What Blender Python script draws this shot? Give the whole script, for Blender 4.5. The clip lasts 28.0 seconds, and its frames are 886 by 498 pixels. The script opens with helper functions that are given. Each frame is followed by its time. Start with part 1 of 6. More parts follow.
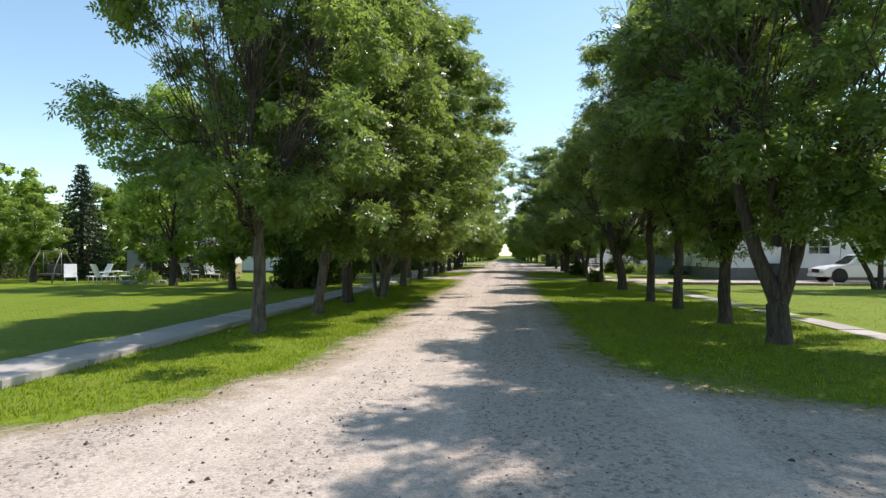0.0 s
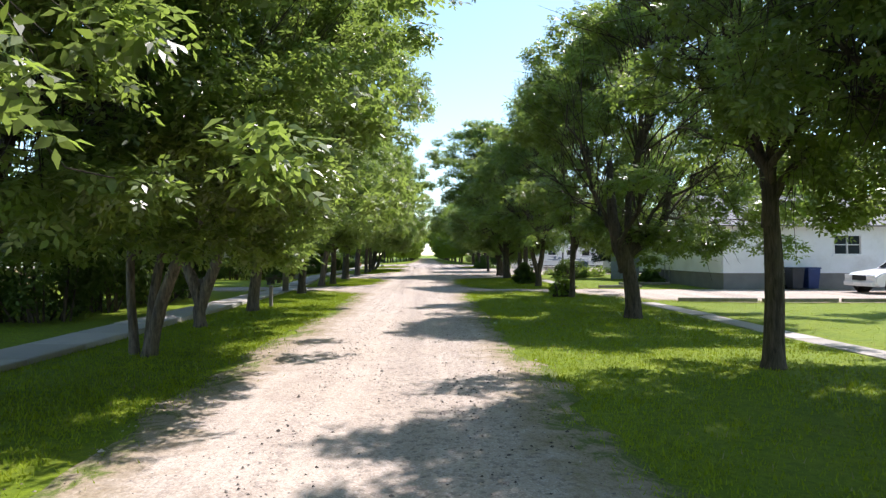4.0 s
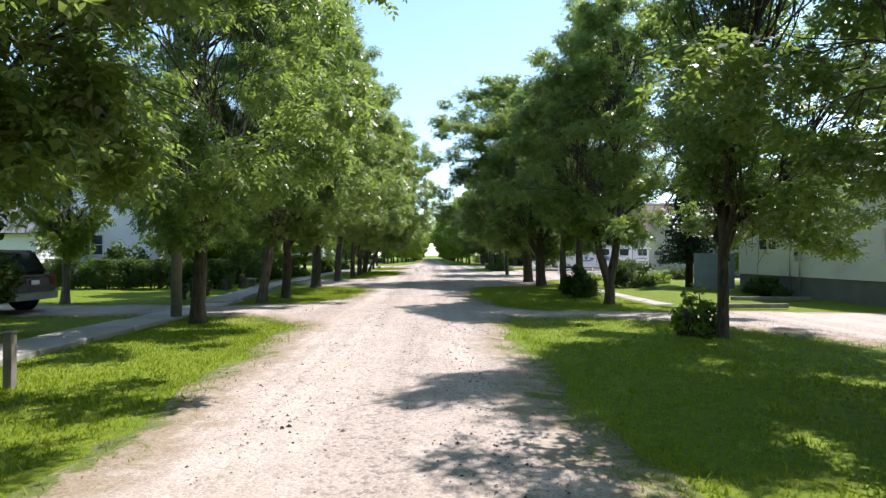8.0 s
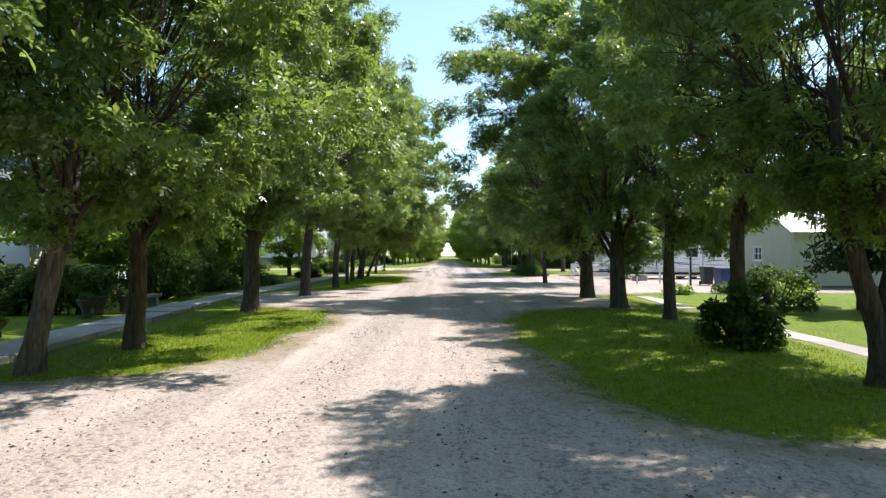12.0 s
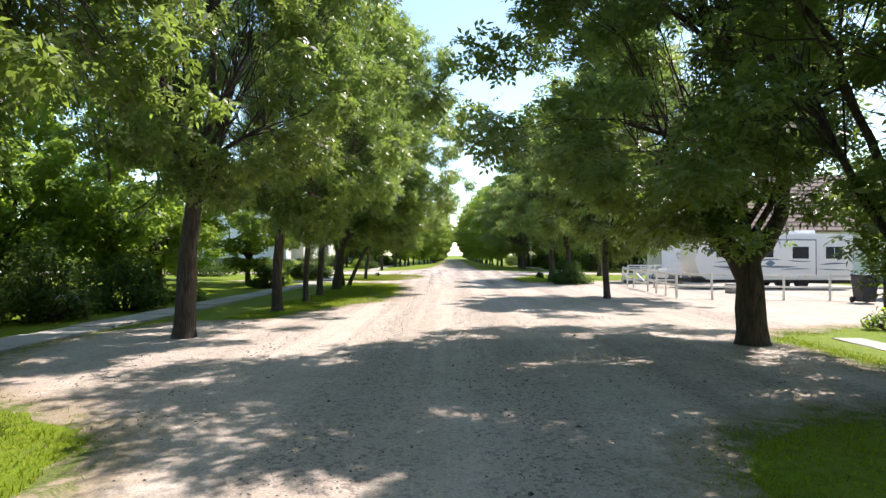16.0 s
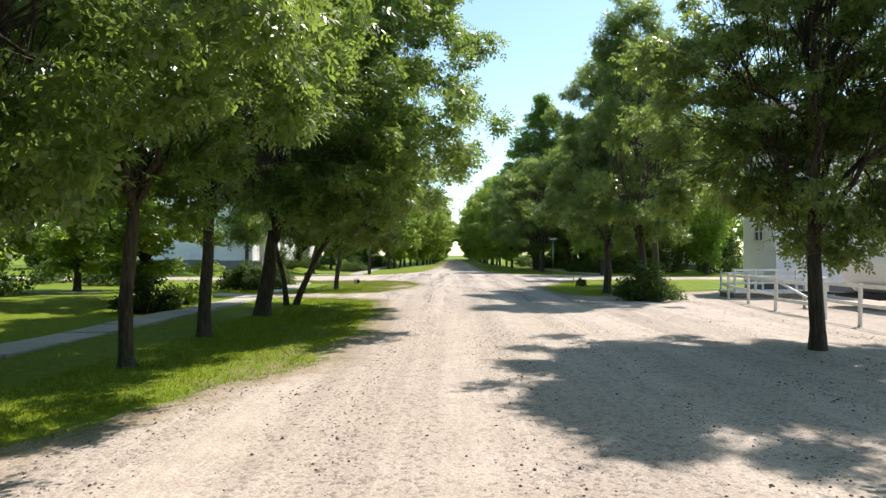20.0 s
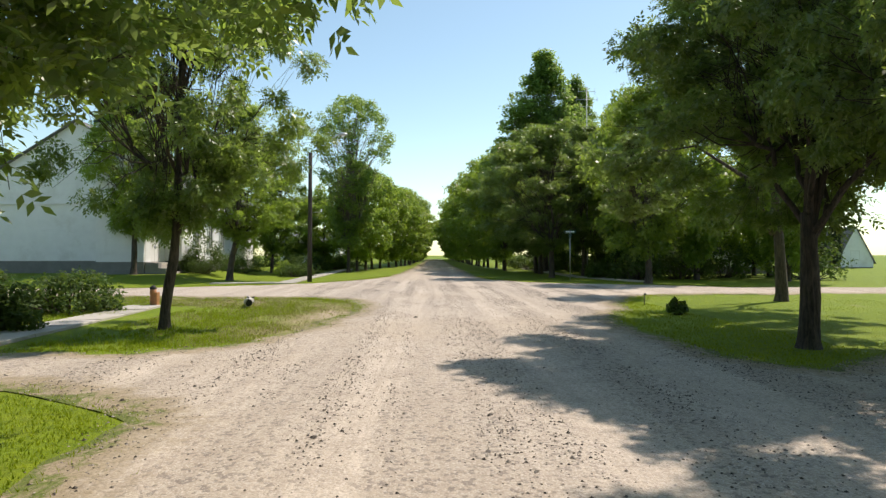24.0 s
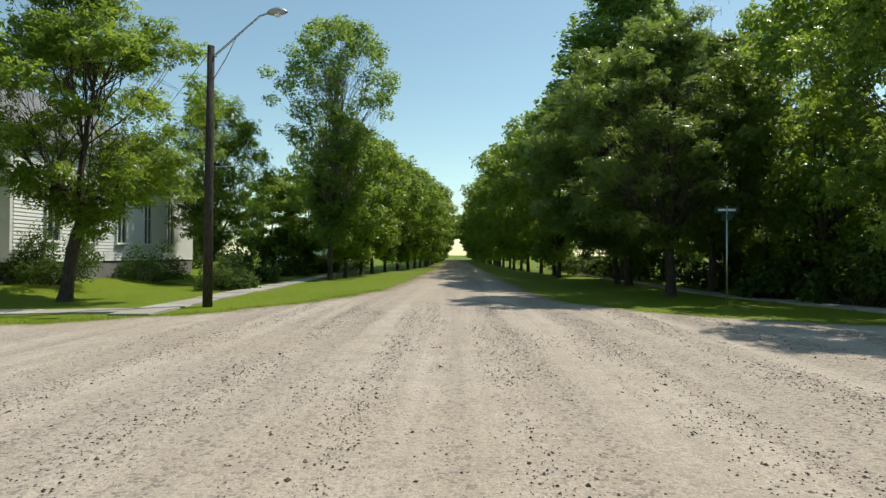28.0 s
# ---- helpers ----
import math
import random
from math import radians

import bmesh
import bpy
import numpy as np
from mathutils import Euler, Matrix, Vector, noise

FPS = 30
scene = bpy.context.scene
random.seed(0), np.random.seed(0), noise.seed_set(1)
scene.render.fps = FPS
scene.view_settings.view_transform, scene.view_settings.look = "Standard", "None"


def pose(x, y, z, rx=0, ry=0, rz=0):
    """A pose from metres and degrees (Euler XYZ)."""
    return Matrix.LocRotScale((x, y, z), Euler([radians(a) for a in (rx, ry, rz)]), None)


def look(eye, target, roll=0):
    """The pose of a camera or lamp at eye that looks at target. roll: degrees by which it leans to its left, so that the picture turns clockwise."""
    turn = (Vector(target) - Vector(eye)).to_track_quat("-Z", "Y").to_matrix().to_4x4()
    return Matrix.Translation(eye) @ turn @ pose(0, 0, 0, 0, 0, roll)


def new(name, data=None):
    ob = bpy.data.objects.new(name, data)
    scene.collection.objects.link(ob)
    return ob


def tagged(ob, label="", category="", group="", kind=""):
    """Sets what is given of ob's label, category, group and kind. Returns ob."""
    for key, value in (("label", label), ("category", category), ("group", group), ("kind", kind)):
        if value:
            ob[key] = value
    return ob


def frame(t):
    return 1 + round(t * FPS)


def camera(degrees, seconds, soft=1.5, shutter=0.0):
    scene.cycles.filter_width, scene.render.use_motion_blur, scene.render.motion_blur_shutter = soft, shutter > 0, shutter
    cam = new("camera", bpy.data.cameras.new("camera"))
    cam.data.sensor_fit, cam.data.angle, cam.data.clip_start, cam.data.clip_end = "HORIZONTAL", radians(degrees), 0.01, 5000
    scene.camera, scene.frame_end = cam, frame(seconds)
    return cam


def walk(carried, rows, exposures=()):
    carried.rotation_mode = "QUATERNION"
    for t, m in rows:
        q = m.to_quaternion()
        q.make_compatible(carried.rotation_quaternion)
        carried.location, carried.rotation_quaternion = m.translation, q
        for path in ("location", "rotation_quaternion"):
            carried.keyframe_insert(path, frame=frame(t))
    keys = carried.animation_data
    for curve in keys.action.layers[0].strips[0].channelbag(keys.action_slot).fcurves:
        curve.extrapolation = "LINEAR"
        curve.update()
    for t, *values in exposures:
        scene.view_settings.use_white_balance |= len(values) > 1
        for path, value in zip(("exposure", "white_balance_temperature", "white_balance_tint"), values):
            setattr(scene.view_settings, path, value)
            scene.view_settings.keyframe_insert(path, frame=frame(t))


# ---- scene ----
cam = camera(73.0, 28.0, soft=1.4)
# seconds, x, y, z, yaw, pitch, roll
PATH = [
    (0.0, -0.000, -0.000, 1.534, 5.86, 0.62, -0.03),
    (0.5, -0.103, 1.572, 1.538, 5.85, 0.62, -0.01),
    (1.0, -0.203, 3.158, 1.541, 5.12, 0.61, 0.01),
    (1.5, -0.268, 4.740, 1.536, 1.71, 0.60, 0.01),
    (2.0, -0.288, 6.312, 1.532, -2.13, 0.59, 0.01),
    (2.5, -0.271, 7.885, 1.534, -3.09, 0.59, 0.01),
    (4.5, -0.013, 14.033, 1.609, -1.16, 0.60, -0.02),
    (5.0, -0.002, 15.590, 1.602, -1.09, 0.60, -0.03),
    (5.5, -0.008, 17.059, 1.593, -1.09, 0.60, -0.03),
    (6.0, -0.019, 18.473, 1.582, -1.07, 0.60, -0.04),
    (6.5, -0.022, 19.918, 1.565, -1.13, 0.61, -0.06),
    (7.0, -0.025, 21.366, 1.550, -1.16, 0.62, -0.07),
    (7.5, -0.022, 22.828, 1.541, -1.21, 0.63, -0.08),
    (8.0, -0.016, 24.253, 1.537, -1.18, 0.63, -0.09),
    (8.5, -0.005, 25.678, 1.539, -1.15, 0.63, -0.10),
    (9.0, 0.013, 27.104, 1.546, -1.05, 0.62, -0.12),
    (9.5, 0.042, 28.518, 1.562, -1.03, 0.61, -0.14),
    (10.0, 0.080, 29.938, 1.580, -0.67, 0.62, -0.17),
    (10.5, 0.124, 31.380, 1.594, -0.15, 0.62, -0.19),
    (11.0, 0.160, 32.841, 1.606, 0.16, 0.63, -0.19),
    (11.5, 0.192, 34.321, 1.620, 0.29, 0.63, -0.18),
    (12.0, 0.209, 35.803, 1.631, 0.41, 0.62, -0.16),
    (12.5, 0.216, 37.265, 1.642, 1.09, 0.61, -0.14),
    (14.5, 0.128, 43.167, 1.685, 1.07, 0.63, -0.15),
    (15.0, 0.103, 44.660, 1.685, 1.10, 0.63, -0.14),
    (15.5, 0.051, 46.267, 1.685, 1.06, 0.63, -0.13),
    (16.0, -0.003, 47.789, 1.690, 1.04, 0.62, -0.12),
    (16.5, -0.026, 49.294, 1.696, 1.13, 0.62, -0.11),
    (17.0, -0.036, 50.796, 1.703, 1.19, 0.61, -0.10),
    (17.5, -0.074, 52.359, 1.705, 1.29, 0.59, -0.08),
    (18.0, -0.147, 53.989, 1.706, 1.21, 0.58, -0.06),
    (18.5, -0.233, 55.659, 1.710, 1.23, 0.58, -0.02),
    (19.0, -0.318, 57.362, 1.713, 1.08, 0.59, 0.02),
    (19.5, -0.391, 59.029, 1.708, 1.06, 0.60, 0.05),
    (20.0, -0.435, 60.803, 1.698, 1.02, 0.60, 0.07),
    (20.5, -0.479, 62.717, 1.686, 0.92, 0.59, 0.07),
    (21.0, -0.544, 64.698, 1.673, 1.01, 0.58, 0.07),
    (21.5, -0.616, 66.669, 1.663, 0.90, 0.59, 0.07),
    (22.0, -0.616, 68.614, 1.647, 0.75, 0.60, 0.06),
    (22.5, -0.562, 70.596, 1.629, -0.75, 0.61, 0.06),
    (24.5, -0.192, 79.504, 1.653, -0.90, 0.60, 0.05),
    (25.0, -0.178, 81.570, 1.659, -0.90, 0.57, 0.02),
    (25.5, -0.164, 83.722, 1.658, -0.84, 0.55, -0.01),
    (26.0, -0.152, 85.963, 1.649, -0.47, 0.53, -0.05),
    (26.5, -0.149, 88.569, 1.632, 0.11, 0.53, -0.09),
    (27.0, -0.188, 91.366, 1.621, 0.49, 0.54, -0.13),
    (27.5, -0.255, 94.163, 1.622, 0.75, 0.57, -0.19),
    (28.0, -0.366, 96.978, 1.626, 1.15, 0.60, -0.24),
]
EXPOSURES = [(0.0, 0.66, 6550, 21), (1.0, 1.05, 6300, 24), (2.0, 1.2, 6300, 26), (5.0, 1.04, 6300, 25), (7.0, 1.04, 6200, 25), (11.0, 1.02, 6250, 22), (15.0, 1.22, 6550, 24), (17.0, 1.12, 6600, 22), (19.0, 0.88, 6650, 19), (20.0, 0.88, 6650, 19), (22.0, 0.7, 6700, 19), (25.0, 0.42, 7200, 18), (28.0, 0.14, 6950, 11)]
walk(cam, [(t, pose(x, y, z, 90 + pitch, roll, yaw)) for t, x, y, z, yaw, pitch, roll in PATH], EXPOSURES)

# ---- world and sun ----
SUN_ELEVATION, SUN_AZIMUTH = radians(57), radians(48)      # azimuth from +y towards +x
world = bpy.data.worlds.new("sky")
scene.world = world
world.use_nodes = True
wn = world.node_tree.nodes
sky = wn.new("ShaderNodeTexSky")
sky.sky_type, sky.sun_disc = "NISHITA", False
sky.sun_elevation, sky.sun_rotation = SUN_ELEVATION, SUN_AZIMUTH
sky.air_density, sky.dust_density, sky.ozone_density = 1.0, 0.35, 1.0
wn["Background"].inputs["Strength"].default_value = 0.14
haze = wn.new("ShaderNodeMixRGB")
haze.blend_type, haze.inputs["Fac"].default_value, haze.inputs["Color2"].default_value = "MULTIPLY", 1.0, (0.9, 1.03, 0.91, 1.0)
world.node_tree.links.new(sky.outputs[0], haze.inputs["Color1"])
world.node_tree.links.new(haze.outputs[0], wn["Background"].inputs["Color"])
sun = new("sun", bpy.data.lights.new("sun", "SUN"))
sun.data.energy, sun.data.angle, sun.data.color = 3.7, radians(0.53), (1.0, 0.975, 0.9)
TO_SUN = Vector((math.sin(SUN_AZIMUTH) * math.cos(SUN_ELEVATION), math.cos(SUN_AZIMUTH) * math.cos(SUN_ELEVATION), math.sin(SUN_ELEVATION)))
sun.matrix_world = look(TO_SUN * 60, (0, 0, 0))


# ---- materials ----
class Nodes:
    """A small shorthand for building one node material."""

    def __init__(self, name):
        self.mat = bpy.data.materials.new(name)
        self.mat.use_nodes = True
        self.tree = self.mat.node_tree
        self.bsdf = self.tree.nodes["Principled BSDF"]
        self.out = self.tree.nodes["Material Output"]

    def add(self, kind, **sockets):
        node = self.tree.nodes.new(kind)
        for key, value in sockets.items():
            self.set(node, key, value)
        return node

    def set(self, node, key, value):
        socket = node.inputs[int(key[1:])] if key[0] == "i" and key[1:].isdigit() else node.inputs[key.replace("_", " ")]
        if isinstance(value, bpy.types.NodeSocket):
            self.tree.links.new(value, socket)
        else:
            socket.default_value = (*value, 1.0) if isinstance(value, tuple) and len(value) == 3 and socket.type == "RGBA" else value

    def coords(self, kind="Object"):
        return self.add("ShaderNodeTexCoord").outputs[kind]

    def mapped(self, scale, kind="Object"):
        return self.add("ShaderNodeMapping", Vector=self.coords(kind), Scale=scale).outputs[0]

    def noise(self, scale, detail=4.0, rough=0.55, vector=None, distortion=0.0):
        node = self.add("ShaderNodeTexNoise", Scale=scale, Detail=detail, Roughness=rough, Distortion=distortion)
        self.tree.links.new(vector or self.coords(), node.inputs["Vector"])
        return node.outputs["Fac"]

    def ramp(self, fac, low, high, c0=(0, 0, 0), c1=(1, 1, 1)):
        node = self.add("ShaderNodeValToRGB", Fac=fac)
        node.color_ramp.elements[0].position, node.color_ramp.elements[1].position = low, high
        node.color_ramp.elements[0].color, node.color_ramp.elements[1].color = (*c0, 1), (*c1, 1)
        return node.outputs["Color"]

    def mix(self, fac, a, b, mode="MIX"):
        node = self.add("ShaderNodeMixRGB", Fac=fac, Color1=a, Color2=b)
        node.blend_type = mode
        return node.outputs[0]

    def math(self, op, a, b=0.5):
        node = self.add("ShaderNodeMath", i0=a, i1=b)
        node.operation = op
        return node.outputs[0]

    def bump(self, height, strength=0.4, distance=0.02):
        return self.add("ShaderNodeBump", Height=height, Strength=strength, Distance=distance).outputs[0]

    def finish(self, **sockets):
        for key, value in sockets.items():
            self.set(self.bsdf, key, value)
        return self.mat


def plain(name, color, rough=0.6, vary=0.18, scale=6.0, fine=60.0, bump=0.12, metal=0.0, dirt=None, kind="Object"):
    """A surface with broad stains, fine grain and a little relief."""
    n = Nodes(name)
    v = n.coords(kind)
    broad, grain = n.noise(scale, 4, 0.6, v), n.noise(fine, 3, 0.6, v)
    dark = tuple(c * (1 - vary) for c in color)
    lite = tuple(min(1, c * (1 + vary)) for c in color)
    col = n.mix(n.ramp(broad, 0.3, 0.7), dark, lite)
    col = n.mix(n.ramp(grain, 0.35, 0.75), col, n.mix(0.5, col, dark))
    if dirt:
        col = n.mix(n.ramp(n.noise(scale * 0.4, 6, 0.7, v), 0.52, 0.72), col, dirt)
    return n.finish(Base_Color=col, Roughness=rough, Metallic=metal, Normal=n.bump(grain, bump, 0.01))


def leaf_material(name, deep, light, glow, through_amount=0.42, rough=0.5, gloss=0.5):
    n = Nodes(name)
    island = n.add("ShaderNodeNewGeometry").outputs["Random Per Island"]
    tree_random = n.add("ShaderNodeObjectInfo").outputs["Random"]
    patch = n.noise(0.55, 3, 0.5)
    col = n.mix(n.ramp(island, 0.3, 1.0), deep, light)
    col = n.mix(n.ramp(patch, 0.35, 0.7), n.mix(0.55, col, deep), col)
    hsv = n.add("ShaderNodeHueSaturation", Color=col, Hue=n.math("ADD", n.math("MULTIPLY", tree_random, 0.03), 0.485),
                Value=n.math("ADD", n.math("MULTIPLY", tree_random, 0.35), 0.82))
    n.finish(Base_Color=hsv.outputs[0], Roughness=rough, Specular_IOR_Level=gloss)
    back = n.add("ShaderNodeBsdfTranslucent", Color=n.mix(n.ramp(island, 0, 1), glow, light))
    both = n.add("ShaderNodeMixShader", Fac=through_amount)
    n.tree.links.new(n.bsdf.outputs[0], both.inputs[1])
    n.tree.links.new(back.outputs[0], both.inputs[2])
    n.tree.links.new(both.outputs[0], n.out.inputs["Surface"])
    return n.mat


def bark_material(name, dark, light, scale=1.0):
    n = Nodes(name)
    v = n.mapped((9 * scale, 9 * scale, 1.4 * scale))
    ridges = n.noise(2.2, 6, 0.65, v, 0.6)
    broad = n.noise(1.3, 4)
    col = n.mix(n.ramp(ridges, 0.36, 0.66), dark, light)
    col = n.mix(n.ramp(broad, 0.45, 0.75), col, n.mix(0.4, col, (0.11, 0.095, 0.07)))
    return n.finish(Base_Color=col, Roughness=0.92, Normal=n.bump(ridges, 0.9, 0.05))


def gravel_material(name):
    n = Nodes(name)
    v = n.coords()
    tracks = n.noise(1.0, 4, 0.5, n.mapped((0.95, 0.028, 1.0)), 0.35)
    lines = n.noise(1.0, 5, 0.65, n.mapped((5.5, 0.12, 1.0)), 0.5)
    stains = n.noise(0.17, 5, 0.6, v, 0.6)
    mid = n.noise(1.5, 6, 0.7, v)
    fine = n.noise(38, 4, 0.8, v)
    stone = n.add("ShaderNodeTexVoronoi", Scale=24.0)
    grit = n.add("ShaderNodeTexVoronoi", Scale=75.0)
    n.tree.links.new(v, stone.inputs["Vector"])
    n.tree.links.new(v, grit.inputs["Vector"])
    col = n.mix(n.ramp(tracks, 0.38, 0.56), (0.385, 0.325, 0.262), (0.575, 0.49, 0.40))
    col = n.mix(n.math("MULTIPLY", n.ramp(lines, 0.45, 0.58), 0.3), col, (0.30, 0.237, 0.182))
    col = n.mix(n.math("MULTIPLY", n.ramp(stains, 0.46, 0.66), 0.6), col, (0.44, 0.35, 0.25))
    col = n.mix(n.math("MULTIPLY", n.ramp(mid, 0.45, 0.68), 0.75), col, (0.36, 0.29, 0.225))
    col = n.mix(n.ramp(fine, 0.3, 0.72), n.mix(0.3, col, (0.20, 0.165, 0.13)), n.mix(0.22, col, (0.66, 0.60, 0.52)))
    loose = n.math("SUBTRACT", 1.15, n.ramp(tracks, 0.42, 0.64))
    dark = n.add("ShaderNodeSeparateColor", Color=stone.outputs["Color"])
    small = n.add("ShaderNodeSeparateColor", Color=grit.outputs["Color"])
    col = n.mix(n.math("MULTIPLY", n.math("MULTIPLY", n.ramp(dark.outputs[0], 0.76, 0.82), loose), 0.6), col, (0.17, 0.145, 0.125))
    col = n.mix(n.math("MULTIPLY", n.ramp(small.outputs[0], 0.74, 0.8), 0.38), col, (0.21, 0.18, 0.15))
    col = n.mix(n.math("MULTIPLY", n.ramp(small.outputs[1], 0.8, 0.86), 0.3), col, (0.68, 0.63, 0.56))
    margin = n.add("ShaderNodeAttribute")
    margin.attribute_name = "margin"
    worn = n.math("ADD", margin.outputs["Fac"], n.math("MULTIPLY", n.math("SUBTRACT", n.noise(2.6, 6, 0.75, v, 0.7), 0.5), 1.7))
    col = n.mix(n.math("MULTIPLY", n.ramp(worn, 0.35, 0.75), 0.8), col, n.mix(n.ramp(fine, 0.35, 0.7), (0.20, 0.155, 0.09), (0.37, 0.30, 0.19)))
    col = n.mix(n.ramp(worn, 0.8, 1.05), col, n.mix(n.ramp(fine, 0.35, 0.65), (0.07, 0.10, 0.02), (0.17, 0.20, 0.05)))
    height = n.math("ADD", n.math("MULTIPLY", fine, 0.7), n.math("MULTIPLY", lines, 0.8))
    height = n.math("SUBTRACT", height, n.math("MULTIPLY", stone.outputs["Distance"], 0.6))
    return n.finish(Base_Color=col, Roughness=0.95, Specular_IOR_Level=0.25, Normal=n.bump(height, 0.5, 0.018))


def grass_material(name):
    n = Nodes(name)
    v = n.coords()
    broad, mid, fine = n.noise(0.16, 5, 0.6, v, 0.4), n.noise(1.3, 5, 0.65, v), n.noise(48, 4, 0.8, v)
    tuft = n.noise(9, 5, 0.7, v, 0.5)
    col = n.mix(n.ramp(broad, 0.35, 0.65), (0.18, 0.262, 0.007), (0.235, 0.32, 0.010))
    col = n.mix(n.ramp(mid, 0.4, 0.75), col, (0.26, 0.315, 0.014))
    col = n.mix(n.ramp(tuft, 0.35, 0.65), n.mix(0.55, col, (0.045, 0.085, 0.010)), col)
    col = n.mix(n.ramp(fine, 0.3, 0.7), n.mix(0.5, col, (0.035, 0.07, 0.01)), col)
    col = n.mix(n.math("MULTIPLY", n.ramp(n.noise(0.5, 6, 0.7, v, 0.8), 0.60, 0.8), 0.8), col, (0.27, 0.235, 0.10))
    worn = n.add("ShaderNodeAttribute")
    worn.attribute_name = "worn"
    bare = n.math("ADD", worn.outputs["Fac"], n.math("MULTIPLY", n.math("SUBTRACT", n.noise(1.7, 6, 0.75, v, 0.7), 0.5), 1.3))
    col = n.mix(n.math("MULTIPLY", n.ramp(bare, 0.35, 0.7), 0.85), col, n.mix(n.ramp(fine, 0.3, 0.7), (0.17, 0.13, 0.06), (0.36, 0.30, 0.17)))
    col = n.mix(n.ramp(bare, 0.72, 0.95), col, n.mix(n.ramp(fine, 0.3, 0.7), (0.27, 0.21, 0.14), (0.46, 0.37, 0.27)))
    return n.finish(Base_Color=col, Roughness=0.85, Specular_IOR_Level=0.2, Normal=n.bump(n.math("ADD", fine, tuft), 0.5, 0.03))


def blade_material(name, deep, light, dry):
    n = Nodes(name)
    island = n.add("ShaderNodeNewGeometry").outputs["Random Per Island"]
    col = n.mix(n.ramp(island, 0.0, 1.0), deep, light)
    col = n.mix(n.ramp(n.noise(0.5, 6, 0.7, None, 0.8), 0.62, 0.8), col, dry)
    n.finish(Base_Color=col, Roughness=0.6, Specular_IOR_Level=0.25)
    back = n.add("ShaderNodeBsdfTranslucent", Color=light)
    both = n.add("ShaderNodeMixShader", Fac=0.4)
    n.tree.links.new(n.bsdf.outputs[0], both.inputs[1])
    n.tree.links.new(back.outputs[0], both.inputs[2])
    n.tree.links.new(both.outputs[0], n.out.inputs["Surface"])
    return n.mat


def piece_material(name, dark, light, scale=3.0, rough=0.85, bump=0.3):
    """For bricks, slabs and boards: every object of its own has its own tone."""
    n = Nodes(name)
    one = n.add("ShaderNodeObjectInfo").outputs["Random"]
    v = n.coords()
    broad, grain = n.noise(scale, 5, 0.65, v), n.noise(scale * 18, 4, 0.7, v)
    col = n.mix(one, dark, light)
    col = n.mix(n.ramp(broad, 0.4, 0.75), col, n.mix(0.45, col, dark))
    col = n.mix(n.ramp(grain, 0.4, 0.8), col, n.mix(0.35, col, light))
    return n.finish(Base_Color=col, Roughness=rough, Normal=n.bump(grain, bump, 0.012))


def glass_material(name, tint=(0.02, 0.025, 0.03)):
    n = Nodes(name)
    return n.finish(Base_Color=n.mix(n.noise(2.0), tint, tuple(c * 2.2 for c in tint)), Roughness=0.06, Specular_IOR_Level=0.9)


LEAF_ASH = leaf_material("ash_leaf", (0.042, 0.08, 0.02), (0.25, 0.35, 0.085), (0.44, 0.62, 0.085), 0.42, 0.36, 0.7)
# bright leaf tone; on far and yard trees it stands in for sunlit foliage
LEAF_BRIGHT = leaf_material("bright_leaf", (0.06, 0.11, 0.016), (0.26, 0.37, 0.06), (0.46, 0.64, 0.06), 0.52, 0.4)
LEAF_DARK = leaf_material("shrub_leaf", (0.045, 0.085, 0.018), (0.10, 0.165, 0.034), (0.18, 0.26, 0.04), 0.38, 0.6, 0.25)
LEAF_GREY = leaf_material("poplar_leaf", (0.10, 0.18, 0.045), (0.20, 0.31, 0.075), (0.46, 0.62, 0.11), 0.56)
NEEDLE = leaf_material("spruce_needle", (0.022, 0.042, 0.016), (0.05, 0.085, 0.03), (0.07, 0.11, 0.04), 0.15, 0.65)
BARK = bark_material("ash_bark", (0.03, 0.023, 0.017), (0.125, 0.097, 0.073))
# paler copy of the ash bark: trunks in sun have their lit look coloured in
BARK_MID = bark_material("mid_bark", (0.05, 0.04, 0.031), (0.21, 0.17, 0.13))
BARK_PALE = bark_material("pale_bark", (0.10, 0.085, 0.068), (0.28, 0.245, 0.20))
GRAVEL = gravel_material("gravel")
GRASS = grass_material("lawn")
BLADE = blade_material("grass_blade", (0.14, 0.21, 0.008), (0.31, 0.39, 0.016), (0.32, 0.27, 0.11))
DRY_BLADE = blade_material("dry_grass_blade", (0.17, 0.17, 0.06), (0.40, 0.34, 0.18), (0.44, 0.37, 0.22))
CONCRETE = piece_material("old_concrete", (0.33, 0.305, 0.265), (0.47, 0.435, 0.385))
SIDING = plain("white_siding", (0.82, 0.83, 0.82), 0.55, 0.05, 1.2, 40, 0.08, dirt=(0.68, 0.68, 0.65))
SIDING_GREEN = plain("pale_green_siding", (0.44, 0.50, 0.40), 0.6, 0.06, 1.2, 40, 0.08)
FOUNDATION = plain("grey_foundation", (0.22, 0.215, 0.205), 0.85, 0.14, 1.5, 40, 0.3)
TRIM = plain("white_trim", (0.78, 0.78, 0.76), 0.5, 0.05, 3, 60, 0.05)
SHINGLE = piece_material("brown_shingle", (0.14, 0.095, 0.075), (0.22, 0.16, 0.13), 4)
SHINGLE_GREY = plain("grey_shingle", (0.18, 0.18, 0.18), 0.9, 0.2, 2, 30, 0.4)
METAL_ROOF = plain("metal_roof", (0.50, 0.52, 0.53), 0.55, 0.08, 1.5, 30, 0.05, 0.2)
GLASS = glass_material("window_glass")
POLE_WOOD = bark_material("weathered_pole", (0.02, 0.016, 0.013), (0.075, 0.06, 0.05), 1.6)
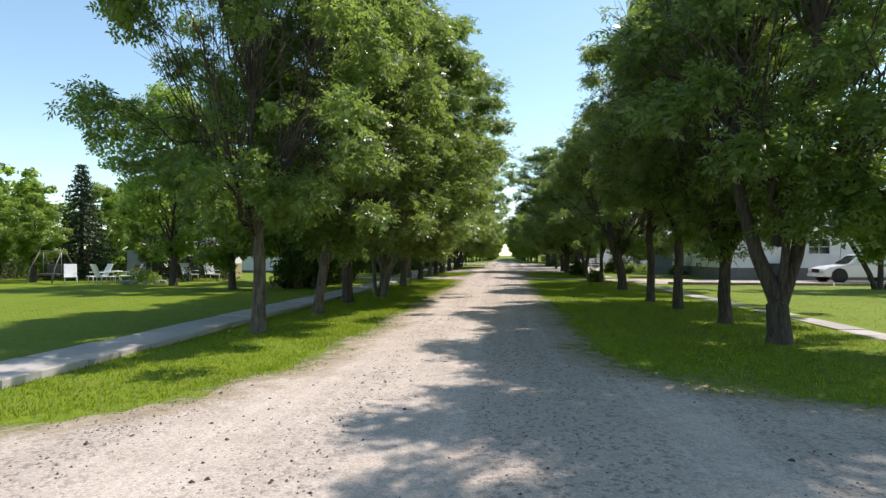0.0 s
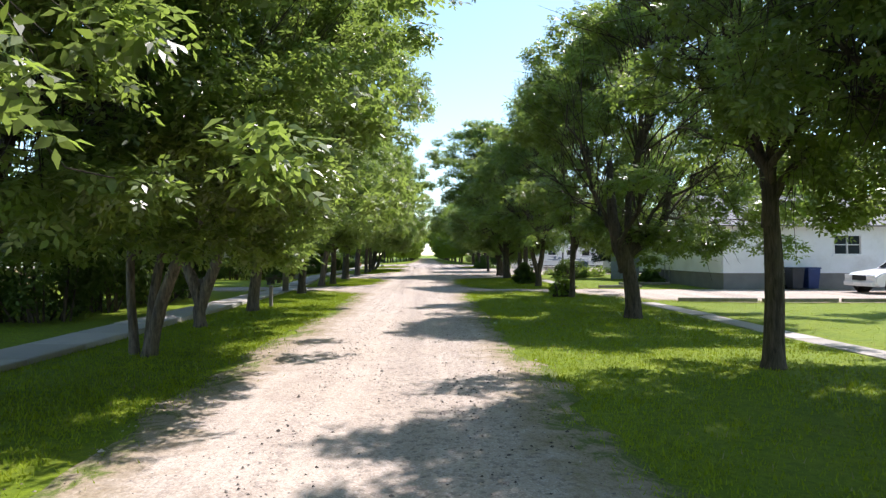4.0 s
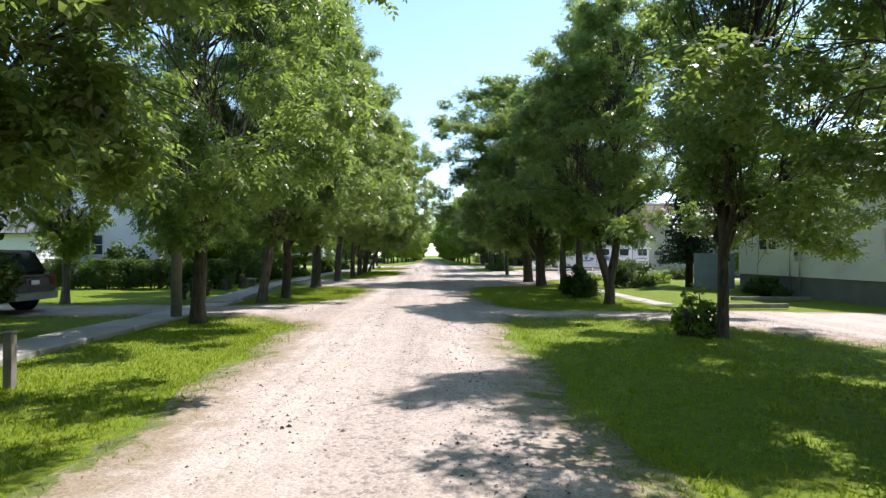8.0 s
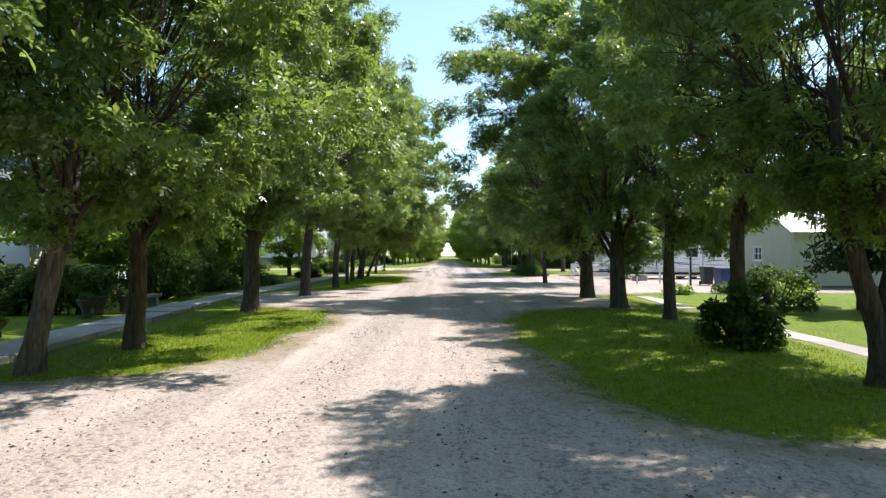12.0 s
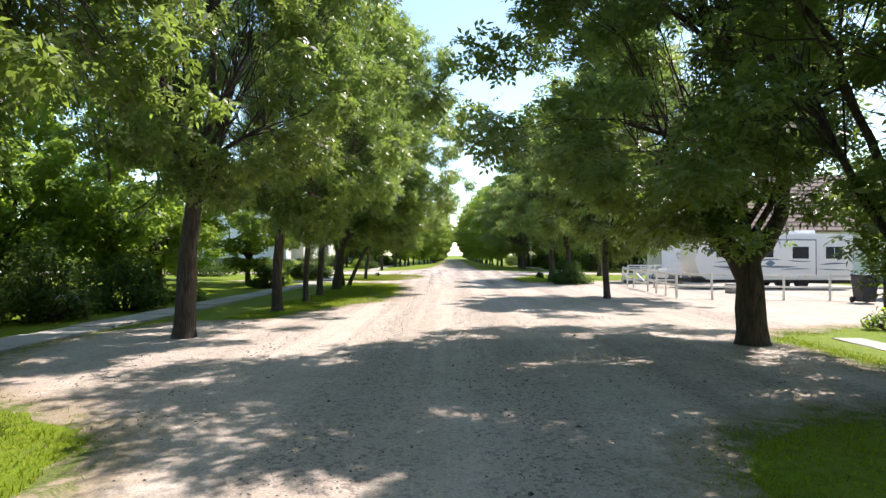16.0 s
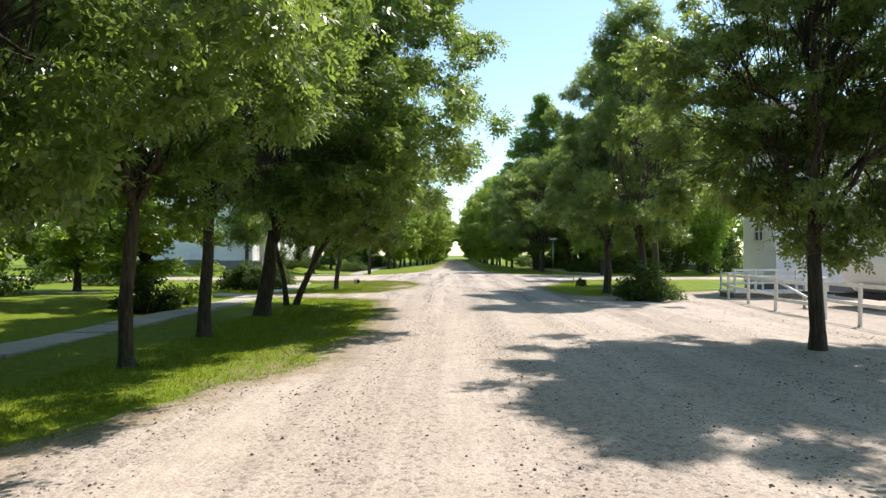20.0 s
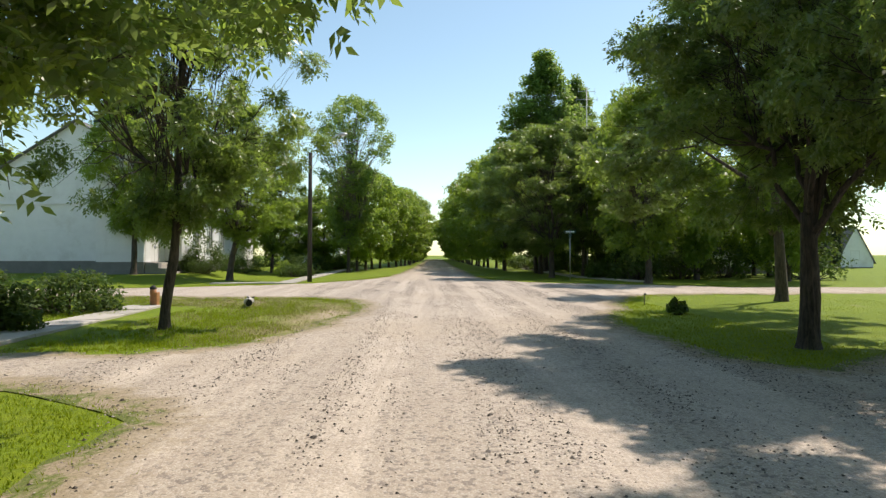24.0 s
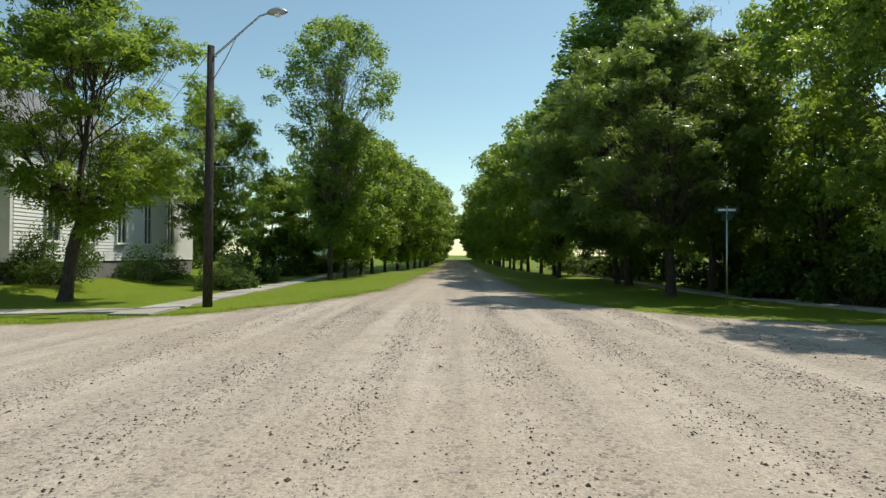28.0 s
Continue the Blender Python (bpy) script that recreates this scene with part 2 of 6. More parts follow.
GREY_WOOD = plain("grey_wood", (0.24, 0.21, 0.18), 0.85, 0.3, 5, 40, 0.5)
WHITE_PAINT = plain("white_paint", (0.78, 0.78, 0.75), 0.5, 0.08, 4, 50, 0.15, dirt=(0.52, 0.50, 0.45))
STEEL = plain("galvanised_steel", (0.5, 0.52, 0.53), 0.38, 0.12, 5, 60, 0.05, 0.85)
BLACK = plain("black_rubber", (0.022, 0.022, 0.024), 0.75, 0.25, 8, 60, 0.2)
BIN_BLUE = plain("blue_plastic", (0.018, 0.045, 0.16), 0.45, 0.15, 4, 60, 0.08)
BIN_DARK = plain("dark_plastic", (0.03, 0.035, 0.045), 0.5, 0.15, 4, 60, 0.08)
FENCE_BLUE = plain("blue_grey_boards", (0.23, 0.27, 0.31), 0.7, 0.12, 3, 40, 0.2)
POT_STONE = plain("dark_pot_stone", (0.10, 0.088, 0.075), 0.9, 0.25, 6, 40, 0.4)
STONE = plain("cast_stone", (0.30, 0.285, 0.26), 0.9, 0.2, 5, 40, 0.4)
TRAILER_WHITE = plain("trailer_white", (0.86, 0.87, 0.87), 0.3, 0.03, 2, 60, 0.03)
TRAILER_BLUE = plain("decal_blue_grey", (0.16, 0.22, 0.31), 0.35, 0.1, 3, 60, 0.02)
CAR_WHITE = plain("car_white", (0.76, 0.77, 0.78), 0.22, 0.03, 2, 60, 0.02)
CAR_DARK = plain("car_dark", (0.02, 0.022, 0.026), 0.2, 0.1, 2, 60, 0.02)
LOG_WHITE = bark_material("birch_bark", (0.10, 0.09, 0.08), (0.74, 0.71, 0.66), 0.55)
ORANGE_WOOD = plain("orange_painted_wood", (0.42, 0.19, 0.075), 0.6, 0.22, 6, 50, 0.3)
SWING_CLOTH = plain("dark_swing_cloth", (0.09, 0.075, 0.07), 0.9, 0.2, 8, 120, 0.2)
SIGN_GREEN = plain("green_sign", (0.015, 0.07, 0.045), 0.4, 0.08, 6, 60, 0.02)
LAMP_HEAD = plain("lamp_housing", (0.42, 0.43, 0.42), 0.4, 0.1, 6, 60, 0.05, 0.5)
RED_PAINT = plain("red_paint", (0.30, 0.05, 0.035), 0.5, 0.15, 5, 50, 0.1)
YELLOW_PETAL = plain("yellow_petal", (0.62, 0.52, 0.10), 0.6, 0.15, 20, 80, 0.1)


# ---- tools ----
from mathutils.geometry import delaunay_2d_cdt


def mesh_of(name, verts, faces, material, smooth=False):
    me = bpy.data.meshes.new(name)
    me.from_pydata(verts, [], faces)
    me.materials.append(material)
    if smooth:
        me.polygons.foreach_set("use_smooth", [True] * len(me.polygons))
    me.update()
    return me


def quads_mesh(name, verts, material):
    """verts: (n, 4, 3) array, one four-cornered leaf each."""
    count = len(verts)
    me = bpy.data.meshes.new(name)
    me.vertices.add(count * 4)
    me.vertices.foreach_set("co", verts.astype(np.float32).ravel())
    me.loops.add(count * 4)
    me.loops.foreach_set("vertex_index", np.arange(count * 4, dtype=np.int32))
    me.polygons.add(count)
    me.polygons.foreach_set("loop_start", np.arange(0, count * 4, 4, dtype=np.int32))
    me.update(calc_edges=True)
    me.materials.append(material)
    return me


def tris_mesh(name, verts, material):
    count = len(verts)
    me = bpy.data.meshes.new(name)
    me.vertices.add(count * 3)
    me.vertices.foreach_set("co", verts.astype(np.float32).ravel())
    me.loops.add(count * 3)
    me.loops.foreach_set("vertex_index", np.arange(count * 3, dtype=np.int32))
    me.polygons.add(count)
    me.polygons.foreach_set("loop_start", np.arange(0, count * 3, 3, dtype=np.int32))
    me.update(calc_edges=True)
    me.materials.append(material)
    return me


def part(name, bm, material, parent, label=""):
    """Links a bmesh as one mesh object under a thing or a part."""
    me = bpy.data.meshes.new(name)
    bm.to_mesh(me)
    bm.free()
    me.materials.append(material)
    ob = new(name, me)
    ob.parent = parent
    return tagged(ob, label)


def part_mesh(name, me, parent, label="", m=None):
    ob = new(name, me)
    ob.parent = parent
    if m is not None:
        ob.matrix_basis = m
    return tagged(ob, label)


def thing(name, x, y, z, label, category, turn=0.0, group="", kind=""):
    ob = new(name)
    ob.matrix_basis = pose(x, y, z, 0, 0, turn)
    ob.empty_display_size = 0.2
    return tagged(ob, label, category, group, kind)


def box(bm, x0, x1, y0, y1, z0, z1, bevel=0.0):
    made = bmesh.ops.create_cube(bm, size=1, matrix=Matrix.Translation(((x0 + x1) / 2, (y0 + y1) / 2, (z0 + z1) / 2)) @ Matrix.Diagonal((x1 - x0, y1 - y0, z1 - z0, 1)))
    if bevel:
        edges = {e for v in made["verts"] for e in v.link_edges}
        bmesh.ops.bevel(bm, geom=list(edges), offset=bevel, segments=2, affect="EDGES", profile=0.6)
    return bm


def boxed(x0, x1, y0, y1, z0, z1, bevel=0.0):
    return box(bmesh.new(), x0, x1, y0, y1, z0, z1, bevel)


def tube(bm, points, radii, sides=8, cap=True):
    """A round, tapered tube along points."""
    rings = []
    for i, p in enumerate(points):
        p = Vector(p)
        way = (Vector(points[min(i + 1, len(points) - 1)]) - Vector(points[max(i - 1, 0)])).normalized()
        side = way.cross(Vector((0.31, 0.95, 0.05))).normalized()
        other = way.cross(side)
        rings.append([bm.verts.new(p + float(radii[i]) * (math.cos(a) * side + math.sin(a) * other)) for a in [2 * math.pi * k / sides for k in range(sides)]])
    for a, b in zip(rings, rings[1:]):
        for k in range(sides):
            f = bm.faces.new((a[k], a[(k + 1) % sides], b[(k + 1) % sides], b[k]))
            f.smooth = True
    if cap:
        bm.faces.new(rings[0][::-1])
        bm.faces.new(rings[-1])
    return bm


def tubed(points, radii, sides=8):
    return tube(bmesh.new(), points, radii, sides)


def lathe(profile, sides=20):
    """A turned body from (radius, height) pairs."""
    bm = bmesh.new()
    rings = [[bm.verts.new((r * math.cos(2 * math.pi * k / sides), r * math.sin(2 * math.pi * k / sides), z)) for k in range(sides)] for r, z in profile]
    for a, b in zip(rings, rings[1:]):
        for k in range(sides):
            bm.faces.new((a[k], a[(k + 1) % sides], b[(k + 1) % sides], b[k])).smooth = True
    bm.faces.new(rings[0][::-1])
    bm.faces.new(rings[-1])
    return bm


def extrude_outline(outline, depth, axis="y", bevel=0.0):
    """A plate: the outline in x and z, given depth along y (or the outline in y and z along x)."""
    bm = bmesh.new()
    if axis == "y":
        a = [bm.verts.new((u, 0, w)) for u, w in outline]
        b = [bm.verts.new((u, depth, w)) for u, w in outline]
    else:
        a = [bm.verts.new((0, u, w)) for u, w in outline]
        b = [bm.verts.new((depth, u, w)) for u, w in outline]
    n = len(outline)
    for k in range(n):
        bm.faces.new((a[k], a[(k + 1) % n], b[(k + 1) % n], b[k]))
    bm.faces.new(a[::-1])
    bm.faces.new(b)
    bmesh.ops.recalc_face_normals(bm, faces=bm.faces)
    if bevel:
        bmesh.ops.bevel(bm, geom=list(bm.edges), offset=bevel, segments=2, affect="EDGES")
    return bm


# ---- ground ----
def smooth_step(a, b, v):
    t = np.clip((np.asarray(v, dtype=float) - a) / (b - a), 0, 1)
    return t * t * (3 - 2 * t)


def rise(x, y):
    """The lawn climbs a little towards the church."""
    return 0.42 * smooth_step(-14.8, -18.0, x) * smooth_step(108.0, 114.0, y)


def wave(x, y, s=1.0):
    return np.sin(x * 1.31 * s + 0.7) * np.cos(y * 1.17 * s - 0.4) + 0.6 * np.sin(x * 2.9 * s + y * 2.3 * s) + 0.35 * np.sin(x * 6.1 * s - y * 5.3 * s + 1.0)


def spaced(*stretches):
    out = []
    for a, b, step in stretches:
        out += list(np.arange(a, b, step))
    return np.array(out + [stretches[-1][1]])


def sheet(name, xs, ys, height, material):
    gx, gy = np.meshgrid(xs, ys)
    gz = height(gx, gy)
    verts = np.stack([gx, gy, gz], -1).reshape(-1, 3)
    w, h = len(xs), len(ys)
    i = np.arange(w * h).reshape(h, w)
    faces = np.stack([i[:-1, :-1], i[:-1, 1:], i[1:, 1:], i[1:, :-1]], -1).reshape(-1, 4)
    me = mesh_of(name, verts.tolist(), faces.tolist(), material, True)
    return new(name, me)


ground = sheet("ground", spaced((-3000, -200, 700), (-200, -40, 20), (-40, 40, 0.8), (40, 200, 20), (200, 3000, 700)),
               spaced((-2500, -100, 600), (-100, -20, 20), (-20, 170, 0.8), (170, 400, 10), (400, 4200, 400)),
               lambda x, y: rise(x, y) - 0.035 + 0.012 * wave(x, y, 0.45), GRASS)
WORN = [(-3.9, 93.5, 1.6, 4.5, 0.62), (-6.5, 98.0, 3.2, 2.0, 0.6), (-6.5, 93.5, 2.0, 2.2, 0.3), (-3.2, 94.0, 1.3, 5.5, 0.95), (-8.5, 101.0, 4.5, 0.9, 0.9), (-7.0, 99.0, 5.0, 1.7, 0.62), (-4.2, 97.5, 1.6, 2.4, 0.6), (-3.8, 90.5, 1.4, 1.8, 0.7), (-4.4, 58.5, 1.8, 3.2, 0.8), (-3.6, 66.0, 1.0, 2.5, 0.6), (-3.3, 70.0, 0.9, 3.0, 0.62), (2.6, 38.3, 1.2, 0.7, 0.6), (-4.2, 38.6, 2.0, 0.9, 0.5), (-3.5, 72.5, 0.7, 5.0, 0.45), (2.3, 7.4, 1.2, 1.2, 0.7),
        (-4.4, 7.0, 2.4, 0.8, 0.35), (5.4, 62.0, 1.6, 1.0, 0.7), (9.6, 36.8, 4.0, 1.0, 0.4), (7.5, 46.0, 0.7, 6.0, 0.6), (7.8, 56.0, 0.8, 4.5, 0.6), (7.4, 31.5, 0.6, 4.0, 0.35), (5.0, 94.5, 0.8, 4.0, 0.4), (-9.5, 112.6, 2.0, 0.7, 0.4)]


def wear(x, y):
    """How far feet and wheels have worn the turf away."""
    return np.max([a * np.exp(-((x - cx) / rx) ** 2 - ((y - cy) / ry) ** 2) for cx, cy, rx, ry, a in WORN], axis=0)


turf = np.empty(len(ground.data.vertices) * 3)
ground.data.vertices.foreach_get("co", turf)
worn_turf = ground.data.attributes.new("worn", "FLOAT", "POINT")
worn_turf.data.foreach_set("value", wear(turf[0::3], turf[1::3]).astype(np.float32))
tagged(ground, "mown green lawn and verges with dry yellow patches", "lawn", kind="structure")


def edge_noise(k, amount=0.14):
    return amount * (math.sin(k * 1.7 + 0.3) + 0.6 * math.sin(k * 4.1 + 1.0) + 0.4 * math.sin(k * 9.7))


def ragged(outline, step=0.35, wobble=0.1):
    """The outline in short steps, a little uneven."""
    pts = []
    for (x0, y0), (x1, y1) in zip(outline, outline[1:] + outline[:1]):
        n = max(1, int(math.hypot(x1 - x0, y1 - y0) / step))
        for k in range(n):
            t = k / n
            x, y = x0 + (x1 - x0) * t, y0 + (y1 - y0) * t
            nx, ny = (y1 - y0), -(x1 - x0)
            d = math.hypot(nx, ny) or 1
            e = edge_noise(0.55 * x + 0.9 * y, wobble)
            pts.append((x + nx / d * e, y + ny / d * e))
    return pts


def inside(poly, x, y):
    """Which of the points lie inside a polygon."""
    hit = np.zeros(len(x), bool)
    px, py = np.array([p[0] for p in poly]), np.array([p[1] for p in poly])
    qx, qy = np.roll(px, -1), np.roll(py, -1)
    for ax, ay, bx, by in zip(px, py, qx, qy):
        cross = (ay > y) != (by > y)
        if by != ay:
            hit ^= cross & (x < (bx - ax) * (y - ay) / (by - ay) + ax)
    return hit


def ruts(x, y):
    """Shallow wheel tracks along the street."""
    return 0.008 * np.sin(x * 3.4 + 0.5 * np.sin(y * 0.21)) + 0.004 * np.sin(x * 7.3 + 0.4 * np.sin(y * 0.33 + 1))


def strip(name, outline, material, label, category, wobble=0.1):
    """A laid surface with a ragged outline that tapers into the ground round it."""
    rim = np.array(ragged(outline, 0.35, wobble))
    gx, gy = np.meshgrid(np.arange(-13.8, 14, 0.45), np.arange(-6, 150, 0.6))
    wx, wy = np.meshgrid(np.arange(-58, 60, 2.5), np.arange(-38, 328, 2.5))
    x, y = np.concatenate([gx.ravel(), wx.ravel()]), np.concatenate([gy.ravel(), wy.ravel()])
    keep = inside(outline, x, y)
    x, y = x[keep], y[keep]
    gap = np.concatenate([np.min(np.hypot(a[:, None] - rim[None, :, 0], b[:, None] - rim[None, :, 1]), 1) for a, b in zip(np.array_split(x, 40), np.array_split(y, 40))])
    keep = gap > 0.22
    x, y, gap = x[keep], y[keep], gap[keep]
    flat = [Vector(p) for p in rim.tolist()] + [Vector(p) for p in zip(x.tolist(), y.tolist())]
    out = delaunay_2d_cdt(flat, [], [list(range(len(rim)))], 1, 1e-5)
    pts, faces = np.array([tuple(p) for p in out[0]]), out[2]
    far = np.zeros(len(pts))
    for k, source in enumerate(out[3]):
        far[k] = max((gap[s - len(rim)] if s >= len(rim) else 0.0) for s in source) if source else 0.0
    lift = smooth_step(0, 0.4, far)
    z = -0.034 + 0.034 * lift + lift * ruts(pts[:, 0], pts[:, 1])
    me = mesh_of(name, np.column_stack([pts, z]).tolist(), [list(f) for f in faces], material, True)
    if me.polygons[0].normal.z < 0:
        me.flip_normals()
    margin = me.attributes.new("margin", "FLOAT", "POINT")
    margin.data.foreach_set("value", (1 - smooth_step(0, 1.5, far)).astype(np.float32))
    return tagged(new(name, me), label, category, kind="structure")


# the street with its mouths, drives and lot, walked round counter-clockwise
ROAD_LEFT = [(-3.1, 330), (-3.2, 160), (-3.5, 134), (-3.9, 125), (-5.2, 118.5), (-7.5, 113.5), (-10.8, 110.6), (-16, 108.6), (-300, 107.5), (-300, 102.5), (-14, 101.8),
             (-8.4, 101.0), (-4.9, 100.7), (-3.4, 99.4), (-2.75, 97.2), (-2.85, 94), (-3.3, 91.5), (-3.9, 88.8), (-5.4, 87.9), (-9.2, 87.6), (-14, 89.3), (-34, 90.6), (-34, 87.8), (-14, 86.8), (-9.2, 84.9), (-5.2, 84.6), (-3.6, 83.4), (-3.0, 80), (-2.7, 74), (-3.0, 70), (-3.8, 68.2), (-4.5, 66.8),
             (-5.0, 64.2), (-7.2, 63.3), (-8.2, 60.5), (-7.6, 57.2), (-6.6, 55.0), (-4.7, 54.2), (-3.4, 53.2), (-2.95, 51.5), (-3.05, 48.5), (-3.2, 46), (-4.0, 44.2), (-6.8, 43.3), (-10.5, 43.3), (-16, 44), (-16, 39.4), (-10, 39.4), (-6.4, 39.6), (-4.6, 39.4), (-3.1, 37.6),
             (-2.9, 30), (-3.0, 22), (-2.95, 12), (-3.1, 8), (-3.7, 6.0), (-5.2, 4.9), (-12, 4.2), (-300, 3.8), (-300, -4), (-4, -5), (-3.5, -40)]
ROAD_RIGHT = [(3.0, -40), (3.2, -6), (300, -5), (300, 5.6), (9, 6.1), (3.6, 6.6), (2.3, 7.3), (1.68, 9), (1.65, 20), (1.6, 30), (1.75, 37.5), (2.2, 39.0), (4.0, 39.2), (6.0, 38.0), (6.9, 35.6), (8.0, 33.6), (12, 32.6), (34, 32.4),
              (34, 40.4), (12, 40.7), (8.6, 41.4), (6.5, 41.0), (3.2, 41.6), (2.2, 42.8), (1.9, 46), (2.1, 51.8), (2.5, 53.2), (4.0, 54.0), (6.0, 54.4), (6.9, 55.5), (6.6, 58.0), (6.7, 60.3), (7.6, 61.3), (9.5, 62.2), (14.5, 62.6), (24, 63), (24, 90), (12.4, 90.4), (11.2, 89.6), (5.6, 86.2), (4.6, 87.2), (4.4, 92.6),
              (5.6, 95.2), (6.7, 98.8), (8.6, 101.9), (12, 102.4), (300, 102.4), (300, 108.2), (16, 108.3), (12, 110.8), (6.6, 113.6), (3.9, 117.5), (3.2, 124), (3.0, 160), (2.9, 330)]
road = strip("road", ROAD_LEFT + ROAD_RIGHT, GRAVEL, "pale dusty gravel street with loose stones and tyre tracks", "road", wobble=0.13)


def slab_run(name, runs, label, width, top):
    """A pavement of single slabs, each an object of its own."""
    pavement = thing(name, 0, 0, 0, label, "pavement", kind="structure")
    rng = random.Random(len(name))
    shared = []
    for v in range(5):
        bm = boxed(-width / 2, width / 2, -0.74, 0.74, -0.24, 0, 0.018)
        for vert in bm.verts:
            vert.co.z += rng.uniform(-0.006, 0.006)
            vert.co.x += rng.uniform(-0.012, 0.012)
        me = bpy.data.meshes.new("slab")
        bm.to_mesh(me)
        bm.free()
        me.materials.append(CONCRETE)
        shared.append(me)
    for (x0, y0), (x1, y1) in runs:
        length = math.hypot(x1 - x0, y1 - y0)
        n = max(1, round(length / 1.5))
        turn = math.degrees(math.atan2(-(x1 - x0), y1 - y0))
        for k in range(n):
            t = (k + 0.5) / n
            x, y = x0 + (x1 - x0) * t, y0 + (y1 - y0) * t
            part_mesh("slab", rng.choice(shared), pavement, "", pose(x, y, top - (0.045 if y > 56 or 38.2 < y < 43.6 else 0.0) * (x < 0 and y < 100) + float(rise(x, y)) + rng.uniform(-0.012, 0.012), rng.uniform(-0.5, 0.5), rng.uniform(-0.6, 0.6), turn + rng.uniform(-0.5, 0.5)))
    return pavement


# ---- trees, shrubs and hedges ----
def leaf_quads(centres, normals, length, width, rng, droop=0.25):
    """Pointed leaves at the centres, each a folded four-cornered blade."""
    n = len(centres)
    axis = rng.normal(size=(n, 3))
    axis -= (axis * normals).sum(1, keepdims=True) * normals
    axis[:, 2] -= droop
    axis /= np.linalg.norm(axis, axis=1, keepdims=True) + 1e-9
    side = np.cross(axis, normals)
    side /= np.linalg.norm(side, axis=1, keepdims=True) + 1e-9
    ln = (length * rng.uniform(0.65, 1.3, n))[:, None]
    wd = (width * rng.uniform(0.7, 1.25, n))[:, None]
    fold = normals * wd * 0.22
    return np.stack([centres - axis * ln * 0.5, centres - axis * ln * 0.06 + side * wd * 0.5 + fold, centres + axis * ln * 0.5, centres - axis * ln * 0.06 - side * wd * 0.5 + fold], 1)


def leaf_tris(centres, normals, length, width, rng):
    """Plain pointed leaves for trees that stay far off."""
    q = leaf_quads(centres, normals, length, width, rng)
    return np.stack([q[:, 1], q[:, 2], q[:, 3]], 1)


def clump_leaves(centres, radii, count, rng, length, width, flat=0.72, up=0.9, simple=False):
    """Sprays of leaves round clump centres, thicker towards each clump's outside."""
    weight = radii ** 2 / (radii ** 2).sum()
    pick = rng.choice(len(centres), size=count, p=weight)
    way = rng.normal(size=(count, 3))
    way /= np.linalg.norm(way, axis=1, keepdims=True)
    out = radii[pick, None] * rng.uniform(0.25, 1.0, (count, 1)) ** 0.55
    out *= 1 + 0.28 * np.sin(way[:, :1] * 7 + pick[:, None]) * np.cos(way[:, 1:2] * 6 + pick[:, None] * 2)
    place = centres[pick] + way * out * np.array([1, 1, flat])
    normal = way * 0.55 + rng.normal(size=(count, 3)) * 0.5 + np.array([0, 0, up])
    normal /= np.linalg.norm(normal, axis=1, keepdims=True)
    return (leaf_tris if simple else leaf_quads)(place, normal, length, width, rng)


def compound_leaves(centres, radii, count, rng, length, width, flat=0.72):
    """Ash leaves in sprays: each a drooping stalk with two pairs of narrow leaflets and one at its tip."""
    weight = radii ** 2 / (radii ** 2).sum()
    pick = rng.choice(len(centres), size=count, p=weight)
    way = rng.normal(size=(count, 3))
    way /= np.linalg.norm(way, axis=1, keepdims=True)
    out = radii[pick, None] * rng.uniform(0.2, 1.0, (count, 1)) ** 0.6
    out *= 1 + 0.34 * np.sin(way[:, :1] * 7 + pick[:, None]) * np.cos(way[:, 1:2] * 6 + pick[:, None] * 2)
    place = centres[pick] + way * out * np.array([1, 1, flat])
    stalk = way + rng.normal(size=(count, 3)) * 0.55
    stalk[:, 2] = stalk[:, 2] * 0.5 - 0.3
    stalk /= np.linalg.norm(stalk, axis=1, keepdims=True)
    normal = rng.normal(size=(count, 3)) * 0.62 + np.array([0, 0, 0.85]) + way * 0.45
    normal -= (normal * stalk).sum(1, keepdims=True) * stalk
    normal /= np.linalg.norm(normal, axis=1, keepdims=True)
    side = np.cross(stalk, normal)
    size = rng.uniform(0.7, 1.25, (count, 1))
    blades = []
    for along, across in ((-0.55, -1), (-0.5, 1), (0.2, -1), (0.25, 1), (0.75, 0)):
        axis = stalk * (0.45 if across else 1.0) + side * across * 0.9 + rng.normal(size=(count, 3)) * 0.16
        axis[:, 2] -= 0.12
        axis /= np.linalg.norm(axis, axis=1, keepdims=True)
        cross = np.cross(axis, normal)
        cross /= np.linalg.norm(cross, axis=1, keepdims=True) + 1e-9
        foot = place + stalk * along * length * 0.85 * size
        ln, wd = length * size, width * size * rng.uniform(0.8, 1.2, (count, 1))
        fold = normal * wd * 0.2
        mid = foot + axis * ln * 0.42
        blades.append(np.stack([foot, mid + cross * wd * 0.5 + fold, foot + axis * ln, mid - cross * wd * 0.5 + fold], 1))
    return np.concatenate(blades)


def inner_leaves(centres, radii, count, rng, length, width):
    """Coarse leaves added near the twigs inside each clump to block light."""
    return clump_leaves(centres, radii * 0.62, count, rng, length, width, 0.8, 0.8)


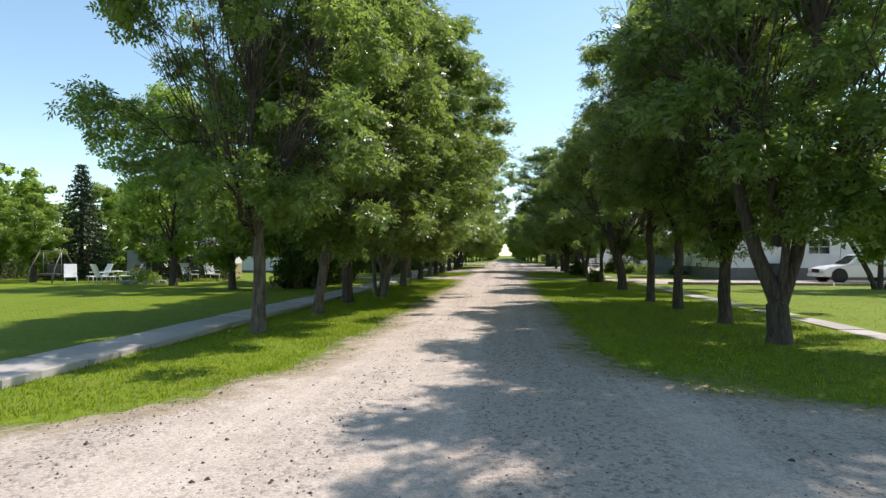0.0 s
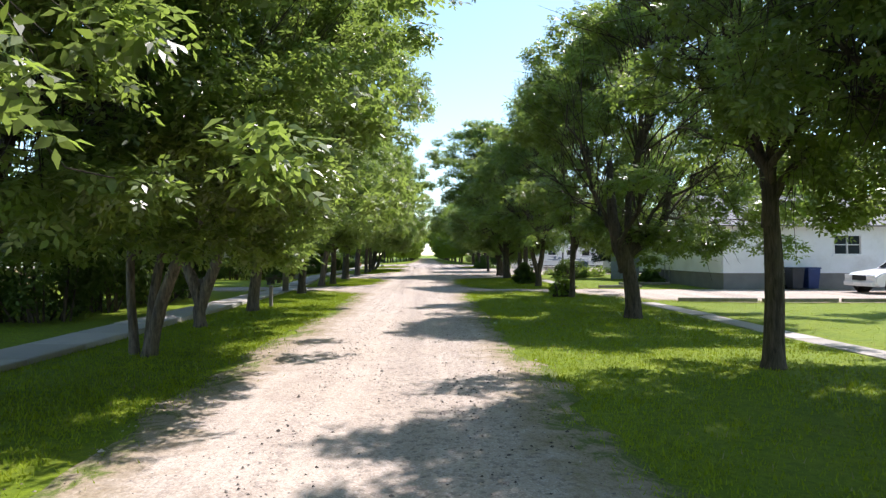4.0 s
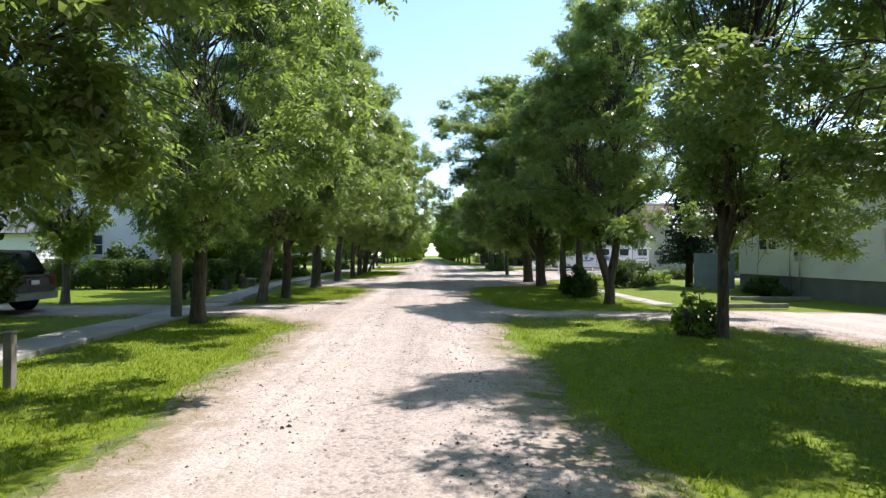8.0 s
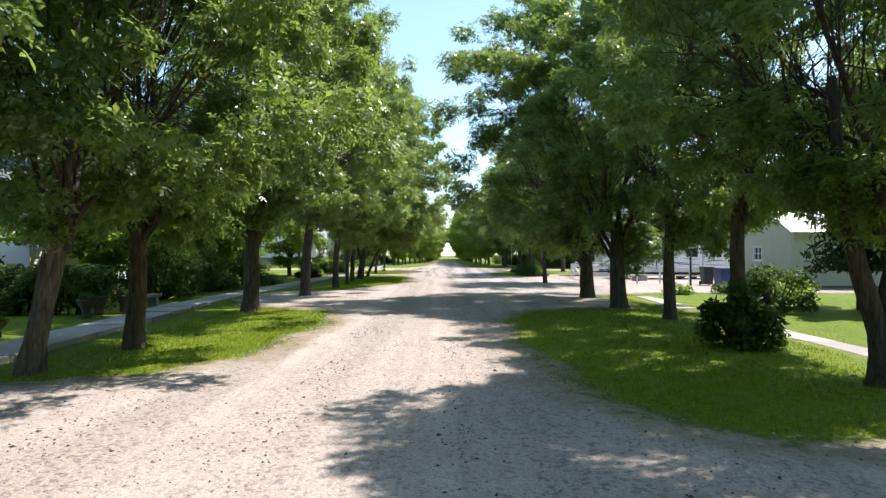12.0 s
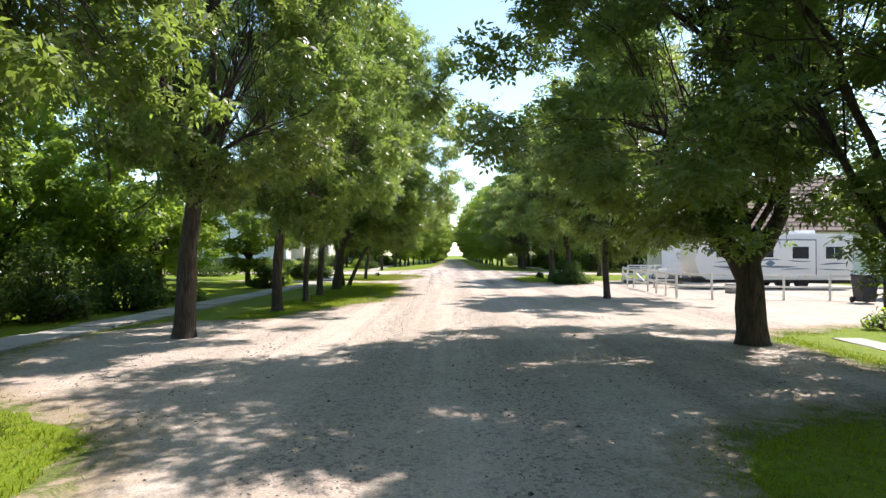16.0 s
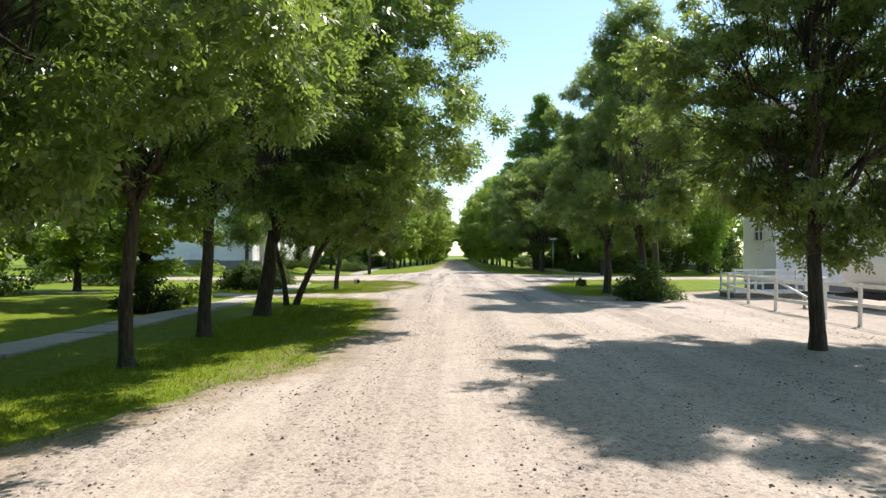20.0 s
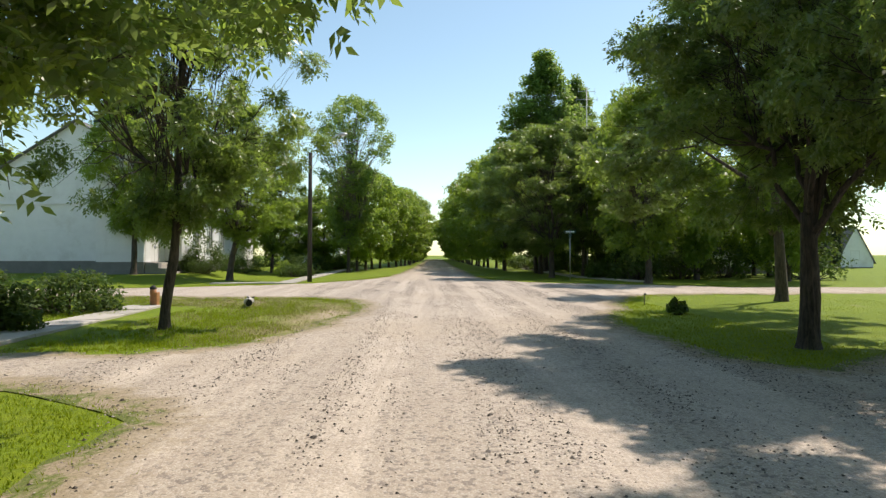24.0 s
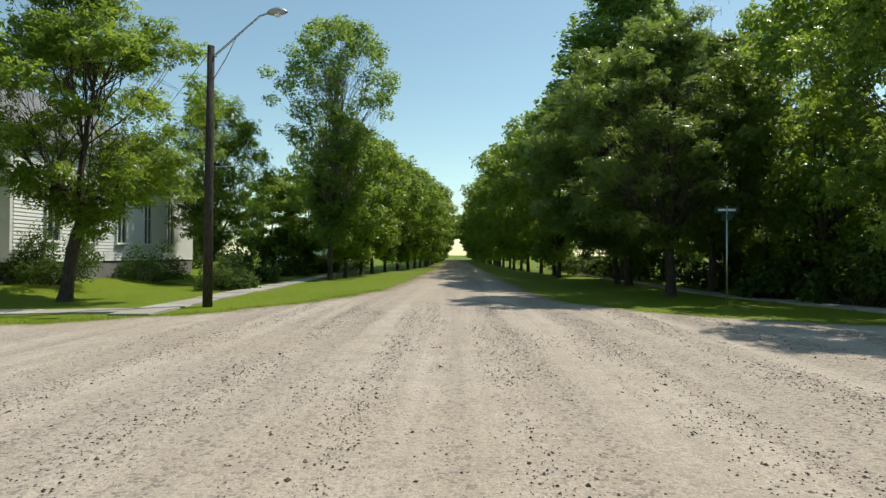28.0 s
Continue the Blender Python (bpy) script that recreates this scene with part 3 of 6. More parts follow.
def crown_shape(seed, height, radius, clumps, low=0.0, peak=0.4, droop=0.5, spread=1.0, cone=False):
    """Clump centres that fill an uneven crown whose foot is at height low."""
    rng = np.random.default_rng(seed)
    centres, radii = [], []
    lobes = [(rng.uniform(0, 2 * math.pi), rng.uniform(0.75, 1.2)) for _ in range(6)]
    while len(centres) < clumps:
        h = rng.uniform(0, 1)
        profile = (h / peak) ** 0.7 if h < peak else max(0.0, 1 - ((h - peak) / (1 - peak)) ** 1.7) ** 0.62
        if cone and h >= peak:
            profile = (1 - (h - peak) / (1 - peak)) ** 0.8
        a = rng.uniform(0, 2 * math.pi)
        lobe = min(1.06, 0.84 + 0.2 * sum(s * math.cos((a - b) * 2 + k + 3 * h) for k, (b, s) in enumerate(lobes)) / 2.2)
        r = radius * max(0.05 if cone else 0.25, profile) * lobe * math.sqrt(rng.uniform(0.12, 1.0))
        ragged = 1 + 0.07 * math.sin(41 * a + 23 * h)
        c = np.array([r * ragged * math.cos(a) * spread, r * ragged * math.sin(a), low + h * height + 0.35 * math.sin(29 * a + 5 * h)])
        if h < 0.35 and r > 0.5 * radius:
            c[2] -= droop * rng.uniform(0, 1)
        size = rng.uniform(0.55, 1.0) * (0.36 + 0.07 * radius)
        if all(np.linalg.norm(c - d) > 0.5 * size for d in centres):
            centres.append(c)
            radii.append(size)
    return np.array(centres), np.array(radii), rng


def limb_mesh(name, centres, radii, rng, material, stem=0.11, twigs=True, mains=7):
    """Limbs that leave the fork and branch out to the clumps."""
    bm = bmesh.new()
    order = np.argsort(centres[:, 2])
    groups = [[] for _ in range(mains)]
    heads = [(2 * math.pi * k / (mains - 1) + rng.uniform(-0.4, 0.4)) for k in range(mains - 1)]
    top = centres[:, 2].max()
    for i in order:
        c = centres[i]
        if c[2] > 0.62 * top or math.hypot(c[0], c[1]) < 0.7:
            groups[-1].append(i)
        else:
            a = math.atan2(c[1], c[0])
            groups[min(range(mains - 1), key=lambda k: abs(math.remainder(a - heads[k], 2 * math.pi)))].append(i)
    for k, group in enumerate(groups):
        if not group:
            continue
        end = centres[group].mean(0) if k < mains - 1 else np.array([0.1, -0.1, 0.86 * top])
        start = np.array([0, 0, rng.uniform(-0.25, 0.35)]) if k < mains - 1 else np.array([0, 0, -0.25])
        bend = (start + end) / 2 + np.array([rng.uniform(-0.25, 0.25), rng.uniform(-0.25, 0.25), 0.35 + 0.1 * rng.uniform()])
        crook = rng.normal(size=(9, 3)) * 0.11
        crook[[0, 8]] = 0
        path = [((1 - t) ** 2 * start + 2 * t * (1 - t) * bend + t * t * end) + crook[i] for i, t in enumerate(np.linspace(0, 1, 9))]
        r0 = stem * (0.62 if k < mains - 1 else 0.95)
        tube(bm, [tuple(p) for p in path], [r0 * (1 - 0.72 * t) for t in np.linspace(0, 1, 9)], 6, False)
        if twigs:
            for i in group:
                step = rng.integers(3, 8)
                t, s = step / 8, path[step]
                c = centres[i]
                m = (s + c) / 2 + rng.normal(size=3) * 0.2 + np.array([0, 0, 0.12])
                r1 = max(0.011, r0 * (1 - 0.72 * t) * 0.42)
                tube(bm, [tuple(s), tuple((s + m) / 2 + rng.normal(size=3) * 0.08), tuple(m), tuple((m + c) / 2 + rng.normal(size=3) * 0.1), tuple(c)], [r1, r1 * 0.85, r1 * 0.65, r1 * 0.4, 0.005], 4, False)
                for _ in range(2):
                    e = c + rng.normal(size=3) * radii[i] * 0.6
                    tube(bm, [tuple(m), tuple((m + e) / 2 + rng.normal(size=3) * 0.05), tuple(e)], [r1 * 0.5, r1 * 0.35, 0.004], 3, False)
    me = bpy.data.meshes.new(name)
    bm.to_mesh(me)
    bm.free()
    me.materials.append(material)
    return me


CROWNS = {}


def crown_set(kind, seed):
    """Meshes of limbs and crown for a kind of tree, made once for each seed. Their origin is the fork."""
    key = (kind, seed)
    if key in CROWNS:
        return CROWNS[key]
    if kind == "ash":            # crown of 9 m over the fork, 4.5 m to each side
        c, r, rng = crown_shape(100 + seed, 8.7, 4.7, 200, 0.1, 0.27, 0.9)
        leaves, limbs = np.concatenate([compound_leaves(c, r * 0.95, 18500, rng, 0.102, 0.046, 0.66), inner_leaves(c, r, 9500, rng, 0.17, 0.1)]), limb_mesh("bough", c, r, rng, BARK)
        mat = LEAF_ASH
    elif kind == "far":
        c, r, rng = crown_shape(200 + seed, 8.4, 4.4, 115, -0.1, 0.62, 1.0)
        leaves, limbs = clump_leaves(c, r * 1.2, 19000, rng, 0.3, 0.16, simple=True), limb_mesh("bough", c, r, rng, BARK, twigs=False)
        # the sunlit look of distant crowns is put into this brighter leaf colour
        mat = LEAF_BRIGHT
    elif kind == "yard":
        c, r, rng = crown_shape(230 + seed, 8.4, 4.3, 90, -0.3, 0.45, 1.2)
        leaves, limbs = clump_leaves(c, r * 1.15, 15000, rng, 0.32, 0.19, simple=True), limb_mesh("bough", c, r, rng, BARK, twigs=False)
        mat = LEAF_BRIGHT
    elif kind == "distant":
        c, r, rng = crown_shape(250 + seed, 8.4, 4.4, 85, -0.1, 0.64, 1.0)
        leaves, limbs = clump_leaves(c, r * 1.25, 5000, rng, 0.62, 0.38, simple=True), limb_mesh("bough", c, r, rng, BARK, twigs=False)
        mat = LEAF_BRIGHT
    elif kind == "maple":
        c, r, rng = crown_shape(300 + seed, 7.6, 3.7, 170, 0.0, 0.36, 0.9)
        leaves, limbs = np.concatenate([compound_leaves(c, r * 1.15, 10500, rng, 0.115, 0.06), inner_leaves(c, r, 4500, rng, 0.17, 0.1)]), limb_mesh("bough", c, r, rng, BARK)
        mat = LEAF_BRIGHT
    elif kind == "willow":
        c, r, rng = crown_shape(400 + seed, 13.5, 3.7, 240, 0.0, 0.74, 0.4)
        leaves, limbs = clump_leaves(c, r * 1.0, 24000, rng, 0.2, 0.1, 0.9), limb_mesh("bough", c, r, rng, BARK_PALE)
        mat = LEAF_GREY
    else:                        # poplar
        c, r, rng = crown_shape(500 + seed, 18.6, 4.8, 360, 0.2, 0.3, 0.4, cone=True)
        leaves, limbs = clump_leaves(c, r * 1.25, 42000, rng, 0.26, 0.15), limb_mesh("bough", c, r, rng, BARK_PALE, 0.2)
        mat = LEAF_GREY
    CROWNS[key] = ((quads_mesh if leaves.shape[1] == 4 else tris_mesh)("crown", leaves, mat), limbs)
    return CROWNS[key]


def trunk_bm(radius, fork, lean=(0.0, 0.0), sides=12, seed=0, stems=None):
    """A flared trunk up to the fork; stems gives the feet of several stems instead."""
    bm = bmesh.new()
    rng = random.Random(seed)
    for sx, sy, r, *own in stems or [(0.0, 0.0, radius)]:
        reach = own or ((sx * 5.5, sy * 3) if stems and len(stems) > 1 else (0.0, 0.0))
        pts, rad = [], []
        for t in (0.0, 0.03, 0.09, 0.2, 0.4, 0.6, 0.8, 1.0):
            z = -0.12 + t * (fork + 0.35)
            curve = 0.05 * math.sin(t * 3.3 + seed) * (1 - abs(2 * t - 1))
            pull = t ** 1.35
            pts.append((sx + (lean[0] + reach[0]) * pull + curve, sy + (lean[1] + reach[1]) * pull + curve * 0.6, z))
            rad.append(0.86 * r * (1.7 if t == 0 else 1.32 if t == 0.03 else 1.12 if t < 0.1 else 1.03 - 0.28 * t))
        tube(bm, pts, rad, sides)
    for v in bm.verts:
        a = math.atan2(v.co.y, v.co.x)
        k = 1 + 0.07 * math.sin(a * 5 + v.co.z * 2 + seed) + 0.05 * math.sin(v.co.z * 9 + a * 3)
        if not stems:
            v.co.x, v.co.y = v.co.x * k, v.co.y * k
    return bm


def tree(x, y, radius=0.18, fork=2.1, wide=1.0, tall=1.0, lean=(0.0, 0.0), kind="ash", seed=0, turn=0.0, stems=None, forks=None, label="", group="street trees", bark=None, shift=(0.0, 0.0), hang=0.35, side_crown=None):
    base = thing("tree", x, y, float(rise(x, y)) - 0.02, label or "street tree with rough grey-brown bark and a full green crown", "tree", group=group)
    bole = trunk_bm(radius, fork + max(0.0, -hang) if not forks else forks[0], lean, seed=seed, stems=stems)
    if forks:                # the bole narrows quickly where the stems leave it
        for v in bole.verts:
            if v.co.z > forks[0] - 0.05:
                v.co.x, v.co.y = lean[0] + (v.co.x - lean[0]) * 0.35, lean[1] + (v.co.y - lean[1]) * 0.35
    part("trunk", bole, bark or BARK, base)
    if forks:                # a V-shaped trunk: stems that part from a low fork and run up into the crown
        low, arms = forks
        for dx, dy, r in arms:
            part("stem", tubed([(lean[0], lean[1], low - 0.6), (lean[0] + dx * 0.07, lean[1] + dy * 0.07, low - 0.25), (lean[0] + dx * 0.17, lean[1] + dy * 0.17, low + 0.05), (lean[0] + dx * 0.45, lean[1] + dy * 0.45, low + (fork - low) * 0.42),
                                (lean[0] + dx * 0.8, lean[1] + dy * 0.8, fork + 0.2), (lean[0] + dx, lean[1] + dy, fork + 1.7)], [r * 0.6, r * 0.95, r * 1.1, r * 0.98, r * 0.78, r * 0.42], 10), bark or BARK, base)
    crown, limbs = crown_set(kind, seed % {"ash": 7, "far": 5, "yard": 5, "distant": 4, "maple": 3, "willow": 2, "poplar": 2}[kind])
    m = pose(lean[0] + shift[0], lean[1] + shift[1], fork - hang, 0, 0, turn) @ Matrix.Diagonal((wide, wide, tall, 1))
    bend = Matrix.Identity(4)      # the boughs lean from the bole to where the crown hangs
    bend[0][2], bend[1][2] = shift[0] / (4.5 * tall), shift[1] / (4.5 * tall)
    part_mesh("bough", limbs, base, "", pose(lean[0], lean[1], fork - hang) @ bend @ pose(0, 0, 0, 0, 0, turn) @ Matrix.Diagonal((wide * 0.86, wide * 0.86, tall * 0.94, 1)))
    part_mesh("crown", crown, base, "", m)
    if side_crown:           # an added second head of leaves that thickens the crown and its shade
        dx, dy, dz, size = side_crown
        part("limb", tubed([(lean[0], lean[1], fork - 0.2), (lean[0] + dx * 0.2, lean[1] + dy * 0.1, fork + 1.9), (lean[0] + dx * 0.55, lean[1] + dy * 0.45, fork + dz + 2.7), (lean[0] + dx, lean[1] + dy, fork + dz + 2.6)], [radius * 0.5, radius * 0.36, radius * 0.22, radius * 0.08], 8), bark or BARK, base)
        m = pose(lean[0] + dx, lean[1] + dy, fork + dz, 0, 0, turn + 80) @ Matrix.Diagonal((size, size, size * 0.75, 1))
        other = crown_set(kind, (seed + 5) % 7)
        part_mesh("bough", other[1], base, "", m)
        part_mesh("crown", other[0], base, "", m)
    return base


def spruce(x, y, height=9.0, radius=2.4, seed=0, bare=0.06):
    base = thing("spruce", x, y, float(rise(x, y)), "tall dark green spruce with drooping boughs", "tree", group="spruces")
    part("trunk", tubed([(0, 0, -0.1), (0, 0, height * 0.5), (0, 0, height * 0.97)], [0.2, 0.12, 0.02], 8), BARK, base)
    rng = np.random.default_rng(seed)
    cs = []
    boughs = bmesh.new()
    for lvl in np.linspace(bare, 0.98, 24):
        r = radius * (1 - lvl) ** 0.85 + 0.12
        n = max(3, int(10 * (1 - lvl) + 3))
        for k in range(n):
            a = 2 * math.pi * k / n + rng.uniform(-0.3, 0.3) + lvl * 9
            ln = r * rng.uniform(0.75, 1.12)
            z = lvl * height
            tube(boughs, [(0, 0, z), (0.55 * ln * math.cos(a), 0.55 * ln * math.sin(a), z - 0.12 * ln), (ln * math.cos(a), ln * math.sin(a), z - 0.22 * ln)], [0.03, 0.02, 0.005], 3, False)
            for t in np.linspace(0.25, 1.0, 7):
                cs.append((t * ln * math.cos(a), t * ln * math.sin(a), z - 0.22 * ln * t))
    tube(boughs, [(0, 0, 0.3), (0, 0, height * 0.96)], [0.1, 0.015], 5, False)
    part("bough", boughs, BARK, base)
    cs = np.array(cs)
    part_mesh("crown", quads_mesh("crown", clump_leaves(cs, np.full(len(cs), 0.24), 7000, rng, 0.30, 0.075, 0.6, 0.4), NEEDLE), base)
    return base


def juniper(x, y, height, radius, seed):
    """A slim spire of dense scale leaves round one stem."""
    base = thing("juniper", x, y, 0.0, "slim columnar dark juniper", "tree", group="columnar junipers")
    part("trunk", tubed([(0, 0, -0.1), (0, 0, height * 0.9)], [0.12, 0.02], 6), BARK, base)
    rng = np.random.default_rng(700 + seed)
    h = rng.uniform(0.0, 1.0, 420)
    a = rng.uniform(0, 2 * math.pi, 420)
    r = radius * np.minimum(1, (h + 0.05) / 0.2) * (1 - h) ** 0.6 * np.sqrt(rng.uniform(0.1, 1.0, 420))
    cs = np.stack([r * np.cos(a), r * np.sin(a), 0.15 + h * (height - 0.3)], -1)
    part_mesh("crown", quads_mesh("crown", clump_leaves(cs, np.full(420, 0.32), 9000, rng, 0.26, 0.1, 1.5, 0.2), NEEDLE), base)
    return base


def shrub(name, x, y, rx, ry, height, leaves, label, category="bush", mat=None, seed=0, size=0.13, z=0.0, group="", box_like=False, turn=0.0, clumps=40):
    """A bush or a clipped hedge: stems below, and leaves in clumps over an uneven body."""
    rng = np.random.default_rng(900 + seed)
    base = thing(name, x, y, float(rise(x, y)) + z, label, category, turn, group)
    cs = []
    for _ in range(clumps):
        if box_like:
            cs.append((rng.uniform(-rx, rx) * 0.97, rng.uniform(-ry, ry) * 0.9, rng.uniform(0.1, 0.97) * height))
        else:
            a, u = rng.uniform(0, 2 * math.pi), math.sqrt(rng.uniform(0, 1))
            dome = height * (1 - 0.75 * u ** 2.2) * rng.uniform(0.7, 1.1)
            cs.append((rx * u * math.cos(a), ry * u * math.sin(a), dome * rng.uniform(0.15, 1.0)))
    cs = np.array(cs)
    size_c = 0.34 * min(rx, ry, height) if not box_like else 0.45 * min(rx, ry, height)
    rad = np.full(len(cs), size_c) * rng.uniform(0.8, 1.2, len(cs))
    q = clump_leaves(cs, rad, leaves, rng, size, size * 0.58, 0.9, 0.7)
    if box_like:
        flat = q.reshape(-1, 3)
        flat[:, 0] = np.clip(flat[:, 0], -rx + rng.uniform(-0.05, 0.05, len(flat)), rx + rng.uniform(-0.05, 0.05, len(flat)))
        flat[:, 1] = np.clip(flat[:, 1], -ry + rng.uniform(-0.05, 0.05, len(flat)), ry + rng.uniform(-0.05, 0.05, len(flat)))
        flat[:, 2] = np.minimum(flat[:, 2], height + rng.uniform(-0.05, 0.06, len(flat)))
        q = flat.reshape(-1, 4, 3)
    q[:, :, 2] = np.maximum(q[:, :, 2], 0.01)
    part_mesh("foliage", quads_mesh("foliage", q, mat or LEAF_DARK), base)
    stems = bmesh.new()
    for k in range(0, len(cs), max(1, len(cs) // 22)):
        c = cs[k]
        foot = (c[0] * (0.75 if box_like else 0.25), c[1] * 0.3, -0.05)
        tube(stems, [foot, ((foot[0] + c[0]) / 2 + 0.05, (foot[1] + c[1]) / 2, c[2] * 0.5), tuple(c)], [0.035, 0.022, 0.006], 4, False)
    part("stem", stems, BARK, base)
    return base


# ---- the avenue ----
V = [(-0.85, 0.15, 0.125), (0.8, -0.1, 0.12)]
WIDE_V = [(-0.75, 0.2, 0.125), (0.7, 0.1, 0.12), (0.1, -0.3, 0.07)]
tree(-5.05, 11.9, 0.165, 2.3, 0.9, 1.0, (-0.05, 0.0), seed=0, turn=20, shift=(0.1, 0), bark=BARK_MID)
tree(-5.0, 15.6, 0.16, 2.2, 0.95, 0.95, (0.35, 0.2), seed=1, turn=140, bark=BARK_MID)
tree(-5.15, 19.3, 0.21, 2.0, 1.15, 1.1, (0.05, 0.0), seed=2, turn=250, shift=(0.8, 0))
tree(-4.8, 22.5, 0.1, 2.2, 1.15, 1.0, (0.0, 0.0), seed=3, turn=70, stems=[(-0.12, 0.1, 0.09, -0.1, 0.1), (0.06, 0.2, 0.1, 0.3, 0.3), (0.2, -0.08, 0.125, 0.95, -0.1)], label="street tree of several slim grey stems from one foot", shift=(1.3, 0.3), bark=BARK_MID)
tree(-5.2, 26.3, 0.165, 2.3, 1.05, 1.0, (0.0, 0.0), seed=4, turn=10, forks=(0.85, V), label="street tree with a pale trunk that forks low into a V", shift=(1.1, 0), bark=BARK_MID, hang=-0.3)
tree(-5.15, 30.2, 0.2, 2.2, 1.08, 1.05, (0.12, 0.0), seed=5, turn=200, forks=(1.55, [(0.55, 0.1, 0.12), (-0.3, 0.2, 0.12)]), shift=(1.0, 0), bark=BARK_MID, hang=-0.2)
tree(-5.4, 38.2, 0.19, 2.4, 0.95, 1.15, (0.05, 0.0), seed=6, turn=320, shift=(0.0, 0), hang=0.45)
tree(-5.6, 44.1, 0.19, 2.3, 0.95, 1.05, (0.4, 0.2), seed=7, turn=80, bark=BARK_MID)
tree(-5.35, 46.4, 0.19, 2.2, 0.98, 1.15, (0.05, 0.0), seed=0, turn=180, shift=(0.2, 0))
tree(-5.6, 53.4, 0.28, 2.6, 1.05, 1.2, (0.1, 0.0), seed=1, turn=300, forks=(2.2, [(-0.9, 0.1, 0.15), (0.7, 0.1, 0.15)]), shift=(0.1, 0), hang=-0.1)
tree(-5.55, 60.0, 0.24, 2.5, 1.05, 1.2, (0.2, 0.1), seed=2, turn=40, shift=(0.5, 0), hang=-0.35)
tree(-5.45, 66.2, 0.185, 2.5, 0.85, 1.15, (0.1, 0.0), seed=3, turn=170, shift=(0.8, -0.2), hang=-0.1)
tree(-5.5, 70.0, 0.125, 2.3, 0.95, 1.05, (0.1, 0.0), seed=4, turn=260, shift=(0.3, 0), hang=-0.3)
tree(-5.8, 73.6, 0.16, 2.3, 1.05, 1.12, (0.1, 0.0), seed=5, turn=15, shift=(2.3, 1.4), hang=-0.4)
tree(-5.95, 77.9, 0.26, 2.2, 1.18, 1.1, (0.35, 0.1), seed=6, turn=110, shift=(2.4, 0.2), hang=0.0)
tree(-6.1, 81.5, 0.13, 2.2, 1.12, 1.1, (0.3, 0.0), seed=7, turn=210, stems=[(-0.14, 0.0, 0.11), (0.16, 0.05, 0.13)], label="street tree with two leaning stems from one foot", shift=(1.15, -0.8))
tree(-6.4, 91.1, 0.135, 2.4, 0.84, 1.05, (0.3, 0.0), seed=5, turn=30, hang=0.0)
# beyond the crossing
tree(-20.0, 117.0, 0.22, 2.2, 1.3, 1.42, (0.1, 0.0), kind="maple", seed=1, turn=60, group="trees by the church", label="small maple with a dark trunk on the church lawn", hang=-0.8)
tree(-13.9, 117.5, 0.26, 2.6, 1.28, 1.12, (0.5, 0.1), kind="maple", seed=2, turn=90, group="trees by the church", label="leaning maple with a dark forked trunk on the church lawn", shift=(0.3, 0), hang=-0.1)
tree(-8.75, 137.0, 0.2, 3.0, 1.35, 1.08, (0.0, 0.0), kind="willow", seed=0, turn=0, shift=(0.3, 0))
tree(-15.5, 134.0, 0.2, 2.4, 1.05, 1.25, (0.0, 0.0), kind="maple", seed=0, turn=200, group="trees by the church")
tree(4.9, 11.3, 0.235, 2.4, 1.2, 1.05, (0.0, 0.0), seed=3, turn=100, forks=(0.95, WIDE_V), label="old street tree whose thick dark trunk forks low into a V", shift=(1.5, -1.2), hang=0.4)
tree(5.1, 14.5, 0.165, 2.2, 0.92, 1.0, (0.0, 0.0), seed=4, turn=45, forks=(1.6, [(-0.4, 0.1, 0.09), (0.45, 0.0, 0.1)]), shift=(0.3, 0), hang=0.3)
tree(5.05, 18.1, 0.16, 2.4, 0.92, 1.0, (0.0, 0.0), seed=5, turn=130, shift=(0.8, 0), hang=0.1)
tree(4.95, 21.0, 0.16, 2.4, 1.0, 0.92, (-0.05, 0.0), seed=6, turn=220, shift=(1.8, 0), hang=0.15)
tree(5.35, 28.0, 0.24, 2.4, 1.15, 0.95, (-0.25, 0.0), seed=7, turn=310, forks=(1.75, [(-0.35, 0.1, 0.18), (1.35, 0.0, 0.13)]), label="street tree with a dark trunk and one heavy side limb", hang=1.0, shift=(1.6, 1.0))
tree(5.6, 35.7, 0.125, 2.3, 1.05, 0.95, (0.1, 0.0), seed=2, turn=60, shift=(1.2, -0.1), hang=0.6)
tree(5.75, 43.5, 0.2, 2.3, 0.92, 0.9, (0.0, 0.0), seed=1, turn=150, forks=(0.9, [(-0.55, 0.1, 0.12), (0.4, 0.0, 0.13)]), shift=(0.2, 0), hang=0.15)
tree(5.7, 47.2, 0.17, 2.6, 0.76, 0.98, (0.05, 0.0), seed=2, turn=240, shift=(0.5, 0))
tree(6.1, 51.7, 0.18, 2.5, 0.75, 1.0, (0.0, 0.0), seed=3, turn=25, shift=(0.8, 0))
tree(5.65, 54.8, 0.29, 2.5, 1.1, 1.02, (-0.1, 0.0), seed=4, turn=115, shift=(0.6, 1.3), hang=1.0)
tree(5.75, 59.4, 0.33, 2.3, 1.3, 1.12, (-0.15, 0.0), seed=5, turn=205, forks=(1.7, [(-0.9, 0.2, 0.2), (0.9, 0.1, 0.18)]), label="old street tree with a thick dark trunk beside the gravel lot", shift=(-1.2, 0.8), hang=0.1)
tree(6.05, 71.6, 0.15, 2.35, 0.92, 1.05, (-0.05, 0.0), seed=3, turn=295, label="street tree standing alone in the gravel lot", shift=(0.9, 0.5), hang=0.35, side_crown=(0.2, 0.3, 1.3, 0.8))
tree(7.0, 84.6, 0.2, 2.4, 0.74, 1.08, (0.0, 0.0), seed=7, turn=15, shift=(-0.2, 0))
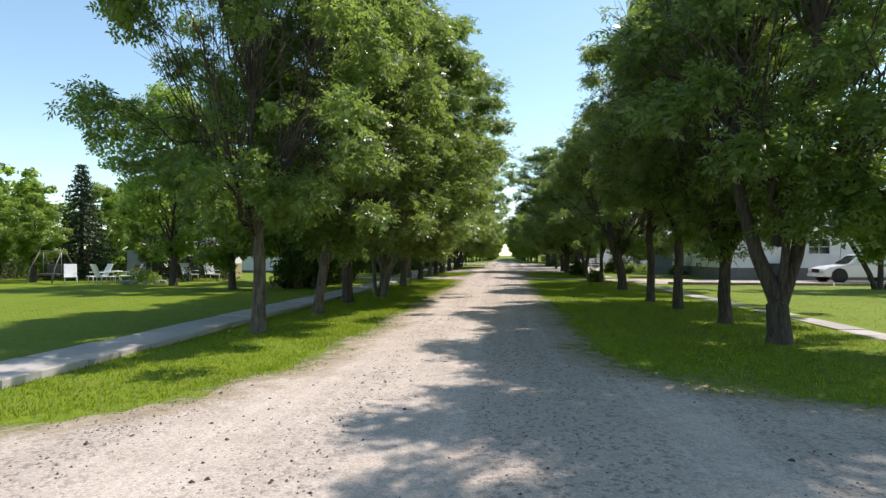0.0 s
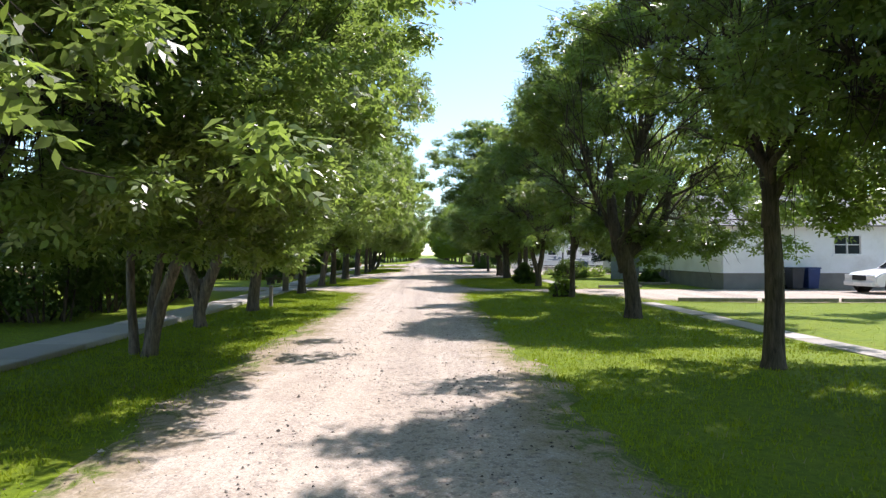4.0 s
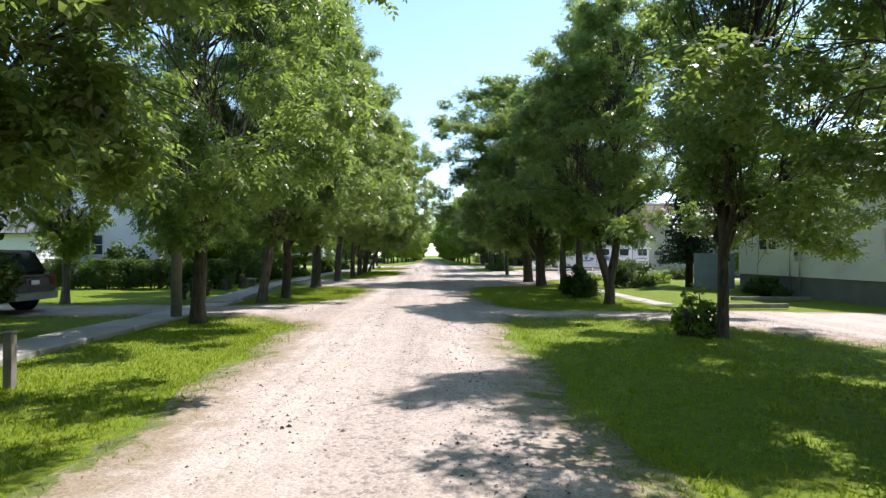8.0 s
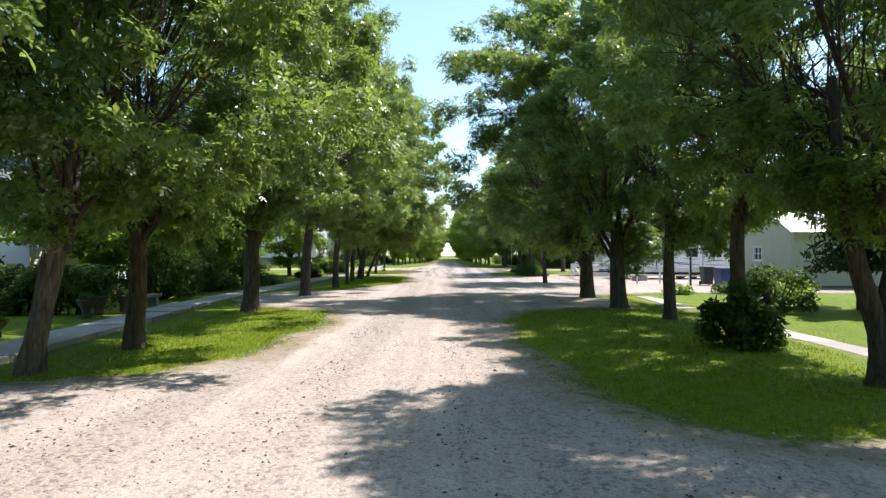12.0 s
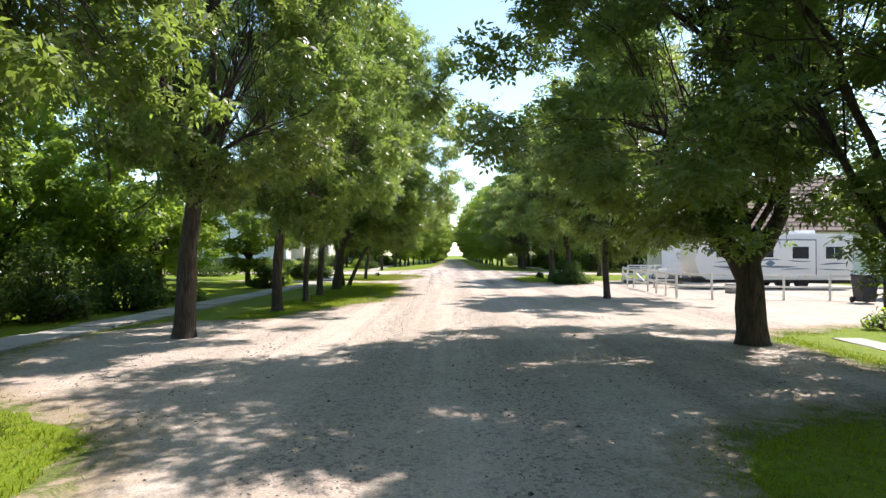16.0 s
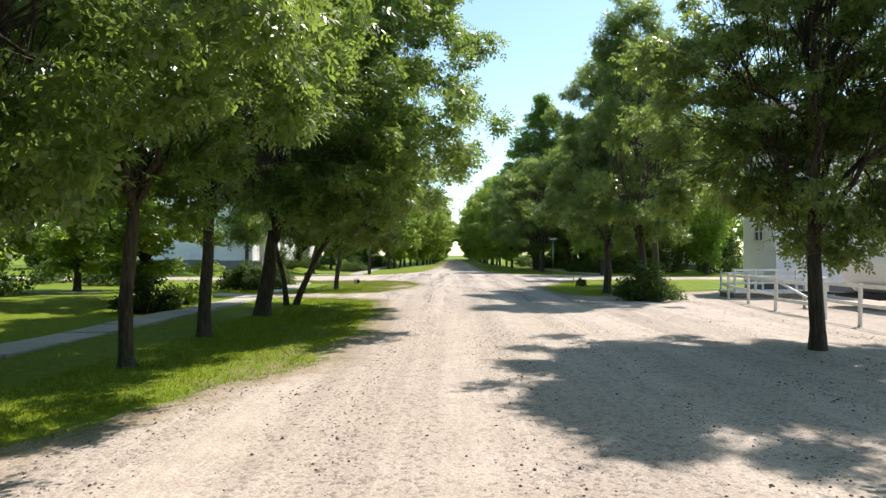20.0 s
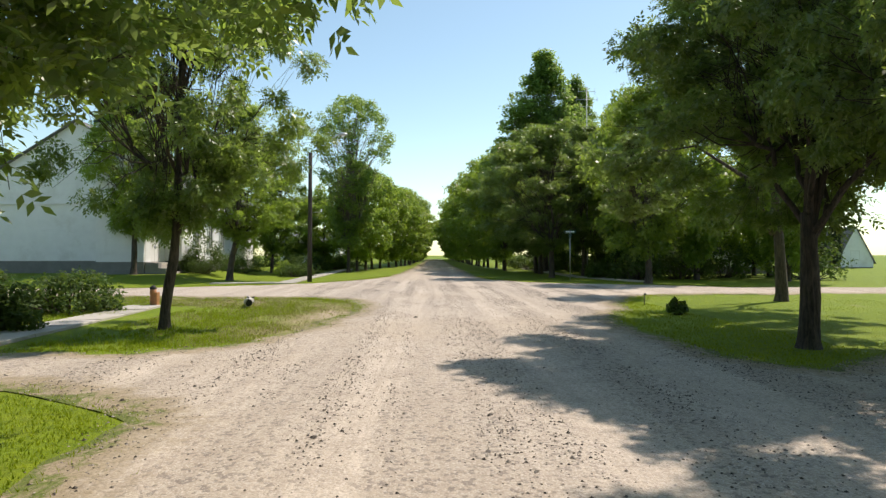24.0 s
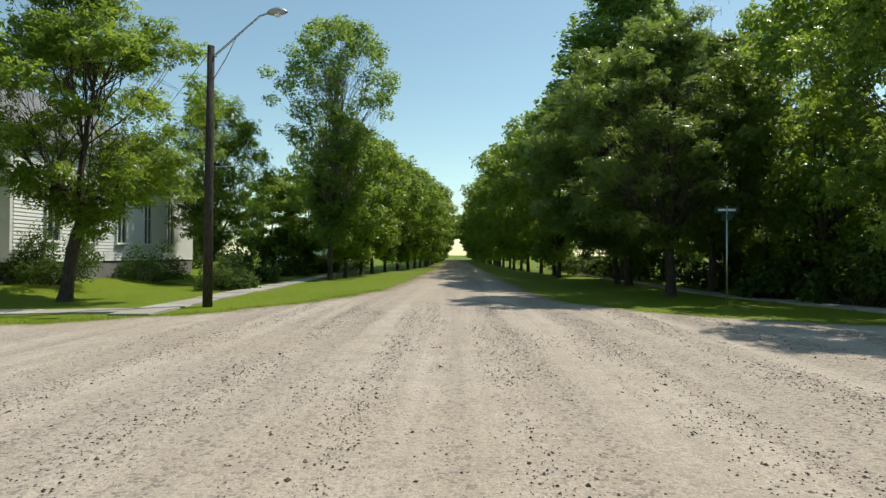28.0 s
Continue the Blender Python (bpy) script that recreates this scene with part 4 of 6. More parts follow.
tree(6.5, 88.0, 0.2, 2.2, 1.0, 1.05, (0.0, 0.0), seed=0, turn=105, shift=(0.7, 1.6), hang=0.2, side_crown=(0.9, 1.6, 1.2, 0.8))
# the side crown is placed so that its shade falls on the crossing
tree(12.4, 98.9, 0.22, 2.6, 0.88, 1.0, (-0.3, 0.0), seed=1, turn=195, shift=(-1.2, -3.0), hang=-2.0, side_crown=(-4.0, 3.2, 0.6, 0.5), label="wide old street tree at the corner of the crossing")
tree(12.4, 112.4, 0.24, 2.4, 1.08, 1.24, (-0.05, 0.0), kind="maple", seed=1, turn=285)
tree(8.6, 122.1, 0.24, 2.5, 1.2, 1.02, (0.0, 0.0), seed=2, turn=5, shift=(-0.5, 0))
tree(9.3, 130.6, 0.24, 2.5, 1.3, 1.15, (0.0, 0.0), seed=3, turn=95, shift=(-0.7, 0))
tree(9.3, 132.8, 0.2, 2.5, 1.3, 1.2, (-0.3, 0.0), seed=4, turn=185, shift=(-0.7, 0))
tree(12.0, 126.0, 0.22, 2.5, 1.05, 1.1, (0.0, 0.0), seed=6, turn=185)
tree(11.0, 137.5, 0.3, 3.0, 1.4, 1.03, kind="poplar", seed=0, turn=30, group="poplars", label="tall grey-green poplar above the street trees")
tree(15.0, 141.0, 0.3, 3.0, 1.0, 0.95, kind="poplar", seed=1, turn=120, group="poplars", label="tall grey-green poplar above the street trees")
far_rng = random.Random(4)
for k in range(36):              # the avenue goes on to the horizon
    y = 140.5 + 5.2 * k
    kind = "far" if k < 13 else "distant"
    tree(-8.2 + 3.6 * float(smooth_step(140, 185, y)) + far_rng.uniform(-0.3, 0.3), y, 0.19, 2.0, far_rng.uniform(1.08, 1.22), far_rng.uniform(1.08, 1.25), kind=kind, seed=far_rng.randrange(5), turn=far_rng.uniform(0, 360))
    tree(7.8 - 1.5 * float(smooth_step(140, 185, y)) + far_rng.uniform(-0.3, 0.3), y + 2.0, 0.2, 2.2, far_rng.uniform(1.25, 1.42), far_rng.uniform(1.3, 1.5), kind=kind, seed=far_rng.randrange(5), turn=far_rng.uniform(0, 360))

# yards behind the pavements
tree(-17.0, 29.3, 0.22, 2.2, 0.95, 0.95, kind="far", seed=0, turn=0, group="yard trees", label="yard tree on the wide lawn")
tree(17.2, 29.5, 0.2, 2.0, 0.9, 0.85, kind="far", seed=1, turn=40, group="yard trees", stems=[(-0.2, 0, 0.14), (0.05, 0.1, 0.15), (0.25, 0, 0.13)], label="yard tree of several spreading stems")
tree(-11.8, 43.8, 0.15, 2.0, 0.62, 0.72, (0.05, 0.0), kind="maple", seed=1, turn=0, group="yard trees", label="small yard tree with a pale trunk beside a drive", bark=BARK_PALE, hang=0.3)
YARD = [(-27.5, 32.5, 1), (-32, 35, 2), (-23, 37.5, 3), (-36, 31, 4), (-30.5, 29, 0), (-13, 147, 1), (21, 54.5, 2), (27, 54.8, 0), (16.6, 55.2, 3), (33, 43, 1), (32, 50, 4), (-11.5, 33.5, 1), (-12.5, 26.5, 2), (-13, 70, 1), (-14.5, 77, 2), (-12.5, 84, 3), (-18, 82, 4), (-16, 69, 0), (-14, 152, 3), (26, 126, 4), (20, 138, 1), (15, 146, 0), (17, 156, 2),
        (-36, 38, 2), (-30, 42, 3), (-25, 40, 4), (-41, 34, 0), (-33, 52, 2), (-22, 74, 3), (-16, 63.5, 4), (-13, 59, 0), (-19, 90, 1), (-27, 82, 2), (-30, 66, 3), (-34, 98, 0),
        (-38, 120, 4), (-16, 148, 0), (-24, 152, 1), (-40, 140, 2), (28, 30, 2), (33, 46, 3), (22, 58, 4), (26, 76, 0), (34, 66, 1), (36, 90, 3), (33, 106, 4), (24, 132, 4), (16, 132, 0),
        (-26, -14, 0), (24, -16, 1), (-14, -22, 2), (14, -25, 3), (-20, 158, 2), (20, 150, 1), (30, 140, 3)]
for k, (x, y, s) in enumerate(YARD):
    low = 0.62 if x < -20 and 28 < y < 43 else 1.0
    tree(x, y, 0.2, 1.7, low * (0.95 + 0.06 * (k % 4)), low * (0.72 + 0.09 * (k % 5)), kind="yard", seed=s, turn=47 * k, group="yard trees", label="leafy yard tree behind the houses")
for k, (x, y) in enumerate(((14.5, 121.5), (17.5, 117.5), (22.5, 115.5), (19.5, 124.5), (25.0, 122.0), (16.0, 128.5))):
    tree(x, y, 0.22, 2.0, 1.12, 1.36 + 0.06 * (k % 3), kind="far", seed=k, turn=61 * k, group="yard trees", label="tall leafy tree shading an old house")
spruce(-19.5, 35.5, 10.5, 2.9, 1)
spruce(-27.5, 36.5, 7.5, 2.6, 2)
spruce(13.2, 54.6, 7.5, 1.7, 3, 0.2)
spruce(30.0, 128.0, 9.0, 1.0, 4)

# the town's further trees, so far off that only their tops and dark feet show
for k in range(30):
    for side in (-1, 1):
        x, y = side * (46 + 9 * math.sin(k * 2.1 + side)), -40 + 8.2 * k
        if -9 < y < 10 or 99 < y < 112 or (side > 0 and 120 < y < 165):
            continue
        tree(x, y, 0.25, 0.6, 1.25 + 0.1 * math.sin(k * 3.7), 0.95 + 0.22 * math.sin(k * 1.9 + side), kind="distant", seed=k % 4, turn=71 * k, group="town trees", label="full leafy tree in a far yard")


# ---- pavements ----
slab_run("pavement_west", [((-6.35, 6.4), (-6.65, 38.2)), ((-6.65, 38.2), (-6.9, 43.6)), ((-6.9, 43.6), (-7.6, 50.5)), ((-7.6, 50.5), (-8.4, 57)), ((-8.4, 57), (-8.6, 86)), ((-8.9, 88.4), (-9.6, 97))], "old raised concrete pavement of worn slabs along the verge", 1.05, 0.075)
slab_run("pavement_east", [((7.3, 9), (7.5, 33.0)), ((7.5, 41.8), (7.6, 52)), ((7.6, 52), (8.3, 60.6))], "narrow dusty concrete pavement in the grass", 0.62, -0.02)
slab_run("pavement_church", [((-9.2, 113.0), (-9.6, 122)), ((-9.6, 122), (-10.6, 150)), ((-13.5, 113.2), (-9.4, 114.2))], "pale concrete pavement beyond the crossing", 1.1, 0.02)
slab_run("pavement_far_east", [((13, 114.5), (10.8, 122)), ((10.8, 122), (10.8, 150))], "pale concrete pavement under the trees", 1.0, 0.02)


# ---- buildings ----
def siding_wall(name, length, z0, z1, openings, material, parent, m, course=0.13, thick=0.16, slope=None):
    """A lapped board wall that faces local -y, from x = 0 to length; openings are (x0, x1, z0, z1). slope(z) narrows a gable."""
    bm = bmesh.new()
    n = max(1, round((z1 - z0) / course))
    xs = sorted({0.0, length, *[o[0] for o in openings], *[o[1] for o in openings]})
    known = {}

    def corner(x, y, z):
        key = (round(x, 4), round(y, 4), round(z, 4))
        if key not in known:
            known[key] = bm.verts.new((x, y, z))
        return known[key]

    def there(i, k):
        if i < 0 or k < 0 or i >= len(xs) - 1 or k >= n:
            return False
        x, z = (xs[i] + xs[i + 1]) / 2, z0 + (z1 - z0) * (k + 0.5) / n
        return not any(o[0] < x < o[1] and o[2] < z < o[3] for o in openings)

    def across(x, z):
        lo, hi = slope(z) if slope else (0.0, length)
        hi = max(hi, lo + 0.03)
        return lo + (hi - lo) * x / length

    def face(*q):
        if len(set(q)) == len(q):
            bm.faces.new(q)

    for k in range(n):
        a, b = z0 + (z1 - z0) * k / n, z0 + (z1 - z0) * (k + 1) / n
        for i in range(len(xs) - 1):
            if not there(i, k):
                continue
            ua, va, ub, vb = across(xs[i], a), across(xs[i + 1], a), across(xs[i], b), across(xs[i + 1], b)
            f = [corner(ua, -0.032, a), corner(va, -0.032, a), corner(vb, -0.002, b), corner(ub, -0.002, b)]
            r = [corner(ua, thick, a), corner(va, thick, a), corner(vb, thick, b), corner(ub, thick, b)]
            face(*f)
            face(r[1], r[0], r[3], r[2])
            if there(i, k + 1):
                face(f[3], f[2], corner(vb, -0.032, b), corner(ub, -0.032, b))
            else:
                face(f[3], f[2], r[2], r[3])
            if not there(i, k - 1):
                face(r[0], r[1], f[1], f[0])
            if not there(i - 1, k):
                face(r[0], f[0], f[3], r[3])
            if not there(i + 1, k):
                face(f[1], r[1], r[2], f[2])
    ob = part(name, bm, material, parent)
    ob.matrix_basis = m
    return ob


def window(parent, m, width, height, bars=1, arched=False, sill=True, name="window"):
    """A window in local -y: frame with bars, panes set back, and a sill. Origin: middle of its foot."""
    w, h = width / 2, height
    outer = [(-w, 0), (w, 0)] + ([(w, h * 0.68), (w * 0.72, h * 0.84), (0, h), (-w * 0.72, h * 0.84), (-w, h * 0.68)] if arched else [(w, h), (-w, h)])
    t = 0.07
    bm = bmesh.new()
    inner = [(x * (1 - t / w), t + (z - t) * (1 - 1.2 * t / h) if z > 0 else t) for x, z in outer]
    for y in (-0.035, 0.07):
        a = [bm.verts.new((x, y, z)) for x, z in outer]
        b = [bm.verts.new((x, y, z)) for x, z in inner]
        n = len(outer)
        for k in range(n):
            bm.faces.new((a[k], a[(k + 1) % n], b[(k + 1) % n], b[k]))
    bm.verts.ensure_lookup_table()
    n = len(outer)
    for k in range(n):
        j = (k + 1) % n
        bm.faces.new((bm.verts[j], bm.verts[k], bm.verts[2 * n + k], bm.verts[2 * n + j]))
        bm.faces.new((bm.verts[n + k], bm.verts[n + j], bm.verts[3 * n + j], bm.verts[3 * n + k]))
    for k in range(bars):
        x = -w + 2 * w * (k + 1) / (bars + 1)
        box(bm, x - 0.025, x + 0.025, -0.02, 0.05, 0.05, h * (0.9 if arched else 0.97))
    box(bm, -w + 0.04, w - 0.04, -0.015, 0.045, h * 0.48, h * 0.48 + 0.04)
    bmesh.ops.recalc_face_normals(bm, faces=bm.faces)
    frame_ob = part(name, bm, TRIM, parent)
    frame_ob.matrix_basis = m
    pane = extrude_outline([(x * 0.97, max(0.03, z * 0.98)) for x, z in outer], 0.012)
    part("pane", pane, GLASS, frame_ob, "dark reflecting glass").location = (0, 0.055, 0)
    if sill:
        part("sill", boxed(-w - 0.06, w + 0.06, -0.09, 0.06, -0.06, 0.0, 0.01), TRIM, frame_ob)
    return frame_ob


def roof_slope(parent, corners, thick, material, name="roof"):
    """A roof plane of the given thickness through four corners, eaves first."""
    bm = bmesh.new()
    a = [Vector(c) for c in corners]
    up = (a[1] - a[0]).cross(a[3] - a[0]).normalized() * thick
    if up.z < 0:
        up = -up
    lo = [bm.verts.new(p) for p in a]
    hi = [bm.verts.new(p + up) for p in a]
    bm.faces.new(lo[::-1])
    bm.faces.new(hi)
    for k in range(4):
        bm.faces.new((lo[k], lo[(k + 1) % 4], hi[(k + 1) % 4], hi[k]))
    bmesh.ops.recalc_face_normals(bm, faces=bm.faces)
    return part(name, bm, material, parent)


def shingle_rows(parent, corners, material, rows, columns=1):
    """Courses of shingles over a roof plane, each course an object of its own with a little lift."""
    a, b, c, d = (Vector(p) for p in corners)
    up = (b - a).cross(d - a).normalized()
    up = up if up.z > 0 else -up
    for k in range(rows):
        t0, t1 = k / rows, (k + 1.18) / rows
        for j in range(columns):
            s0, s1 = j / columns, (j + 1) / columns
            bm = bmesh.new()
            p = [a.lerp(b, s0).lerp(d.lerp(c, s0), t0), a.lerp(b, s1).lerp(d.lerp(c, s1), t0), a.lerp(b, s1).lerp(d.lerp(c, s1), min(1, t1)), a.lerp(b, s0).lerp(d.lerp(c, s0), min(1, t1))]
            lift = [0.05, 0.05, 0.012, 0.012]
            hi = [bm.verts.new(q + up * l) for q, l in zip(p, lift)]
            lo = [bm.verts.new(q + up * (l - 0.03)) for q, l in zip(p, lift)]
            bm.faces.new(hi)
            bm.faces.new((hi[0], lo[0], lo[1], hi[1]))
            bm.faces.new((hi[1], lo[1], lo[2], hi[2]))
            bm.faces.new((hi[3], hi[0], lo[0], lo[3]))
            part("shingle", bm, material, parent)


SIDES = {"south": lambda L, W: (pose(0, 0, 0), L), "east": lambda L, W: (pose(L, 0, 0, 0, 0, 90), W), "north": lambda L, W: (pose(L, W, 0, 0, 0, 180), L), "west": lambda L, W: (pose(0, W, 0, 0, 0, 270), W)}


def house(x, y, length, width, floor, eave, ridge, label, windows, siding, roof_mat, ridge_along="x", over=0.35, turn=0.0, name="house", category="house", course=0.13, shingles=0, doors=(), z=0.0):
    """A boarded house on a foundation under a gable roof. windows: (side, place along it, sill height, width, height, bars)."""
    base = thing(name, x, y, z, label, category, turn)
    part("foundation", boxed(0.03, length - 0.03, 0.03, width - 0.03, -0.2, floor), FOUNDATION, base, "grey concrete foundation")
    for side, make in SIDES.items():
        m, run = make(length, width)
        holes = [(p - w / 2, p + w / 2, s, s + h) for sd, p, s, w, h, _ in windows if sd == side] + [(p - w / 2, p + w / 2, floor, floor + h) for sd, p, w, h in doors if sd == side]
        siding_wall("wall", run if side in ("south", "north") else run - 0.32, floor, eave, [(a - (0.16 if side in ("east", "west") else 0), b - (0.16 if side in ("east", "west") else 0), c, d) for a, b, c, d in holes], siding, base,
                    m if side in ("south", "north") else m @ pose(0.16, 0, 0), course)
        gable = (ridge_along == "x") == (side in ("east", "west"))
        if gable:
            half = run / 2
            siding_wall("gable", run, eave, ridge, [], siding, base, m, course, slope=lambda zz, half=half, run=run: (half * (zz - eave) / (ridge - eave), run - half * (zz - eave) / (ridge - eave)))
        for sd, p, s, w, h, bars in windows:
            if sd == side:
                window(base, m @ pose(p, 0, s), w, h, bars)
        for sd, p, w, h in doors:
            if sd == side:
                d = part("door", boxed(-w / 2, w / 2, 0.03, 0.08, 0, h, 0.01), TRIM, base, "white panelled door")
                d.matrix_basis = m @ pose(p, 0, floor)
                part("handle", boxed(w / 2 - 0.14, w / 2 - 0.08, -0.03, 0.03, h * 0.46, h * 0.5, 0.01), STEEL, d, "metal handle")
    if ridge_along == "x":
        mid = width / 2
        drop = over * (ridge - eave) / mid
        planes = [[(-over, -over, eave - drop), (length + over, -over, eave - drop), (length + over, mid, ridge), (-over, mid, ridge)],
                  [(length + over, width + over, eave - drop), (-over, width + over, eave - drop), (-over, mid, ridge), (length + over, mid, ridge)]]
    else:
        mid = length / 2
        drop = over * (ridge - eave) / mid
        planes = [[(-over, width + over, eave - drop), (-over, -over, eave - drop), (mid, -over, ridge), (mid, width + over, ridge)],
                  [(length + over, -over, eave - drop), (length + over, width + over, eave - drop), (mid, width + over, ridge), (mid, -over, ridge)]]
    for p in planes:
        r = roof_slope(base, p, 0.07, roof_mat)
        if shingles:
            up = Vector((0, 0, 0.07))
            shingle_rows(r, [tuple(Vector(q) + up) for q in p], roof_mat, shingles, 3)
    return base


house_east = house(14.0, 40.5, 15.5, 10.7, 0.75, 3.1, 4.9, "white boarded bungalow on a grey foundation beside a gravel drive",
                   [("west", 9.35, 1.45, 1.35, 1.05, 2), ("west", 2.3, 1.75, 1.5, 1.0, 1), ("south", 6.0, 1.6, 1.4, 1.0, 1)], SIDING, SHINGLE_GREY, "x", 0.45, doors=[("south", 10.0, 0.95, 2.05)])
house(-27.5, 57.5, 12.5, 8.5, 0.5, 3.6, 7.2, "white boarded house behind a clipped hedge",
      [("south", 8.8, 1.5, 1.5, 1.2, 1), ("south", 3.5, 1.5, 1.5, 1.2, 1), ("east", 4.0, 1.5, 1.3, 1.2, 1)], SIDING, SHINGLE_GREY, "y", 0.4)
house(-25.8, 53.2, 7.0, 4.0, 0.15, 2.7, 3.9, "white boarded garage beside the clipped hedge", [("south", 1.6, 1.3, 0.9, 0.8, 1)], SIDING, SHINGLE_GREY, "x", 0.3, name="garage", category="garage", course=0.17)
house(17.9, 66.5, 9.0, 6.5, 0.15, 3.0, 4.7, "pale green garage with a bright metal roof", [("west", 3.0, 1.4, 0.9, 0.8, 1), ("south", 6.5, 1.4, 1.0, 0.8, 1)], SIDING_GREEN, METAL_ROOF, "x", 0.35, name="garage", category="garage")
house(50.6, 152.0, 4.6, 6.0, 0.1, 0.9, 5.2, "small grey steep-roofed outbuilding far across a lawn", [("south", 2.25, 1.0, 1.2, 1.2, 1)], SIDING, SHINGLE_GREY, "y", 0.2, name="outbuilding", category="shed")
house(18.0, 131.0, 12.0, 8.0, 0.6, 3.8, 6.6, "old house in the shade behind the trees", [("west", 4.0, 1.6, 1.2, 1.3, 1), ("south", 3.0, 1.6, 1.2, 1.3, 1), ("south", 7.5, 1.6, 1.2, 1.3, 1)], SIDING, SHINGLE_GREY, "x", 0.4)
house(-26.0, 178.0, 10.0, 8.0, 0.4, 3.2, 5.4, "white boarded house far down the street", [("south", 3.0, 1.4, 1.4, 1.1, 1), ("east", 4.0, 1.4, 1.3, 1.1, 1)], SIDING, SHINGLE_GREY, "x", 0.4)
house(-46.0, 84.0, 13.0, 8.0, 0.4, 3.2, 5.4, "pale boarded house beyond the yards", [("south", 3.0, 1.4, 1.4, 1.1, 1), ("east", 4.0, 1.4, 1.3, 1.1, 1)], SIDING, SHINGLE_GREY, "x", 0.4)

# the hall beside the gravel lot: a boarded nave under brown shingles, and a narrow tower with pointed windows
hall = house(18.4, 87.6, 15.0, 7.2, 0.5, 3.7, 7.4, "white boarded hall with a brown shingled roof", [("south", 3.5, 1.3, 0.9, 1.8, 1), ("south", 7.5, 1.3, 0.9, 1.8, 1), ("south", 11.5, 1.3, 0.9, 1.8, 1)], SIDING, SHINGLE, "x", 0.4, name="hall", category="hall", shingles=14)
tower = thing("tower", 13.5, 86.95, 0, "tall white boarded front block of the hall with pointed windows", "tower")
TW, TD = 4.9, 2.9
part("foundation", boxed(0.03, TW - 0.03, 0.03, TD - 0.03, -0.2, 0.5), FOUNDATION, tower, "grey concrete foundation")
for side, make in SIDES.items():
    m, run = make(TW, TD)
    flat_side = side in ("south", "north")
    mid = run / 2
    siding_wall("wall", run if flat_side else run - 0.32, 0.5, 7.6, [(mid - 0.45 - (0 if flat_side else 0.16), mid + 0.45 - (0 if flat_side else 0.16), 2.3, 3.1)], SIDING, tower, m if flat_side else m @ pose(0.16, 0, 0))
    window(tower, m @ pose(mid, 0, 2.3), 0.9, 0.95, 1, True, True)
for side in ("west", "east"):
    m, run = SIDES[side](TW, TD)
    siding_wall("gable", run, 7.6, 8.7, [], SIDING, tower, m, slope=lambda zz, half=TD / 2, run=TD: (half * (zz - 7.6) / 1.1, run - half * (zz - 7.6) / 1.1))
roof_slope(tower, [(-0.1, -0.14, 7.5), (TW + 0.1, -0.14, 7.5), (TW + 0.1, TD / 2, 8.72), (-0.1, TD / 2, 8.72)], 0.035, SHINGLE_GREY)
roof_slope(tower, [(TW + 0.1, TD + 0.14, 7.5), (-0.1, TD + 0.14, 7.5), (-0.1, TD / 2, 8.72), (TW + 0.1, TD / 2, 8.72)], 0.035, SHINGLE_GREY)

# the church beyond the crossing
GREEN_ROOF = plain("dark_green_roof", (0.035, 0.075, 0.06), 0.5, 0.2, 3, 40, 0.2)
CHURCH_Z = 0.42
church = house(-33.5, 121.0, 15.0, 17.0, 0.85, 6.2, 11.0, "white boarded wooden church with pointed windows", [], SIDING, SHINGLE_GREY, "y", 0.35, name="church", category="church", course=0.16, z=CHURCH_Z)
for k in range(5):
    window(church, SIDES["east"](15.0, 17.0)[0] @ pose(2.5 + 2.75 * k, -0.1, 1.75), 0.95, 3.1, 1, True, True)
part("cornice", boxed(-0.1, 15.1, -0.14, 0.0, 4.9, 5.05, 0.02), TRIM, church)
steeple = thing("church_tower", -22.9, 117.8, CHURCH_Z, "white boarded church tower with a dark green spire", "tower")
part("foundation", boxed(0.03, 3.17, 0.03, 3.17, -0.3, 0.8), FOUNDATION, steeple, "dark grey foundation")
for side, make in SIDES.items():
    m, run = make(3.2, 3.2)
    holes = [(0.75, 2.15, 0.8, 4.3)] if side == "east" else []
    siding_wall("wall", run if side in ("south", "north") else run - 0.32, 0.8, 10.2, holes, SIDING, steeple, m if side in ("south", "north") else m @ pose(0.16, 0, 0), 0.16)
    window(steeple, m @ pose(1.6, -0.1, 7.6), 0.9, 1.7, 1, True, True, "louvre_window")
m_east = SIDES["east"](3.2, 3.2)[0]
window(steeple, m_east @ pose(1.6, 0, 3.03), 1.38, 1.6, 0, True, False, "transom_window")
for k in (-1, 1):
    leaf = part("door", boxed(-0.33, 0.33, 0.02, 0.07, 0, 2.22, 0.012), TRIM, steeple, "white church door leaf")
    leaf.matrix_basis = m_east @ pose(1.6 + 0.345 * k, 0, 0.8)
    part("handle", boxed(-0.3 * k - 0.03, -0.3 * k + 0.03, -0.03, 0.02, 0.95, 1.12, 0.01), STEEL, leaf, "dark metal handle")
spire = bmesh.new()
bmesh.ops.create_cone(spire, cap_ends=True, segments=4, radius1=2.5, radius2=0.9, depth=1.2, matrix=Matrix.Translation((1.6, 1.6, 10.8)) @ Matrix.Rotation(radians(45), 4, "Z"))
bmesh.ops.create_cone(spire, cap_ends=True, segments=8, radius1=1.15, radius2=0.06, depth=3.2, matrix=Matrix.Translation((1.6, 1.6, 13.0)))
part("spire", spire, GREEN_ROOF, steeple, "dark green pointed spire")
part("finial", lathe([(0.05, 14.4), (0.05, 14.7), (0.16, 14.8), (0.2, 14.95), (0.14, 15.1), (0.04, 15.2), (0.03, 15.7)], 12), GREEN_ROOF, steeple, "turned finial").location = (1.6, 1.6, 0)
steps = thing("church_steps", -19.68, 119.4, CHURCH_Z - 0.35, "grey concrete church steps with a dark side block", "steps")
